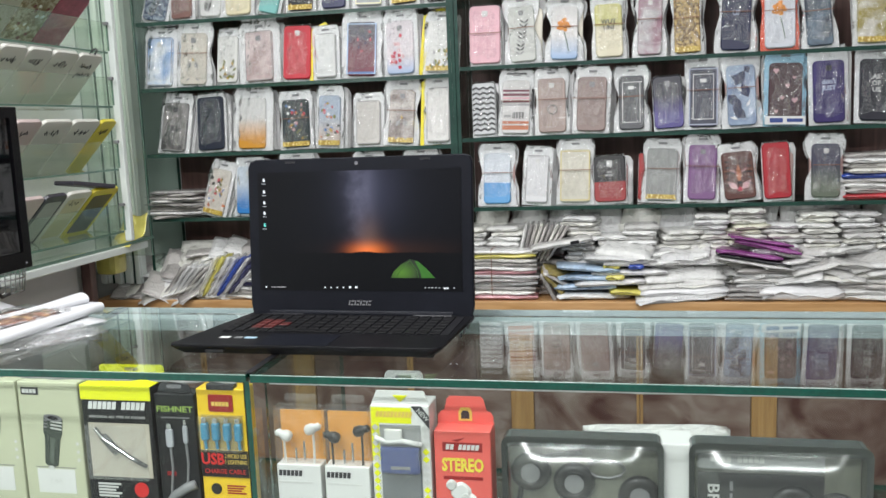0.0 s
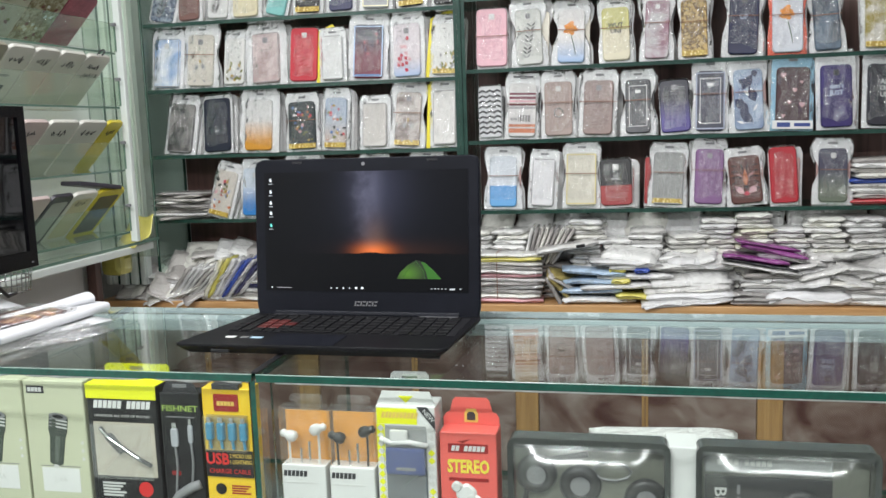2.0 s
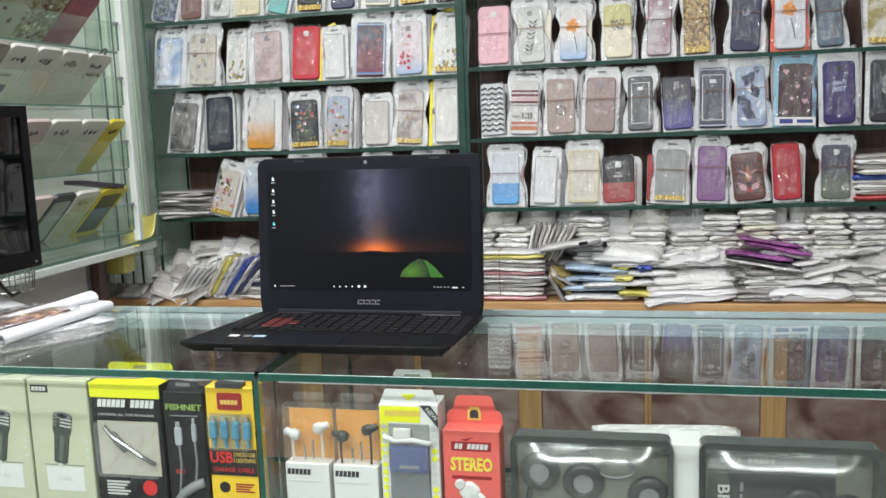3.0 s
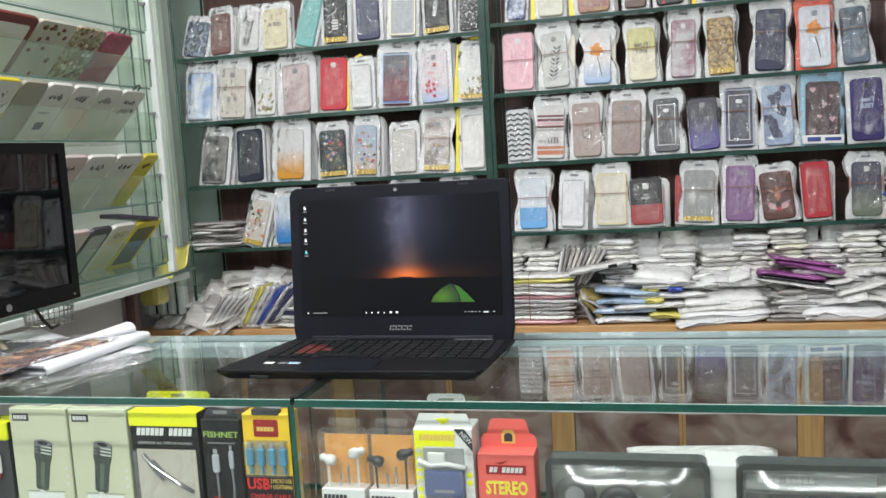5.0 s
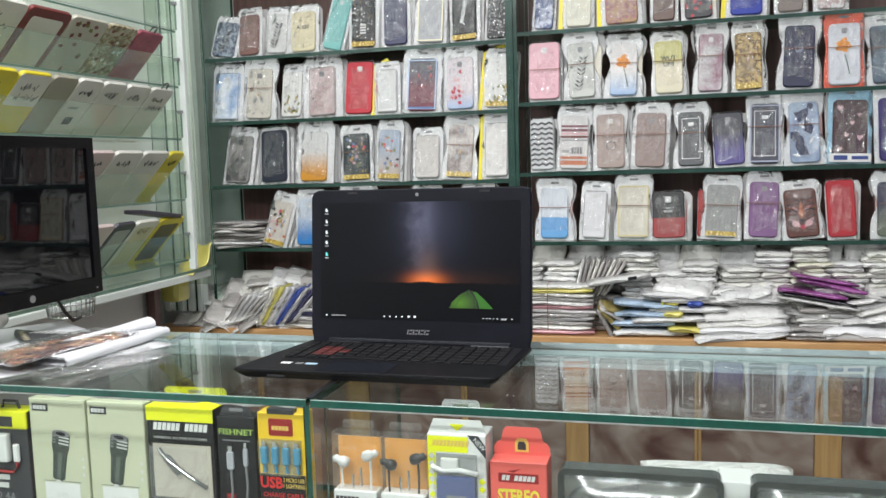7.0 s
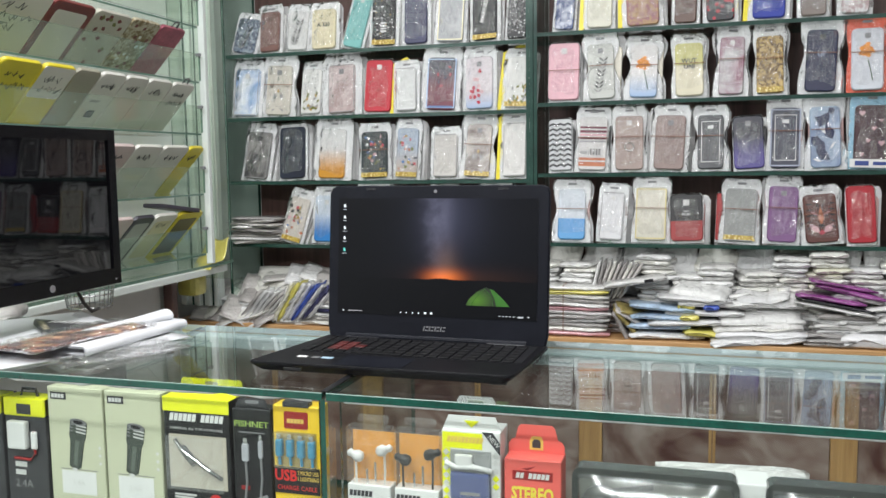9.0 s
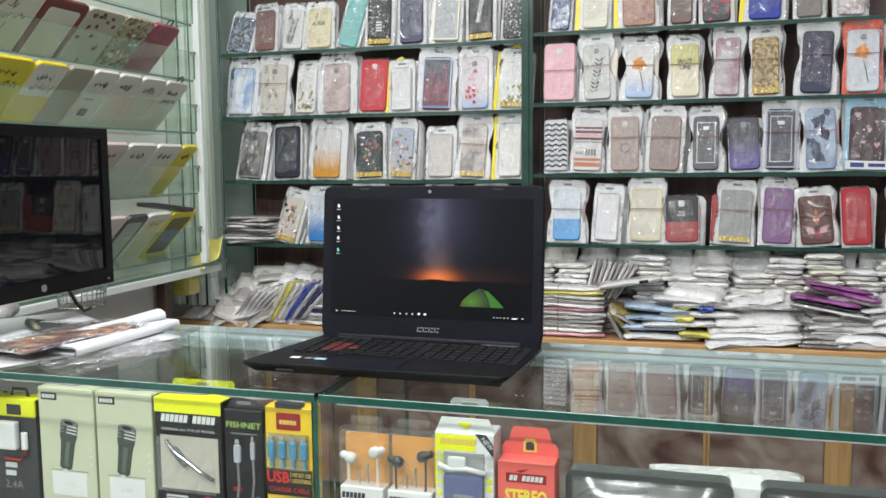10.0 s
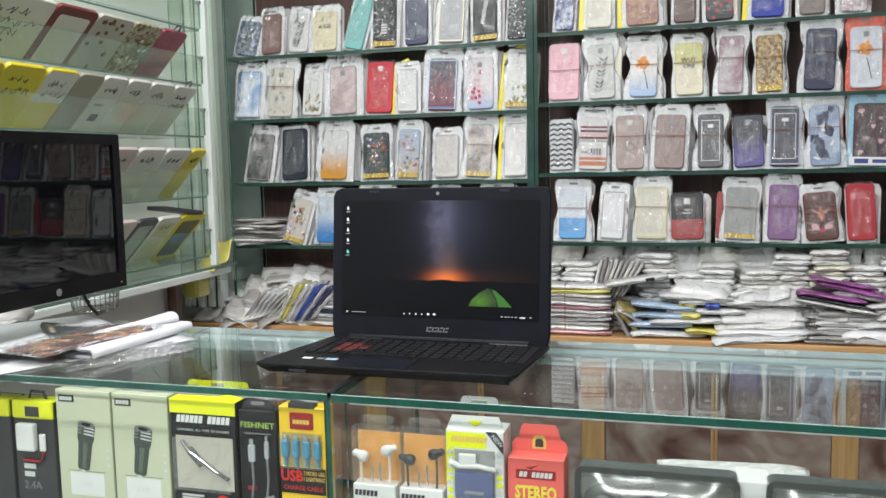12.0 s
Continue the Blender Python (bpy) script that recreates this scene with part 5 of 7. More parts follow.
def laptop():
    W, D = 0.366, 0.216
    ob = base("laptop", pose(-0.397, 0.070, COUNTER_Z + 0.0005, 0, 0, -1.6), "open black gaming laptop with a night-sky wallpaper", "laptop")
    # base: rounded outline, chamfered underside rising to the front
    bm = bmesh.new()
    out = []
    for cx, cy, a, r in ((W / 2 - 0.022, D - 0.012, 0, 0.012), (-W / 2 + 0.022, D - 0.012, 90, 0.012), (-W / 2 - 0.024, 0.010, 180, 0.006), (W / 2 - 0.022, 0.026, 270, 0.014)):
        for i in range(6):
            t = radians(a + 18 * i)
            out.append((cx + (r + 0.01 * (cy > 0.1)) * math.cos(t), cy + r * math.sin(t)))
    levels = []
    for z, s, lift in ((0.003, 0.93, 0.0), (0.007, 0.975, 0.002), (0.0115, 1.0, 0.002), (0.0155, 1.0, 0.0005), (0.0168, 0.995, 0.0)):
        levels.append([bm.verts.new((x * s, D / 2 + (y - D / 2) * s, z + lift * (1 - y / D))) for x, y in out])
    for a, b in zip(levels, levels[1:]):
        for i in range(len(out)):
            j = (i + 1) % len(out)
            bm.faces.new((a[i], a[j], b[j], b[i]))
    bm.faces.new(levels[-1])
    bm.faces.new(levels[0][::-1])
    bmesh.ops.recalc_face_normals(bm, faces=list(bm.faces))
    body = part("chassis", bm, M_LAPTOP_TOP, ob)
    zt = 0.0172
    part("keyboard_well", made(-0.171, 0.171, 0.080, 0.190, zt - 0.0002, zt + 0.0006), M_BLACK, body)
    key = bpy.data.meshes.new("key")
    kb = made(-0.0076, 0.0076, -0.0076, 0.0076, 0.0, 0.0018, 0.0007, 1)
    kb.to_mesh(key)
    kb.free()
    key.materials.append(M_KEY)
    red = key.copy()
    red.materials.clear()
    red.materials.append(M_KEYRED)
    for r in range(6):
        for c in range(18):
            if r == 0 and 4 <= c <= 7:
                continue
            k = new("key", red if (r, c) in ((2, 2), (2, 3), (1, 2), (1, 3), (2, 4), (3, 2), (3, 3)) else key)
            k.matrix_world = pose(-0.1625 + 0.0182 * c + 0.004 * (c > 13), 0.0885 + 0.0178 * r, zt + 0.0007)
            k.parent = body
    part("space_bar", made(-0.089, -0.020, 0.0815, 0.096, zt + 0.0007, zt + 0.0025, 0.0006, 1), M_KEY, body)
    part("touchpad", made(-0.086, 0.018, 0.010, 0.070, zt - 0.0002, zt + 0.0003), M_LAPTOP, body)
    for x0, x1, m in ((-0.156, -0.141, M_WHITE), (-0.133, -0.122, M_SILVER), (-0.118, -0.100, M_STICK_BLUE)):
        part("sticker", made(x0, x1, 0.042, 0.051, zt - 0.0002, zt + 0.0003), m, body, "small paper sticker on the palm rest")
    part("front_latch_notch", made(-0.155, -0.128, -0.0015, 0.002, 0.008, 0.011, 0.0005), M_BLACK, body)
    for y in (0.10, 0.125, 0.15):
        part("side_port", made(W / 2 - 0.001, W / 2 + 0.0006, y, y + 0.013, 0.009, 0.0132), M_BLACK, body)
    for x in (-0.15, 0.15):
        for y in (0.03, 0.195):
            part("foot", made(x - 0.012, x + 0.012, y - 0.005, y + 0.005, 0.0, 0.0045, 0.001), M_BLACK, ob, "rubber foot")
    part("hinge_cover", tube([(-0.15, 0.204, zt + 0.001), (0.15, 0.204, zt + 0.001)], 0.0045, 10), M_LAPTOP, ob)
    for x in (-0.12, 0.12):
        part("speaker_slot", made(x - 0.03, x + 0.03, 0.193, 0.196, zt, zt + 0.0012), M_SILVER if x > 0 else M_DARK, body)
    # lid leans back on its hinge
    leaning = pose(0, 0.206, zt - 0.005, -5.5, 0, 0)
    H = 0.2495
    pts = [(-W / 2 + 0.004, 0.0), (W / 2 - 0.004, 0.0), (W / 2, 0.02), (W / 2, H - 0.011), (W / 2 - 0.003, H - 0.003), (W / 2 - 0.011, H), (-W / 2 + 0.013, H), (-W / 2 + 0.004, H - 0.004), (-W / 2, H - 0.013), (-W / 2, 0.02)]
    lid = part("lid", plate(pts, -0.0035, 0.0055, 0.002), M_LAPTOP, ob, "matt black screen lid", leaning)
    scr = part("display", made(-0.1725, 0.1725, -0.0044, -0.0030, 0.0, 0.194), screen_material(), ob, "lit screen with night-sky wallpaper", leaning @ pose(0, 0, 0.0415))
    scr.scale = (0.962, 1, 0.965)
    y = -0.0048
    for i, z in enumerate((0.182, 0.163, 0.145, 0.128, 0.108)):
        part("desktop_icon", plate([(-0.0014, z - 0.003), (0.0022, z - 0.003), (0.0022, z - 0.0005), (0.0008, z + 0.0002), (0.0016, z + 0.0024), (-0.0006, z + 0.0026), (-0.0018, z + 0.0006)], y, y + 0.0003), M_TEAL if i == 4 else M_ICON, scr)
        bars(scr, -0.0, z - 0.0065, 0.007, 0.0006, y + 0.0003, M_ICON, 1, name="icon_caption").location.x = 0.0
    for o in scr.children:
        o.location.x = -0.1615
    for i, x in enumerate((-0.0575, -0.0475, -0.0365, -0.026, -0.0145, -0.004)):
        part("taskbar_icon", plate(rounded(0.0042 if i > 3 else 0.0024, 0.0034 if i > 3 else 0.0024, 0.0008, 2, 0.0038), y, y + 0.0003), M_ICON, scr).location.x = x
    part("start_icon", made(-0.163, -0.1605, y, y + 0.0003, 0.004, 0.0065), M_ICON, scr)
    bars(scr, -0.140, 0.0052, 0.026, 0.0009, y + 0.0003, glow("dim_caption", (0.4, 0.4, 0.42), 0.3), 1, name="search_caption")
    for x, w in ((0.112, 0.002), (0.118, 0.002), (0.123, 0.0024), (0.129, 0.002), (0.135, 0.002), (0.146, 0.0095), (0.159, 0.003)):
        bars(scr, x, 0.0055, w, 0.0011 if w < 0.009 else 0.0008, y + 0.0003, M_ICON, 2 if w > 0.009 else 1, name="tray_icon")
    # tent in the wallpaper
    tent = [(-0.028, 0.0), (-0.023, 0.010), (-0.010, 0.022), (0.004, 0.030), (0.018, 0.026), (0.032, 0.014), (0.045, 0.0)]
    part("tent_picture", plate(tent[::-1], y, y + 0.0003), M_TENT, scr, "glowing green tent in the wallpaper", pose(0.083, 0, 0.021))
    part("tent_picture_side", plate([(0.045, 0.0), (0.032, 0.014), (0.018, 0.026), (0.012, 0.0275), (0.020, 0.012), (0.023, 0.0)], y - 0.0002, y), M_TENT2, scr, "", pose(0.083, 0, 0.021))
    part("tent_picture_pole", tube([(-0.020, y, 0.0), (-0.012, y, 0.012), (0.004, y, 0.028), (0.016, y, 0.012), (0.018, y, 0.0)], 0.0004, 4), M_TENT2, scr, "", pose(0.083, 0, 0.021))
    # maker's mark as plain slanted shapes
    bm = bmesh.new()
    for i in range(4):
        x = -0.0175 + 0.0094 * i
        plate([(x, 0.0185), (x + 0.0018, 0.0185), (x + 0.0036, 0.026), (x + 0.0018, 0.026)], -0.0042, -0.0032, bm=bm)
        plate([(x + 0.0034, 0.0185), (x + 0.0078, 0.0185), (x + 0.0083, 0.0205), (x + 0.0038, 0.0205)], -0.0042, -0.0032, bm=bm)
        plate([(x + 0.0048, 0.024), (x + 0.0092, 0.024), (x + 0.0097, 0.026), (x + 0.0052, 0.026)], -0.0042, -0.0032, bm=bm)
    part("maker_mark", bm, M_SILVER, lid, "silver maker's mark")
    part("webcam", lathe([(0.0028, 0), (0.0028, 0.0008)], 12), M_GREY, lid, "", pose(0, -0.0035, H - 0.0095, 90))
    for x in (-0.11, 0.11):
        part("screen_bumper", made(x - 0.008, x + 0.008, -0.0046, -0.003, H - 0.007, H - 0.004), M_BLACK, lid)


laptop()


# ---------------------------------------------------------------- monitor, papers, wire basket
def monitor():
    # the screen faces along +x, across the counter
    ob = base("monitor", pose(-1.085, 0.185, COUNTER_Z, 0, 0, 90), "black glossy desktop monitor standing on the counter", "monitor")
    W, H, z0 = 0.478, 0.297, 0.071
    part("back_shell", plate(rounded(W, H, 0.008, 3, z0), 0.004, 0.045, 0.004), M_BLACK, ob)
    gloss = surface("glossy_black_bezel", (0.004, 0.004, 0.005), 0.25, spread=0.1)
    gloss.node_tree.nodes["Principled BSDF"].inputs["Specular IOR Level"].default_value = 0.2
    bm = bmesh.new()
    e, g = 0.020, 0.030
    for q in ((-W / 2, -W / 2 + e, z0, z0 + H), (W / 2 - e, W / 2, z0, z0 + H), (-W / 2 + e, W / 2 - e, z0, z0 + g), (-W / 2 + e, W / 2 - e, z0 + H - e, z0 + H)):
        box(bm, q[0], q[1], -0.006, 0.0035, q[2], q[3])
    part("bezel", bm, gloss, ob)
    scr = surface("dark_glossy_panel", (0.004, 0.004, 0.005), 0.025, spread=0.1, bump=0.0)
    scr.node_tree.nodes["Principled BSDF"].inputs["Specular IOR Level"].default_value = 0.5
    part("screen", made(-W / 2 + e, W / 2 - e, -0.002, 0.003, z0 + g, z0 + H - e), scr, ob, "switched-off dark screen")
    part("badge", lathe([(0.0065, 0.0), (0.0065, 0.001), (0.005, 0.0014)], 16), M_SILVER, ob, "round silver badge", pose(0.05, -0.006, z0 + 0.014, 90))
    part("power_light", made(W / 2 - 0.018, W / 2 - 0.014, -0.0068, -0.006, z0 + 0.008, z0 + 0.011), M_GREY, ob)
    part("neck", made(-0.15, -0.10, 0.045, 0.07, 0.012, 0.22, 0.005), M_BLACK, ob)
    part("foot", plate(rounded(0.22, 0.17, 0.04, 5, -0.085), 0.0, 0.012, 0.003), M_BLACK, ob, "", pose(-0.125, 0.06, 0.0, 90) @ pose(0, -0.012, 0))
    part("cable", tube([(0.16, 0.05, 0.10), (0.19, 0.06, 0.06), (0.22, 0.07, 0.03), (0.26, 0.085, 0.006), (0.30, 0.10, 0.005)], 0.0035, 8), M_BLACK, ob, "black cable")


def wire_basket():
    ob = base("wire_basket", pose(-1.235, 0.52, COUNTER_Z), "small chrome wire basket standing behind the monitor", "basket")
    for i in range(28):
        a = 2 * math.pi * i / 28
        part("wire", tube([(0.045 * math.cos(a), 0.045 * math.sin(a), 0.0), (0.056 * math.cos(a), 0.056 * math.sin(a), 0.085)], 0.0010, 4), M_CHROME, ob)
    for r, z in ((0.045, 0.003), (0.0485, 0.03), (0.052, 0.058), (0.056, 0.085)):
        part("hoop", tube([(r * math.cos(2 * math.pi * i / 20), r * math.sin(2 * math.pi * i / 20), z) for i in range(21)], 0.0018, 5), M_CHROME, ob)


def sheet_mesh(w, d, seed, lift=0.012, curl=0.0, thick=0.0012):
    """A creased sheet or thin magazine lying loosely, one side curled over."""
    bm = bmesh.new()
    nx, ny = 16, 12
    a, b = [], []
    for j in range(ny + 1):
        ra, rb = [], []
        for i in range(nx + 1):
            u, v = i / nx, j / ny
            z = lift * (0.35 + 0.65 * noise.noise(Vector((u * 2.1 + seed, v * 2.1, seed)))) * (0.4 + u) + curl * max(0.0, u - 0.55) ** 2 * 4
            z = max(0.0006, z)
            x, y = (u - 0.5) * w, (v - 0.5) * d
            ra.append(bm.verts.new((x, y, z + thick)))
            rb.append(bm.verts.new((x, y, z)))
        a.append(ra)
        b.append(rb)
    for j in range(ny):
        for i in range(nx):
            bm.faces.new((a[j][i], a[j][i + 1], a[j + 1][i + 1], a[j + 1][i]))
            bm.faces.new((b[j][i], b[j + 1][i], b[j + 1][i + 1], b[j][i + 1]))
    rim = [(j, 0) for j in range(ny + 1)] + [(ny, i) for i in range(1, nx + 1)] + [(j, nx) for j in range(ny - 1, -1, -1)] + [(0, i) for i in range(nx - 1, 0, -1)]
    for k in range(len(rim)):
        p, q = rim[k], rim[(k + 1) % len(rim)]
        bm.faces.new((a[p[0]][p[1]], a[q[0]][q[1]], b[q[0]][q[1]], b[p[0]][p[1]]))
    bmesh.ops.recalc_face_normals(bm, faces=list(bm.faces))
    return bm


M_PRINT = patterned("magazine_photo", "blot", (0.05, 0.02, 0.03), (0.30, 0.12, 0.06), (0.6, 0.42, 0.22), 20)
M_PAPER = surface("white_paper", (0.64, 0.65, 0.67), 0.55, spread=0.04)
M_PAPER_BACK = surface("newsprint", (0.55, 0.56, 0.57), 0.7, spread=0.08)


def bent_sheet(length, reach, r, layers, gap):
    """A newspaper folded over once: flat leaves joined by a rounded fold along x."""
    bm = bmesh.new()
    for k in range(layers):
        rr = r + gap * k
        prof = [(-reach, r - rr), (-reach * 0.5, r - rr - 0.0004 * k), (0.0, r - rr)]
        prof += [(rr * math.sin(math.pi * i / 8), r - rr * math.cos(math.pi * i / 8)) for i in range(1, 9)]
        prof += [(-reach * 0.5, r + rr + 0.001), (-reach * 0.9, r + rr)]
        rows = [[bm.verts.new((length * (i / 10 - 0.5), py + 0.002 * noise.noise(Vector((i * 0.5, py * 30, k))), pz + (layers - 1) * gap + 0.002 * max(0, noise.noise(Vector((i * 0.4, py * 20, 3 + k)))))) for py, pz in prof] for i in range(11)]
        for p, q in zip(rows, rows[1:]):
            for m in range(len(prof) - 1):
                bm.faces.new((p[m], p[m + 1], q[m + 1], q[m]))
    return bm


def papers():
    z = COUNTER_Z + 0.0006
    g = "papers on the counter"
    tagged(part("newspaper", sheet_mesh(0.34, 0.20, 3.1, 0.003), M_PAPER_BACK, place=pose(-1.00, 0.17, z, 0, 0, 62), smooth=True), "grey newspaper lying flat on the glass counter", "newspaper", g)
    tagged(part("folded_newspaper", bent_sheet(0.25, 0.10, 0.0045, 3, 0.0016), M_PAPER, place=pose(-0.895, 0.215, z + 0.004, 0, 0, -94), smooth=True), "white newspaper folded over with a rounded fold", "newspaper", g)
    sheet = base("poster_sheet", pose(-1.145, 0.135, z + 0.0135, 0, 0, -34), "white paper sheet with a dark printed patch, creased", "paper", g)
    part("sheet", sheet_mesh(0.30, 0.42, 5.7, 0.004, 0.004), M_PAPER, sheet, smooth=True)
    # dark swoosh-shaped patch with pale lettering bars
    n = 10
    up = [(-0.085 + 0.17 * i / n, 0.035 - 0.010 * math.sin(math.pi * i / n)) for i in range(n + 1)]
    dn = [(0.085, 0.0), (0.078, -0.085), (0.045, -0.078), (0.0, -0.052), (-0.045, -0.015), (-0.070, 0.014)]
    bm = bmesh.new()
    bm.faces.new([bm.verts.new((px, py, 0.0)) for px, py in up + dn][::-1])
    patch = part("dark_patch", bm, M_DARK, sheet, "dark printed patch", pose(0.005, 0.128, 0.0085, 0, 0, 34))
    for i in range(9):
        a = -0.03 + 0.011 * i
        part("print_bar", made(a, a + 0.004, 0.004 + 0.0015 * (i % 3), 0.024, 0.0004, 0.0012), M_WHITE, patch)
    for i in range(6):
        a = -0.055 + 0.012 * i
        part("print_bar", made(a, a + 0.009, 0.006 - 0.011 * i, 0.013 - 0.011 * i, 0.0004, 0.0012), RACK_GREY, patch)
    rb = bmesh.new()
    n, m = 26, 8
    rings = []
    for j in range(m + 1):
        ring = []
        k = 0.55 + 0.6 * j / m
        for i in range(n):
            t = i / (n - 1) * 3.3 * math.pi
            r = (0.005 + 0.0020 * t / math.pi) * k + 0.001 * math.sin(j)
            ring.append(rb.verts.new((-0.09 + 0.18 * j / m, r * math.cos(t) * 1.5, 0.012 + r * math.sin(t) * 0.8)))
        rings.append(ring)
    for p, q in zip(rings, rings[1:]):
        for i in range(n - 1):
            rb.faces.new((p[i], p[i + 1], q[i + 1], q[i]))
    tagged(part("rolled_paper", rb, M_PAPER, place=pose(-0.950, 0.250, z + 0.012, 0, -3, 68), smooth=True), "white paper curled loosely into a tube", "paper", g)
    mag = base("magazine", pose(-0.962, 0.150, z + 0.0205, 0, 0, 80), "colour magazine in a clear plastic sleeve", "magazine", g)
    part("cover", sheet_mesh(0.22, 0.085, 8.3, 0.005, 0.0, 0.003), M_PRINT, mag, "dark food photograph cover", smooth=True)
    sl = part("sleeve", sheet_mesh(0.245, 0.105, 8.3, 0.008, 0.0, 0.006), M_CLEAR, mag, "clear plastic sleeve", smooth=True)
    sl.visible_shadow = False
    tail = part("plastic_sleeve", sheet_mesh(0.20, 0.10, 6.1, 0.008, 0.0, 0.002), M_CLEAR, place=pose(-0.87, 0.13, z + 0.001, 0, 0, 58), smooth=True)
    tail.visible_shadow = False
    tagged(tail, "empty clear plastic sleeve beside the papers", "plastic sleeve", g)


RACK_GREY = surface("tan_print", (0.42, 0.38, 0.26), 0.5)
monitor()
wire_basket()
papers()
# crumpled brown packet beside the papers, made from the grey case bag
bag("DARK", pose(-1.315, 0.335, COUNTER_Z + 0.001, 6, 0, 30), 0.12, 0.07, 0.030, 1)


# ---------------------------------------------------------------- cases in the side rack
M_SCRIBBLE = surface("pen_scribble", (0.03, 0.03, 0.04), 0.6)
RACK_CARDS = {
    "white": surface("rack_white", (0.68, 0.665, 0.61), 0.4, spread=0.05), "cream": surface("rack_cream", (0.60, 0.55, 0.36), 0.4, spread=0.06),
    "yellow": surface("rack_yellow", (0.66, 0.55, 0.03), 0.4, spread=0.06), "beige": surface("rack_beige", (0.34, 0.32, 0.25), 0.4, spread=0.08),
    "rose": surface("rack_rose", (0.62, 0.50, 0.48), 0.4, spread=0.06), "lilac": surface("rack_lilac", (0.38, 0.30, 0.44), 0.4),
    "red": surface("rack_red", (0.17, 0.03, 0.027), 0.4, spread=0.2), "pink": surface("rack_pink", (0.36, 0.08, 0.12), 0.4, spread=0.35, scale=40),
    "print": surface("rack_print", (0.50, 0.48, 0.40), 0.4, spread=0.08), "gold": patterned("rack_gold", "blot", (0.20, 0.14, 0.05), (0.50, 0.46, 0.34), None, 60),
    "dark": surface("rack_dark", (0.05, 0.045, 0.06), 0.35), "grey": surface("rack_grey", (0.42, 0.42, 0.40), 0.4)}


def rack_case(y0, y1, floor, kind, length=0.192, window=None, tab=False, writing=1, barcode=False, head=None):
    w = y1 - y0 - 0.004
    ob = base("rack_case", pose(-1.497, (y0 + y1) / 2, floor + 0.002, 0, 0, 90) @ pose(0, 0, 0, 44), f"{kind} phone case box leaning in the glass wall rack", "phone case", "cases in the wall rack")
    part("front", plate(rounded(w, length, min(0.014, w * 0.2), 4), -0.006, 0.004, 0.0015), RACK_CARDS[kind], ob)
    if window:
        part("panel", plate(rounded(w * 0.74, length * 0.78, 0.008, 3, length * 0.1), -0.0068, -0.0055), RACK_CARDS[window], ob)
    r = random.Random(int(1000 * y0 + 977 * floor))
    for i in range(writing):
        zz = length * (0.80 - 0.15 * i)
        x = -w * 0.28
        for k in range(3 + i % 2):
            pts = [(x, -0.0066, zz + r.uniform(-0.004, 0.004))]
            for q in range(4):
                pts.append((x + w * 0.03 * (q + 1) + r.uniform(-0.005, 0.005), -0.0066, zz + (0.011 if q % 2 else -0.010) * r.uniform(0.15, 1.1)))
            part("pen_mark", tube(pts, 0.0009, 4), M_SCRIBBLE, ob, "scribbled pen mark")
            x += w * 0.17
    if kind == "print":
        for i in range(17):
            px, pz = r.uniform(-0.36, 0.36) * w, length * r.uniform(0.08, 0.93)
            part("flower_print", plate(leaf_shape(px, pz, 0.016, 0.012, r.uniform(0, 360)), -0.0068, -0.0056), RACK_CARDS["red"] if i % 3 else PRINT_INKS["green"], ob)
    if kind == "gold":
        for i in range(16):
            px, pz = r.uniform(-0.36, 0.36) * w, length * r.uniform(0.06, 0.95)
            part("flower_print", plate(leaf_shape(px, pz, 0.014, 0.010, r.uniform(0, 360)), -0.0068, -0.0056), RACK_CARDS["red"] if i % 2 else PRINT_INKS["white"], ob)
    if barcode:
        bm = bmesh.new()
        for i in range(7):
            box(bm, -0.014 + 0.0042 * i, -0.0116 + 0.0042 * i + 0.0008 * (i % 2), -0.0067, -0.0058, length * 0.28, length * 0.40)
        part("bar_code", bm, M_SCRIBBLE, ob, "black bar code")
        bars(ob, -w * 0.1, length * 0.56, w * 0.4, 0.0022, -0.0061, M_GREY, 2)
    if head:
        part("head_panel", plate(rounded(w * 0.96, length * 0.46, 0.006, 2, length * 0.52), -0.0066, -0.0055), RACK_CARDS[head], ob)
    if tab:
        part("hang_loop", tube([(-0.012, 0, length - 0.004), (-0.01, 0, length + 0.014), (0, 0, length + 0.019), (0.01, 0, length + 0.014), (0.012, 0, length - 0.004)], 0.0025, 6), M_DARK, ob, "dark hang loop")


F1, F2, F3, F4 = 1.483, 1.336, 1.163, 0.988
rack_case(0.20, 0.41, F1, "white", writing=3)
rack_case(0.41, 0.62, F1, "white", writing=3, barcode=True)
rack_case(0.62, 0.76, F1, "red", window="white", writing=0, barcode=True)
rack_case(0.76, 0.895, F1, "print", writing=0)
rack_case(0.895, 1.015, F1, "gold", writing=0)
rack_case(1.015, 1.13, F1, "pink", writing=0, tab=True)
rack_case(0.20, 0.33, F2, "yellow", writing=2)
rack_case(0.33, 0.455, F2, "yellow", writing=2)
rack_case(0.455, 0.575, F2, "yellow", writing=2)
rack_case(0.575, 0.68, F2, "yellow", writing=2, head="white")
rack_case(0.68, 0.768, F2, "beige", writing=0)
rack_case(0.768, 0.862, F2, "white", writing=1, barcode=True)
rack_case(0.862, 0.955, F2, "white")
rack_case(0.955, 1.06, F2, "white")
rack_case(1.06, 1.165, F2, "white", writing=2, tab=True)
for ya, yb, kk in ((0.42, 0.55, "white"), (0.55, 0.67, "rose"), (0.67, 0.785, "white"), (0.785, 0.885, "rose"), (0.885, 1.005, "white"), (1.005, 1.125, "white"), (1.125, 1.2, "yellow")):
    rack_case(ya, yb, F3, kk)
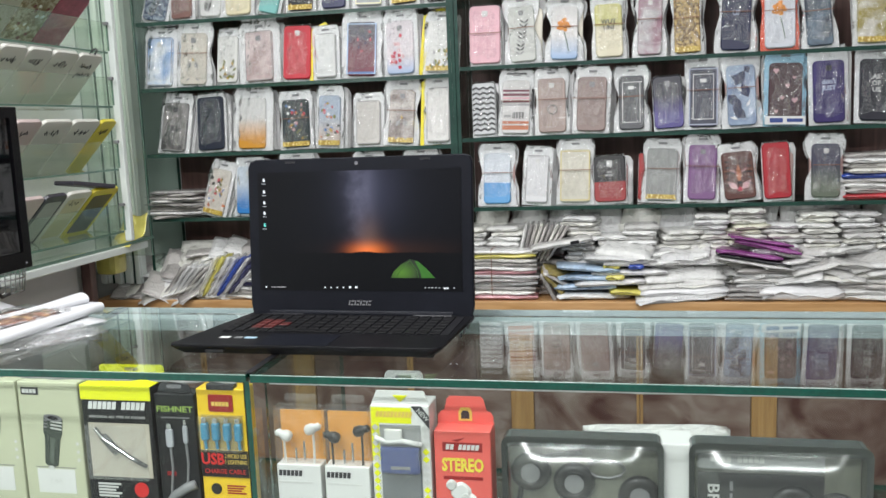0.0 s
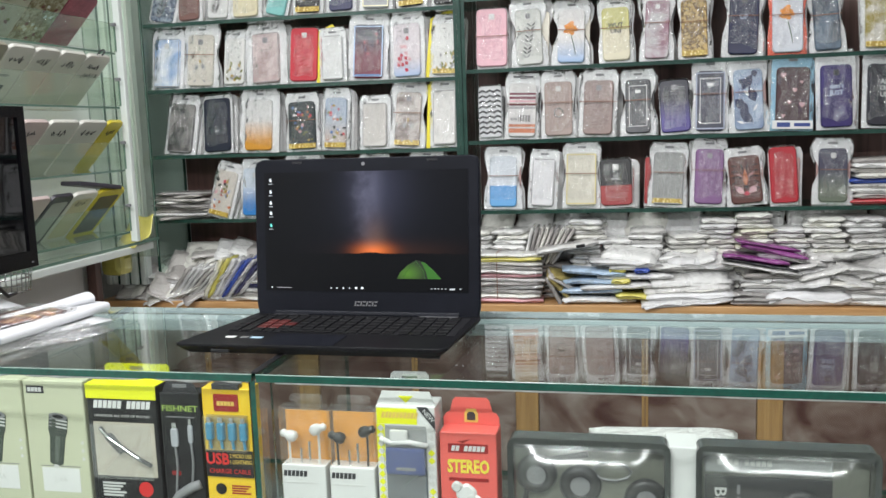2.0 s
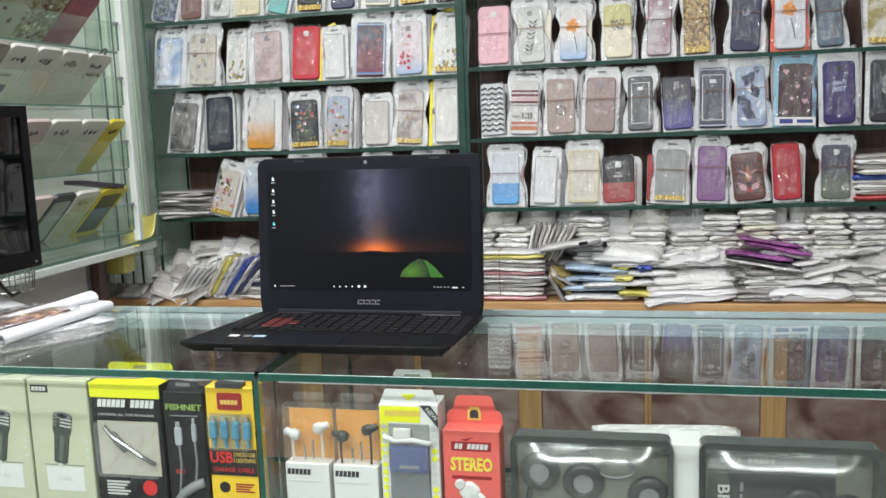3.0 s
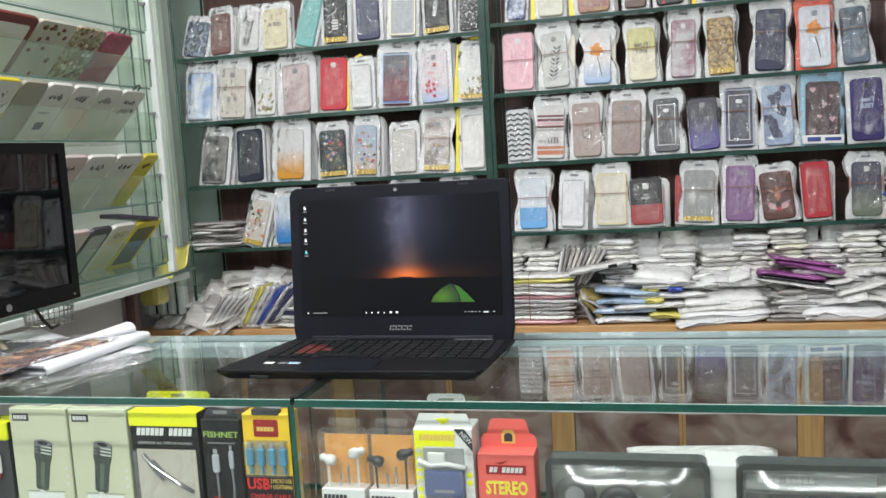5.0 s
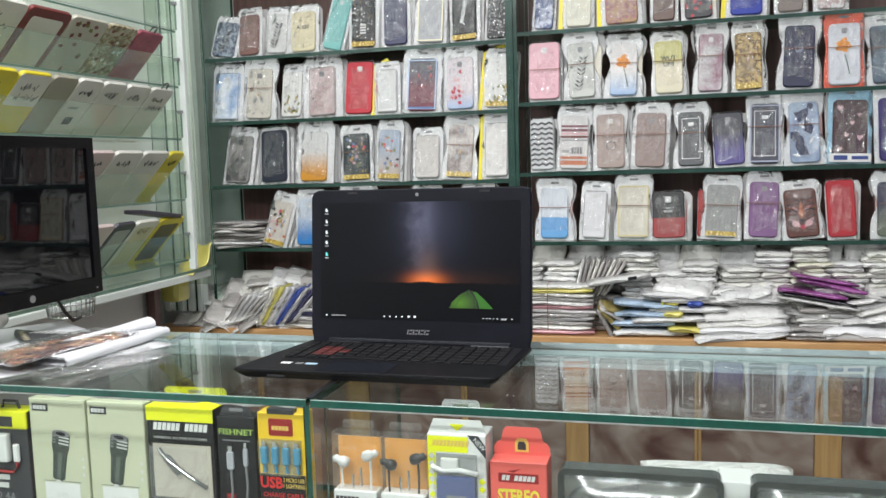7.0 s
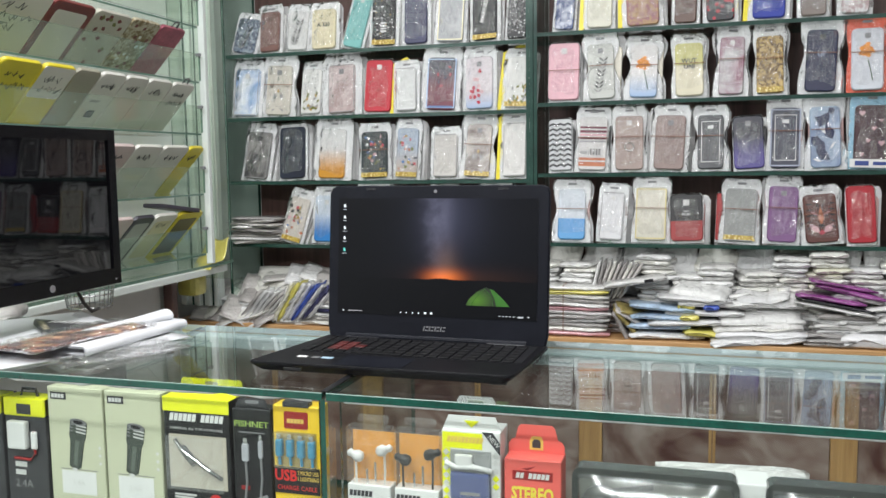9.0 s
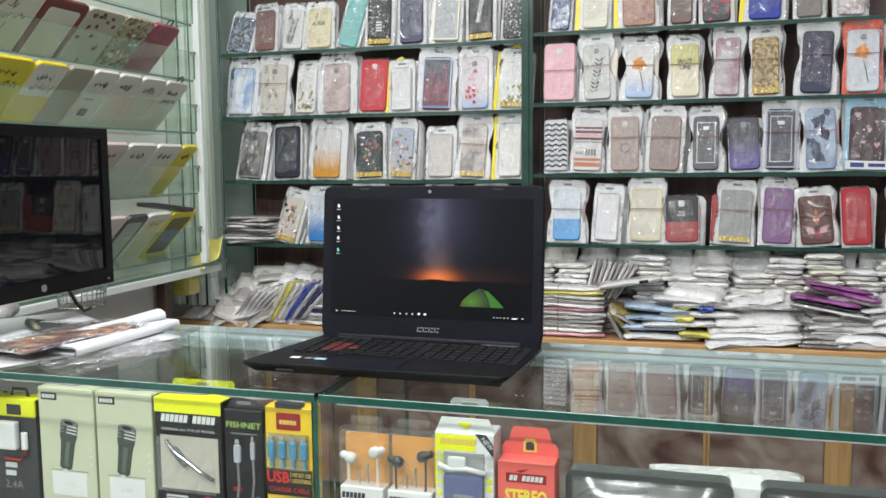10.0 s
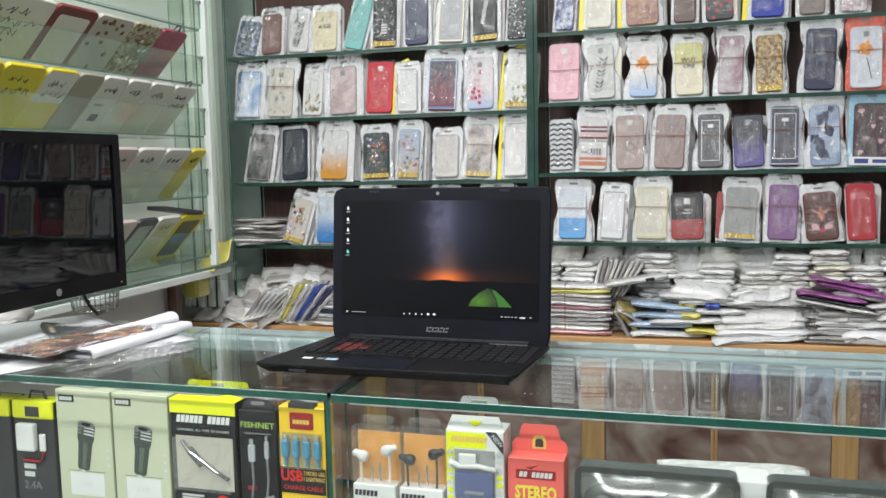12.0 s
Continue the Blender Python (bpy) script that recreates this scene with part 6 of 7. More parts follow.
for ya, yb, kk, ww in ((0.55, 0.66, "white", None), (0.66, 0.77, "lilac", None), (0.77, 0.875, "rose", None), (0.875, 0.965, "dark", "grey"), (0.965, 1.07, "white", "cream"), (1.07, 1.195, "yellow", "dark")):
    rack_case(ya, yb, F4, kk, 0.18, ww, writing=1 if kk == "white" else 0)
tagged(part("dark_wallet_case", made(-0.075, 0.075, -0.035, 0.035, 0, 0.012, 0.004), RACK_CARDS["dark"], place=pose(-1.40, 1.08, 1.126, 0, 8, 80)), "dark purple wallet case lying across the rack", "phone case")
tagged(part("yellow_bag", sheet_mesh(0.12, 0.09, 4.4, 0.03, 0.02), M_BAG_YELLOW, place=pose(-1.40, 1.27, 0.965, 0, -30, 80), smooth=True), "crumpled yellow bag on the bottom glass shelf", "bag")


def under_rack():
    ob = base("side_table", pose(0, 0, 0), "white side cabinet with a dark leg under the rack", "cabinet")
    part("top", made(-1.70, -1.38, -0.3, 1.33, 0.925, 0.945, 0.003), M_MINT, ob)
    part("dark_leg", made(-1.497, -1.468, 1.16, 1.19, 0.0, 0.924, 0.003), M_BACK, ob, "dark brown wooden leg")
    part("white_front", made(-1.53, -1.50, 0.3, 1.15, 0.0, 0.924, 0.003), M_GREYCARD, ob, "pinkish white front panel")
    part("yellow_sack", made(-1.52, -1.45, 1.26, 1.33, 0.85, 0.92, 0.02), M_BAG_YELLOW, ob, "yellow plastic sack")


under_rack()


# ---------------------------------------------------------------- goods inside the counter
FLOOR_Z = 0.7135


def carton(x0, x1, top, mat, label, depth=0.04, name="carton", y=0.05, turn=0.0, group="boxed goods in the counter"):
    w, h = x1 - x0 - 0.003, top - FLOOR_Z
    ob = base(name, pose((x0 + x1) / 2, y, FLOOR_Z, 0, 0, turn), label, "box", group)
    part("box", made(-w / 2, w / 2, 0, depth, 0, h, 0.0012, 1), mat, ob)
    return ob, w, h


def hang_tab(ob, z, w, hgt, y, mat, hole=True, shoulder=0.8):
    pts = [(-w / 2, z), (w / 2, z), (w / 2 * shoulder, z + hgt * 0.8), (w / 2 * shoulder - 0.004, z + hgt), (-w / 2 * shoulder + 0.004, z + hgt), (-w / 2 * shoulder, z + hgt * 0.8)]
    tab = part("hang_tab", plate(pts[::-1], y - 0.0006, y + 0.0006), mat, ob)
    if hole:
        part("hang_slot", plate(rounded(0.022, 0.005, 0.0024, 3, z + hgt * 0.5), y - 0.001, y - 0.0005), M_GREY, tab)
    return tab


def letter_blocks(parent, x, z, w, h, y, mat, n, skip=(), slant=0.25):
    """A maker's name as a row of plain slanted blocks."""
    bm = bmesh.new()
    p = w / n
    for i in range(n):
        if i in skip:
            continue
        a = x - w / 2 + p * i
        plate([(a, z), (a + p * 0.8, z), (a + p * 0.8 + h * slant, z + h), (a + h * slant, z + h)], y - 0.0004, y, bm=bm)
    return part("maker_mark", bm, mat, parent)


M_PALE = surface("pale_green_box", (0.53, 0.545, 0.395), 0.35, spread=0.03)
M_CREAM = surface("cream_tray", (0.50, 0.46, 0.38), 0.5, spread=0.05)
M_GREEN_INK = surface("green_ink", (0.36, 0.52, 0.12), 0.5)
M_MAROON = surface("maroon_print", (0.30, 0.02, 0.02), 0.4)
M_GOLDINK = surface("gold_ink", (0.72, 0.52, 0.12), 0.4)
M_REDINK = surface("red_ink", (0.62, 0.03, 0.03), 0.4)
M_CYAN = surface("cyan_plastic", (0.03, 0.24, 0.40), 0.35)
M_ORANGE = surface("orange_card", (0.80, 0.36, 0.045), 0.4, spread=0.12, scale=20)
M_AMBER = surface("amber_yellow_card", (0.78, 0.52, 0.03), 0.35, spread=0.04)
M_CHARGER = surface("dark_green_grey_print", (0.055, 0.068, 0.056), 0.4)
M_CHARGER_LIT = surface("grey_green_printed_highlight", (0.12, 0.14, 0.12), 0.4)
M_SLATE = surface("slate_grey_tray", (0.11, 0.125, 0.14), 0.35)
M_PLUG = surface("pale_grey_plug", (0.40, 0.41, 0.44), 0.4)
M_BED = surface("olive_amber_bed", (0.34, 0.25, 0.045), 0.3, spread=0.2, scale=40)
M_WINDOW = surface("grey_inner_tray", (0.34, 0.35, 0.35), 0.4)


def car_charger_box(x0, x1):
    ob, w, h = carton(x0, x1, 0.917, M_PALE, "pale green carton with a car charger printed on it")
    pic = part("charger_picture", plate([(0.0106, 0.0), (0.0122, 0.040), (0.0122, 0.046), (-0.0122, 0.046), (-0.0122, 0.040), (-0.0106, 0.0), (-0.005, -0.003), (0.005, -0.003)], -0.0008, 0.0), M_CHARGER, ob, "printed dark charger", pose(-0.004, 0, h - 0.122, 0, 8, 0))
    # lighter stripe drawn as the highlight down the printed charger
    part("charger_picture_shade", plate([(-0.0030, 0.002), (0.0035, 0.002), (0.0040, 0.044), (-0.0030, 0.044)], -0.0010, -0.0006), M_CHARGER_LIT, pic)
    part("charger_picture_head", plate([(0.0125, 0.041), (0.0148, 0.048), (0.0150, 0.070), (-0.0150, 0.070), (-0.0148, 0.048), (-0.0125, 0.041)], -0.0012, -0.0004), M_CHARGER, pic)
    for i in range(3):
        part("chrome_ring", made(-0.003, 0.0146, -0.0016, -0.001, 0.054 + 0.005 * i, 0.0562 + 0.005 * i), M_GREYCARD, pic)
        part("chrome_ring", made(-0.0146, -0.009, -0.0016, -0.001, 0.054 + 0.005 * i, 0.0562 + 0.005 * i), M_GREY, pic)
    part("socket_face", plate([(0.0150 * math.cos(a * math.pi / 8), 0.0705 + 0.0052 * math.sin(a * math.pi / 8)) for a in range(16)], -0.0017, -0.0011), M_GREY, pic)
    part("usb_socket", plate([(0.0085 * math.cos(a * math.pi / 8), 0.0705 + 0.0028 * math.sin(a * math.pi / 8)) for a in range(16)], -0.0021, -0.0016), M_BLACK, pic)
    part("charger_picture_tip", plate(rounded(0.008, 0.006, 0.002, 2, -0.008), -0.001, -0.0002), M_GREYCARD, pic)
    mark = part("maker_patch", made(-w * 0.44, -w * 0.44 + 0.028, -0.0005, 0.0, h - 0.019, h - 0.008), M_DARK, ob)
    letter_blocks(mark, -w * 0.44 + 0.014, h - 0.0165, 0.023, 0.006, -0.0005, M_GREYCARD, 4, slant=0.0)
    part("rule", made(-w * 0.32, w * 0.36, -0.0005, 0.0, h - 0.127, h - 0.126), M_GREY, ob)
    part("charge_panel", made(-w * 0.30, w * 0.33, -0.0005, 0.0, h - 0.165, h - 0.129), M_WHITE, ob)
    lettering("2.4A", 0.012, M_GREYCARD, ob, (0.0, -0.0007, h - 0.147))
    for i in range(3):
        part("side_mark", lathe([(0.0026, 0), (0.0026, 0.0005)], 10), M_GREYCARD, ob, "", pose(w * 0.42, 0, h - 0.09 - 0.012 * i, 90))


def techno_box(x0, x1):
    ob, w, h = carton(x0, x1, 0.913, M_BLACK, "black and lime carton showing a cable through its window", 0.05)
    part("lime_lid", plate([(-w / 2, 0), (w / 2, 0), (w / 2, 0.019), (-w / 2, 0.019)][::-1], -0.0012, 0.0), M_LIME, ob, "lime yellow lid flap", pose(0, 0, h - 0.019))
    part("lime_top", made(-w / 2 - 0.0006, w / 2 + 0.0006, -0.001, 0.051, h, h + 0.0015), M_LIME, ob)
    hang_tab(ob, h + 0.001, w * 0.96, 0.018, 0.045, M_LIME, True, 0.99)
    letter_blocks(ob, 0.0, h - 0.033, w * 0.82, 0.011, 0.0, M_WHITE, 12, (6,), 0.2)
    lettering("UNIVERSAL ALL TYPE OF PHONES", 0.005, M_GREYCARD, ob, (0.0, -0.0006, h - 0.044), w * 0.8)
    win = part("window_tray", made(-w / 2 + 0.008, w / 2 - 0.006, -0.0006, 0.0, h - 0.132, h - 0.053), M_CREAM, ob, "cream card tray behind window")
    part("cable_plug", plate(rounded(0.012, 0.034, 0.004, 3), -0.006, -0.0007, 0.002), M_DARK, win, "", pose(-0.002, 0, h - 0.096, 0, -42, 0))
    part("cable", tube([(-0.034, -0.004, h - 0.060), (-0.022, -0.005, h - 0.074), (0.000, -0.005, h - 0.089), (0.022, -0.004, h - 0.103), (0.041, -0.003, h - 0.114)], 0.0030, 7), M_DARK, win, "dark flat cable", smooth=True)
    # bright strand laid along the dark cable for its silver highlights
    part("cable_stripe", tube([(-0.032, -0.0075, h - 0.060), (-0.019, -0.008, h - 0.074), (0.003, -0.008, h - 0.088), (0.024, -0.0075, h - 0.102)], 0.0012, 5), M_CHROME, win)
    bars(ob, -w * 0.2, h - 0.143, 0.036, 0.0028, 0.0, M_GREYCARD, 5)
    part("red_seal", lathe([(0.011, 0), (0.011, 0.0008)], 20), M_REDINK, ob, "red round seal", pose(w * 0.26, 0, h - 0.150, 90))
    pane = part("window_film", made(-w / 2 + 0.008, w / 2 - 0.006, -0.0105, -0.0100, h - 0.132, h - 0.053), M_BLISTER, ob, "clear window film")
    pane.visible_shadow = False


def fishnet_pack(x0, x1):
    ob, w, h = carton(x0, x1, 0.905, M_BLACK, "narrow black cable pack with green lettering", 0.03)
    hang_tab(ob, h - 0.001, w * 0.9, 0.016, 0.004, M_DARK, True, 0.8)
    lettering("FISHNET", 0.012, M_GREEN_INK, ob, (0.0, -0.0006, h - 0.022), w * 0.9, 0.0001)
    bars(ob, 0, h - 0.034, w * 0.7, 0.0018, 0.0, M_GREY, 1)
    for x, ww, z in ((-0.010, 0.011, h - 0.076), (0.014, 0.007, h - 0.070)):
        part("plug_picture", plate(rounded(ww, 0.026, 0.003, 3), -0.0035, -0.0003, 0.001), M_PLUG, ob, "printed silver plug", pose(x, 0, z))
        part("plug_tip", made(x - ww * 0.3, x + ww * 0.3, -0.002, -0.0003, z + 0.026, z + 0.034), M_CHROME, ob)
        part("wire", tube([(x, -0.001, z), (x + 0.001, -0.001, z - 0.03), (x - 0.004, -0.001, z - 0.07)], 0.0018, 6), M_GREY, ob)
    bars(ob, -w * 0.2, h - 0.115, 0.014, 0.006, 0.0, M_MAROON, 1)
    part("braid_picture", tube([(-0.022, -0.001, h - 0.165), (-0.008, -0.003, h - 0.146), (0.010, -0.003, h - 0.134), (0.024, -0.001, h - 0.129)], 0.007, 8), M_GREY, ob, "printed braided cable", smooth=True)


def usb_pack(x0, x1):
    ob, w, h = carton(x0, x1, 0.914, M_AMBER, "yellow charge cable pack with four blue plugs", 0.03)
    part("hook_slot", made(-0.020, 0.020, -0.0006, 0.012, h - 0.002, h + 0.006, 0.001), M_DARK, ob, "dark hook slot")
    lab = part("maker_plate", plate(rounded(0.036, 0.024, 0.002, 2, h - 0.032), -0.0012, 0.0), M_MAROON, ob, "maroon plate with gold maker's mark")
    letter_blocks(lab, 0.0, h - 0.024, 0.026, 0.006, -0.0012, M_GOLDINK, 5, slant=0.0)
    part("plug_bed", made(-w / 2 + 0.005, w / 2 - 0.005, -0.0006, 0.0, h - 0.0862, h - 0.037), M_BED, ob, "dull amber bed behind plugs")
    for i in range(4):
        x = -0.025 + 0.0165 * i
        plug = part("blue_plug", plate(rounded(0.0105, 0.025, 0.003, 3), -0.008, -0.0005, 0.002), M_CYAN, ob, "blue cable plug", pose(x, 0, h - 0.072))
        part("plug_tip", made(-0.003, 0.003, -0.006, -0.002, 0.025, 0.032), M_CHROME, plug)
        part("plug_lead", tube([(0, -0.004, 0.0), (0.001, -0.004, -0.012)], 0.002, 6), M_CYAN, plug)
    band = part("black_band", made(-w / 2 + 0.001, w / 2 - 0.001, -0.0018, -0.0006, h - 0.125, h - 0.087), M_BLACK, ob)
    lettering("USB", 0.022, M_REDINK, band, (-w * 0.24, -0.0021, h - 0.100), 0.034, 0.0006)
    lettering("2 MICRO USB\n1 LIGHTNING", 0.0085, M_GOLDINK, band, (w * 0.24, -0.0021, h - 0.099), 0.032)
    lettering("CHARGE CABLE", 0.009, M_REDINK, band, (0.0, -0.0021, h - 0.117), w * 0.85)
    part("black_dot", lathe([(0.008, 0), (0.008, 0.0007)], 16), M_BLACK, ob, "", pose(-w * 0.22, 0, h - 0.143, 90))
    bars(ob, w * 0.2, h - 0.138, 0.028, 0.0022, 0.0, M_MAROON, 4)
    film = part("blister", made(-w / 2 + 0.004, w / 2 - 0.004, -0.0115, -0.0009, h - 0.0865, h - 0.036, 0.003, 2), M_BLISTER, ob, "clear blister")
    film.visible_shadow = False


def earphone_pack(x0, x1, mat, word):
    w, h = x1 - x0 - 0.003, 0.892 - FLOOR_Z
    ob = base("earphone_pack", pose((x0 + x1) / 2, 0.05, FLOOR_Z), f"clear blister with {word} earphones on orange card", "earphones", "boxed goods in the counter")
    part("orange_card", made(-w / 2 + 0.001, w / 2 - 0.001, 0.022, 0.024, 0.05, h - 0.012), M_ORANGE, ob, "orange backing card")
    low = part("white_base", made(-w / 2 + 0.001, w / 2 - 0.001, -0.001, 0.024, 0.0, 0.098, 0.001, 1), M_WHITE, ob, "white card base")
    letter_blocks(low, -w * 0.18, 0.082, 0.034, 0.008, -0.001, M_DARK, 6, slant=0.1)
    bars(low, -w * 0.08, 0.073, 0.048, 0.0022, -0.001, M_GREYCARD, 1)
    for s, zz in ((-1, h - 0.043), (1, h - 0.033)):
        bud = part("earbud", lathe([(0.0045, -0.007), (0.0074, -0.004), (0.0078, 0.003), (0.0056, 0.007), (0.0046, 0.009), (0.0056, 0.013), (0.0026, 0.016)], 12), mat, ob, f"{word} earbud", pose(0.017 * s, 0.006, zz, 0, 70 * s, 0), True)
        part("wire", tube([(0.017 * s + 0.004 * s, 0.006, zz - 0.004), (0.021 * s, 0.007, zz - 0.03), (0.019 * s, 0.008, zz - 0.075)], 0.0016, 6), mat, ob)
        for x, r in ((0.006 * s, 0.0018),):
            part("tip", tube([(x, 0.01, zz - 0.018), (x, 0.01, zz - 0.045)], r, 6), M_CHROME, ob, "silver plug tip")
    shell = part("blister", made(-w / 2, w / 2, -0.002, 0.021, 0.099, h, 0.004, 2), M_BLISTER, ob, "clear blister shell")
    shell.visible_shadow = False
    tab = part("hang_tab", plate(rounded(0.046, 0.012, 0.004, 3, h), 0.02, 0.021), M_BLISTER, ob, "clear hang tab")


def smart_box(x0, x1):
    ob, w, h = carton(x0, x1, 0.898, M_WHITE, "white and yellow charger carton with a window", 0.045)
    part("lid_slope", plate([(-w / 2, h), (w / 2, h), (w * 0.40, h + 0.018), (-w * 0.40, h + 0.018)][::-1], 0.006, 0.0075), M_WHITE, ob)
    part("yellow_arrow", plate([(-0.010, h + 0.012), (0.010, h + 0.012), (0.0, h + 0.003)][::-1], 0.0052, 0.0059), M_LIME, ob, "yellow arrow")
    hang_tab(ob, h + 0.016, w * 0.72, 0.022, 0.030, M_WHITE, True, 0.9)
    part("lime_band", made(-w / 2 + 0.001, w / 2 - 0.024, -0.0005, 0.0, h - 0.024, h - 0.003), M_LIME, ob, "lime yellow printed band")
    part("lime_band", made(-w / 2 + 0.0005, -w / 2 + 0.0115, -0.0005, 0.0, h - 0.075, h - 0.0245), M_LIME, ob)
    for x, a in ((-w / 2 + 0.006, 0), (w / 2 - 0.006, 1)):
        for i in range(15):
            z = h - 0.03 - 0.0105 * i
            lime = (i % 5 in (3, 4)) if a else i > 4
            part("lozenge", plate([(x - 0.0048, z), (x, z - 0.0048), (x + 0.0048, z), (x, z + 0.0048)], -0.0009, -0.0004), M_LIME if lime else M_GREYCARD, ob)
    letter_blocks(ob, -0.008, h - 0.016, w * 0.62, 0.008, -0.0005, M_GOLDINK, 10)
    win = part("window_tray", made(-w / 2 + 0.012, w / 2 - 0.012, -0.0008, 0.0, 0.005, h - 0.026), M_WINDOW, ob, "grey tray behind window")
    part("dark_tray", made(-w / 2 + 0.0125, w / 2 - 0.0125, -0.0014, -0.0008, 0.0055, h - 0.085), M_SLATE, win, "slate grey lower tray")
    part("white_cable", tube([(-0.033, -0.006, h - 0.042), (-0.018, -0.008, h - 0.047), (0.005, -0.008, h - 0.045), (0.030, -0.006, h - 0.050)], 0.0035, 8), M_WHITE, win, "white charging lead", smooth=True)
    part("white_plug", made(-0.020, 0.004, -0.010, -0.002, h - 0.046, h - 0.030, 0.003, 2), M_WHITE, win)
    ad = part("blue_adapter", made(-w / 2 + 0.013, w / 2 - 0.013, -0.010, -0.001, h - 0.090, h - 0.054, 0.004, 2), M_BLUE, win, "blue power adapter")
    part("adapter_mark", made(-0.012, 0.014, -0.0108, -0.0098, h - 0.083, h - 0.079), M_GREY, ad)
    rib = part("ribbon", plate([(w / 2 - 0.024, h), (w / 2 - 0.010, h), (w / 2, h - 0.014), (w / 2, h - 0.030)], -0.0014, -0.0007), M_DARK, ob, "black corner ribbon")
    lt = lettering("NEW", 0.0085, M_WHITE, rib, (w / 2 - 0.0085, -0.0018, h - 0.0115))
    lt.data.transform(pose(0, 0, 0, 0, 47, 0))
    lettering("Smart", 0.020, M_LIME, ob, (0.0, -0.0012, 0.020), bold=0.0003)
    film = part("window_film", made(-w / 2 + 0.012, w / 2 - 0.012, -0.0125, -0.0120, 0.005, h - 0.026), M_BLISTER, ob, "clear window film")
    film.visible_shadow = False


def stereo_box(x0, x1):
    ob, w, h = carton(x0, x1, 0.866, M_RED, "coral red earphone carton with a hang tab", 0.04)
    pts = [(-w / 2, h - 0.001), (w / 2, h - 0.001), (w / 2, h + 0.010), (w * 0.45, h + 0.016), (w * 0.38, h + 0.018), (w * 0.33, h + 0.033), (w * 0.28, h + 0.037), (-w * 0.28, h + 0.037), (-w * 0.33, h + 0.033), (-w * 0.38, h + 0.018), (-w * 0.45, h + 0.016), (-w / 2, h + 0.010)]
    tab = part("hang_tab", plate(pts[::-1], 0.0294, 0.0306), M_RED, ob)
    part("arch_mark", plate([(-0.009, h + 0.004), (0.009, h + 0.004), (0.009, h + 0.016), (0.006, h + 0.022), (-0.006, h + 0.022), (-0.009, h + 0.016)], 0.0285, 0.0292), M_GOLDINK, tab)
    part("arch_slot", plate([(-0.0055, h + 0.007), (0.0055, h + 0.007), (0.0055, h + 0.015), (0.003, h + 0.018), (-0.003, h + 0.018), (-0.0055, h + 0.015)], 0.0280, 0.0286), M_DARK, tab)
    plate_ob = part("maker_plate", made(-0.026, 0.026, -0.0006, 0.0, h - 0.027, h - 0.015), M_MAROON, ob)
    letter_blocks(plate_ob, 0.0, h - 0.0245, 0.044, 0.007, -0.0006, M_GREYCARD, 8, (2,), 0.2)
    part("swoosh", plate([(-0.014, h - 0.012), (-0.006, h - 0.014), (0.004, h - 0.008), (-0.008, h - 0.011)], -0.0006, 0.0), M_MAROON, ob)
    lettering("STEREO", 0.024, surface("lemon_ink", (0.80, 0.66, 0.08), 0.4), ob, (0.0, -0.0007, h - 0.046), w * 0.74, 0.0009)
    bars(ob, 0.0, h - 0.063, w * 0.7, 0.0045, 0.0, M_MAROON, 1)
    for x, z, a in ((-0.012, h - 0.092, 40), (0.014, h - 0.108, -30)):
        part("printed_earbud", plate(rounded(0.024, 0.026, 0.009, 4), -0.003, 0.0, 0.003), M_WHITE, ob, "white earbud picture", pose(x, 0, z, 0, a, 0))
        part("printed_bud_tip", plate(rounded(0.014, 0.014, 0.006, 4), -0.004, 0.0, 0.002), M_GREYCARD, ob, "", pose(x - 0.008, 0, z + 0.014, 0, a, 0))


M_SHELL_RIM = surface("dark_grey_green_rim", (0.045, 0.05, 0.048), 0.2, spread=0.2, coat=0.8)
M_OLIVE = surface("olive_grey_tray", (0.20, 0.205, 0.165), 0.3, spread=0.25, scale=20, coat=0.4)
M_SHELL = thin_glass("bowed_clear_shell", (0.93, 0.94, 0.93), 1.2, 0.2, 0.03, 0.10, 7.0, 0.07)


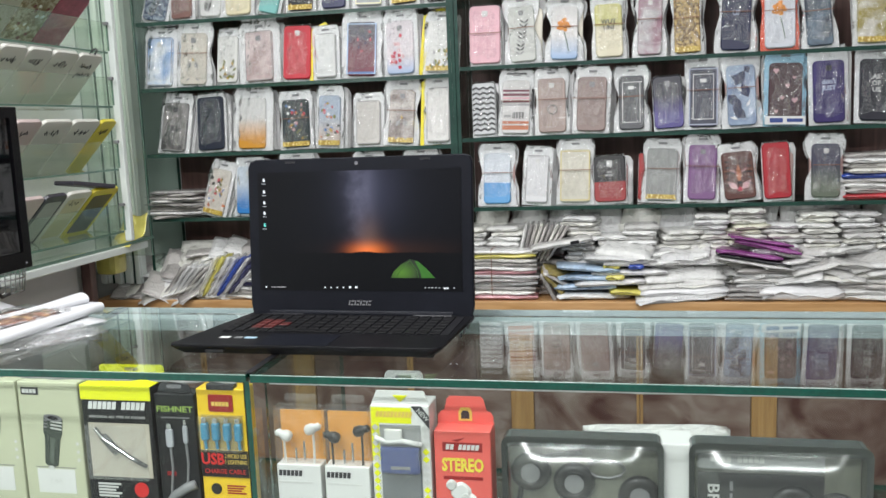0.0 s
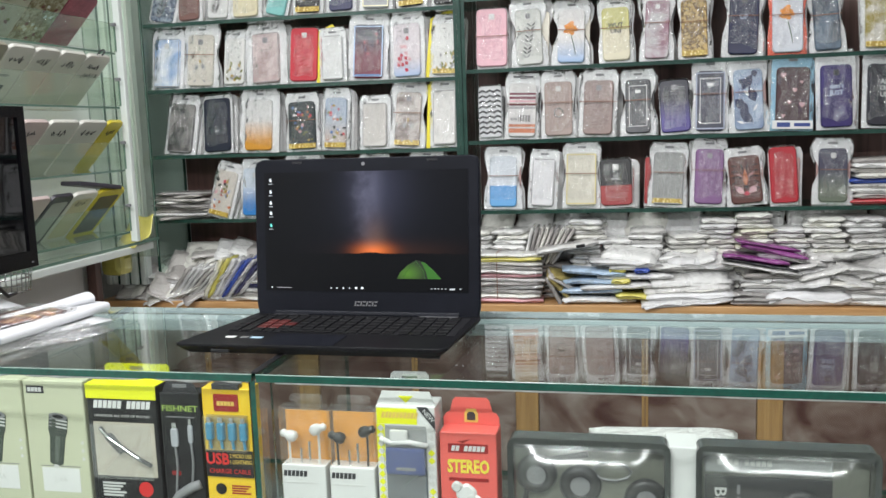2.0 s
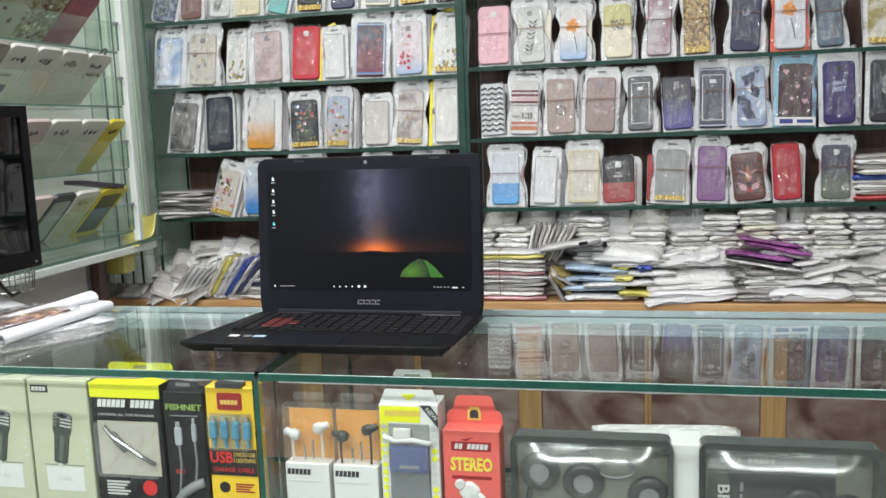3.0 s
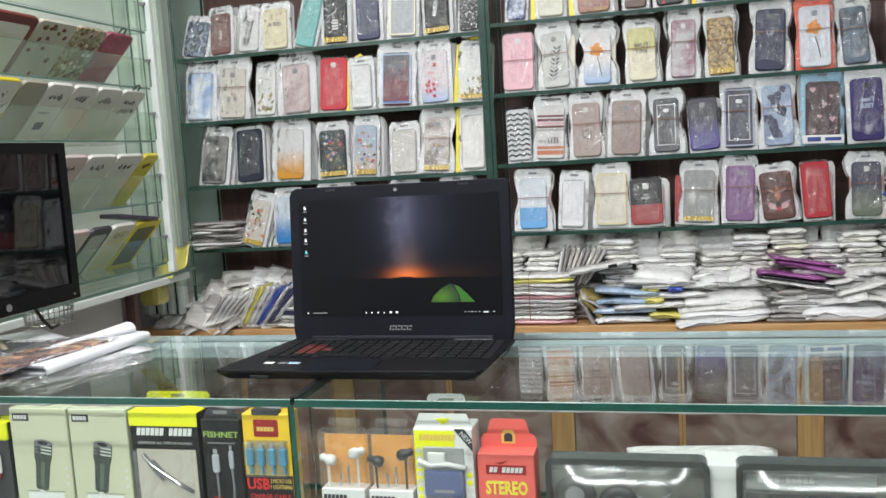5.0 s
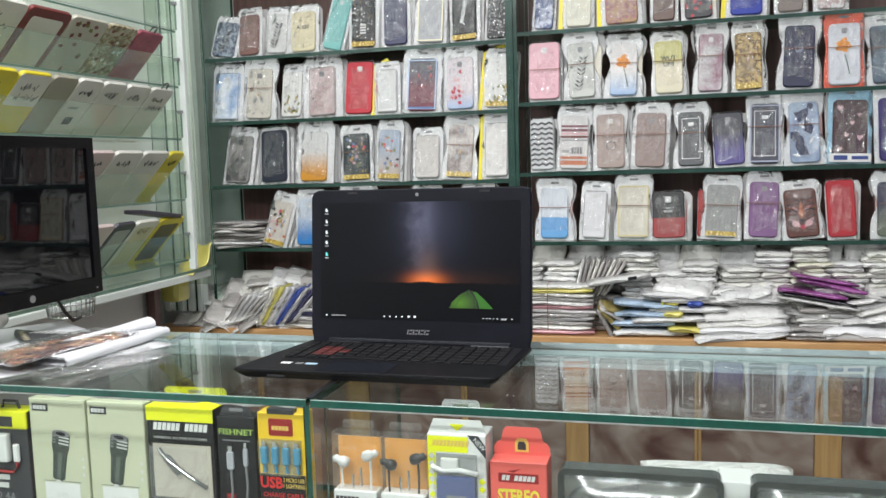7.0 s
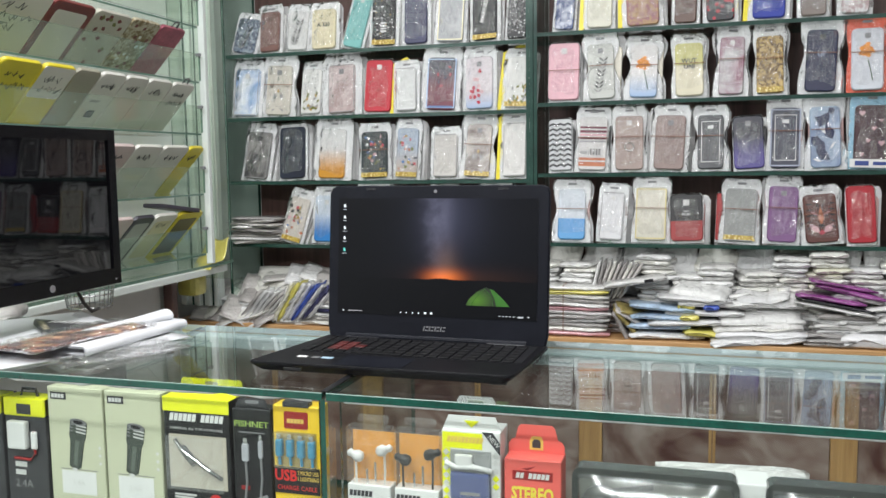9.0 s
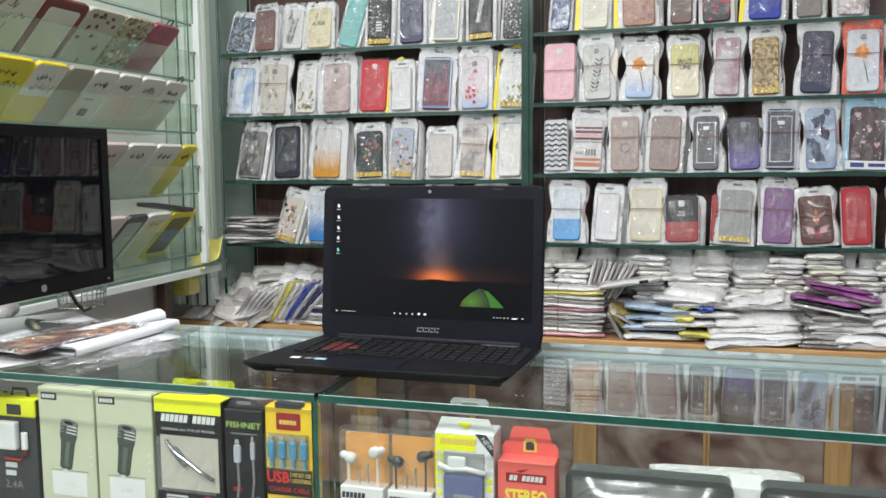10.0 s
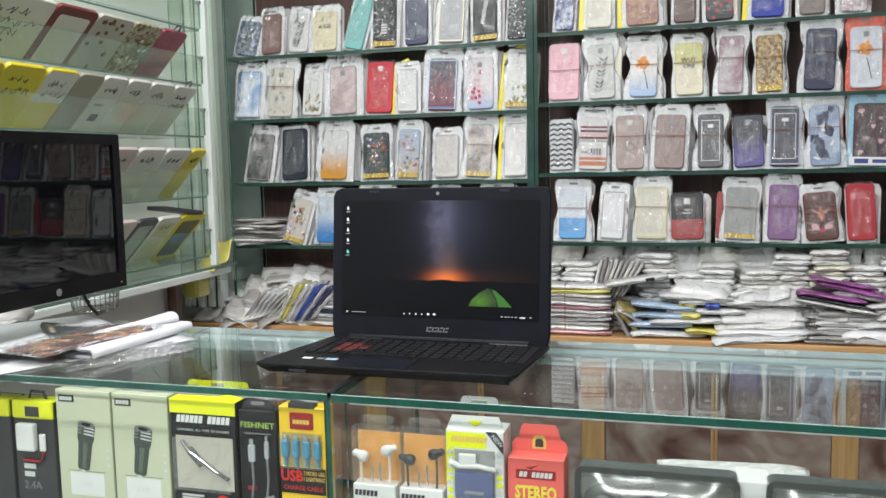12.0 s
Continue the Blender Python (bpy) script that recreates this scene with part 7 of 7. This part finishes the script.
def clamshell(x0, x1, carded):
    """Clear bowed clamshell with a rounded dark rim and round black headphone cups."""
    w, h = x1 - x0, 0.860 - FLOOR_Z
    ob = base("headphone_clamshell", pose((x0 + x1) / 2, 0.055, FLOOR_Z), "black-carded headphones in dark-rimmed clear clamshell" if carded else "clear clamshell with dark rim holding black headphones", "headphones", "headphone clamshells")
    bm = bmesh.new()
    outer, inner = rounded(w, h + 0.02, 0.012, 4, -0.02), rounded(w - 0.014, h + 0.006, 0.008, 4, -0.02)
    rings = [[bm.verts.new((px, py, max(0.0, pz))) for px, pz in pts] for pts, py in ((inner, 0.004), (outer, 0.001), (outer, 0.028), (inner, 0.028))]
    for p, q in zip(rings, rings[1:] + rings[:1]):
        for k in range(len(p)):
            m = (k + 1) % len(p)
            bm.faces.new((p[k], p[m], q[m], q[k]))
    bmesh.ops.recalc_face_normals(bm, faces=list(bm.faces))
    part("rim", bm, M_SHELL_RIM, ob, "rounded dark rim")
    part("tray", made(-w / 2 + 0.0075, w / 2 - 0.0075, 0.026, 0.029, 0, h - 0.0075), M_OLIVE, ob, "olive grey inner tray")
    if carded:
        card = part("black_card", made(-w / 2 + 0.012, w / 2 - 0.05, 0.020, 0.0225, 0.0, h - 0.045), M_BLACK, ob, "black printed card")
        lt = lettering("BF-8", 0.020, M_GREYCARD, card, (-w / 2 + 0.030, 0.0193, 0.066), 0.042, 0.0003)
        lt.data.transform(pose(0, 0, 0, 0, 90, 0))
        bars(card, -w / 2 + 0.052, 0.085, 0.004, 0.012, 0.0198, M_GREY, 3, 1.3)
        part("header_strip", made(-w / 2 + 0.012, w / 2 - 0.05, 0.0185, 0.0255, h - 0.040, h - 0.012, 0.002), M_WINDOW, ob, "grey clear header strip")
        letter_blocks(ob, -w * 0.22, h - 0.030, 0.065, 0.007, 0.0183, M_GREYCARD, 10, (4,), 0.0)
        cups = ((0.020, 0.062), (0.070, 0.055))
    else:
        cups = ((-0.066, 0.092), (-0.010, 0.080), (0.072, 0.066))
    for x, z in cups:
        cup = part("ear_cup", lathe([(0.025, 0), (0.027, 0.006), (0.023, 0.012), (0.014, 0.013), (0.013, 0.010)], 24), M_BLACK, ob, "black round ear cup", pose(x, 0.0255, z, 90), True)
        part("cup_centre", lathe([(0.0125, 0.0105), (0.0125, 0.0115)], 16), M_GREY, cup)
    if not carded:
        part("headband", tube([(-0.085, 0.018, 0.03), (-0.078, 0.018, 0.075), (-0.05, 0.018, 0.113), (0.0, 0.018, 0.122)], 0.004, 8), M_BLACK, ob, "black headband", smooth=True)
        part("lead_coil", tube([(0.03 + 0.024 * math.cos(t * 0.7), 0.019, 0.10 + 0.012 * math.sin(t * 0.7)) for t in range(20)], 0.0018, 5), M_GREY, ob, "coiled grey lead")
    bm = bmesh.new()
    cols = []
    n = 14
    for k in range(n + 1):
        z = (h - 0.0085) * k / n
        d = 0.020 * (1 - max(0.0, (k / n - 0.72) / 0.28) ** 2)
        row = []
        for u in range(13):
            x = (u / 12 - 0.5) * (w - 0.016)
            e = min(1.0, 5 * u / 12, 5 * (1 - u / 12))
            row.append(bm.verts.new((x, 0.003 - d * math.sin(e * math.pi / 2) + 0.0015 * noise.noise(Vector((x * 25, z * 25, x0))), z)))
        cols.append(row)
    for p, q in zip(cols, cols[1:]):
        for u in range(12):
            bm.faces.new((p[u], p[u + 1], q[u + 1], q[u]))
    sh = part("shell", bm, M_SHELL, ob, "bowed clear front shell", smooth=True)
    sh.visible_shadow = False


def dual_charger(x0, x1):
    ob, w, h = carton(x0, x1, 0.895, M_DARK, "black charger pack with a lime top", 0.035)
    part("lime_top", made(-w / 2, w / 2, -0.003, 0.03, h - 0.028, h + 0.001, 0.002, 1), M_LIME, ob, "lime yellow top")
    part("name_patch", made(-0.012, 0.014, -0.0036, -0.0028, h - 0.024, h - 0.008), M_DARK, ob)
    part("handle", tube([(-0.016, 0.012, h), (-0.012, 0.012, h + 0.012), (0.012, 0.012, h + 0.012), (0.016, 0.012, h)], 0.0025, 6), M_DARK, ob, "black hook handle")
    ad = part("white_adapter", made(-0.026, 0.008, -0.012, 0.0, h - 0.078, h - 0.034, 0.004, 2), M_WHITE, ob, "white power adapter")
    part("lead", tube([(0.018, -0.004, h - 0.05), (0.019, -0.004, h - 0.085), (0.010, -0.004, h - 0.095), (-0.02, -0.004, h - 0.094)], 0.0022, 6), M_MAROON, ob, "dark red lead")
    part("plug", made(0.013, 0.024, -0.007, -0.001, h - 0.078, h - 0.05, 0.002, 1), M_WHITE, ob)
    bars(ob, -0.012, h - 0.105, 0.022, 0.008, 0.0, M_GREYCARD, 2)
    lettering("2.4A", 0.018, M_GREY, ob, (-0.008, -0.0006, h - 0.136))


dual_charger(-1.12, -1.025)
dual_charger(-1.022, -0.943)
car_charger_box(-0.940, -0.839)
car_charger_box(-0.838, -0.739)
techno_box(-0.737, -0.626)
fishnet_pack(-0.624, -0.561)
usb_pack(-0.560, -0.486)
earphone_pack(-0.450, -0.383, M_WHITE, "white")
earphone_pack(-0.382, -0.315, M_BLACK, "black")
smart_box(-0.314, -0.232)
stereo_box(-0.230, -0.153)
clamshell(-0.142, 0.060, False)
clamshell(0.090, 0.300, True)
clamshell(0.330, 0.540, True)
tagged(part("white_carton", made(-0.02, 0.02, -0.02, 0.03, 0, 0.140, 0.002), M_WHITE, place=pose(0.076, 0.085, FLOOR_Z)), "slim white carton standing between headphone packs", "box")
tagged(part("clear_pack", made(-0.085, 0.085, -0.025, 0.025, 0, 0.112, 0.004), M_FILM, place=pose(0.05, 0.15, FLOOR_Z, 0, 0, 4)), "milky clear plastic pack standing behind headphones", "pack")
bag("BAG", pose(0.055, 0.15, FLOOR_Z + 0.1125, 0, 0, 4), 0.19, 0.06, 0.014, 1)
tagged(part("white_carton", made(-0.05, 0.05, -0.01, 0.01, 0, 0.118, 0.002), M_WHITE, place=pose(0.20, 0.14, FLOOR_Z)), "slim white carton standing behind headphone packs", "box")


# ---------------------------------------------------------------- floor tiles
tile_bm = made(-0.198, 0.198, -0.198, 0.198, 0.0, 0.006, 0.002, 1)
tile_me = bpy.data.meshes.new("floor_tile")
tile_bm.to_mesh(tile_me)
tile_bm.free()
tile_me.materials.append(M_FLOOR)
floor_ob = bpy.data.objects["floor"]
for i in range(10):
    for j in range(12):
        tl = new("tile", tile_me)
        tl.location = (-1.5 + 0.4 * i, -3.0 + 0.4 * j, 0.0002)
        if tl.location.y < 1.6:
            tl.parent = floor_ob
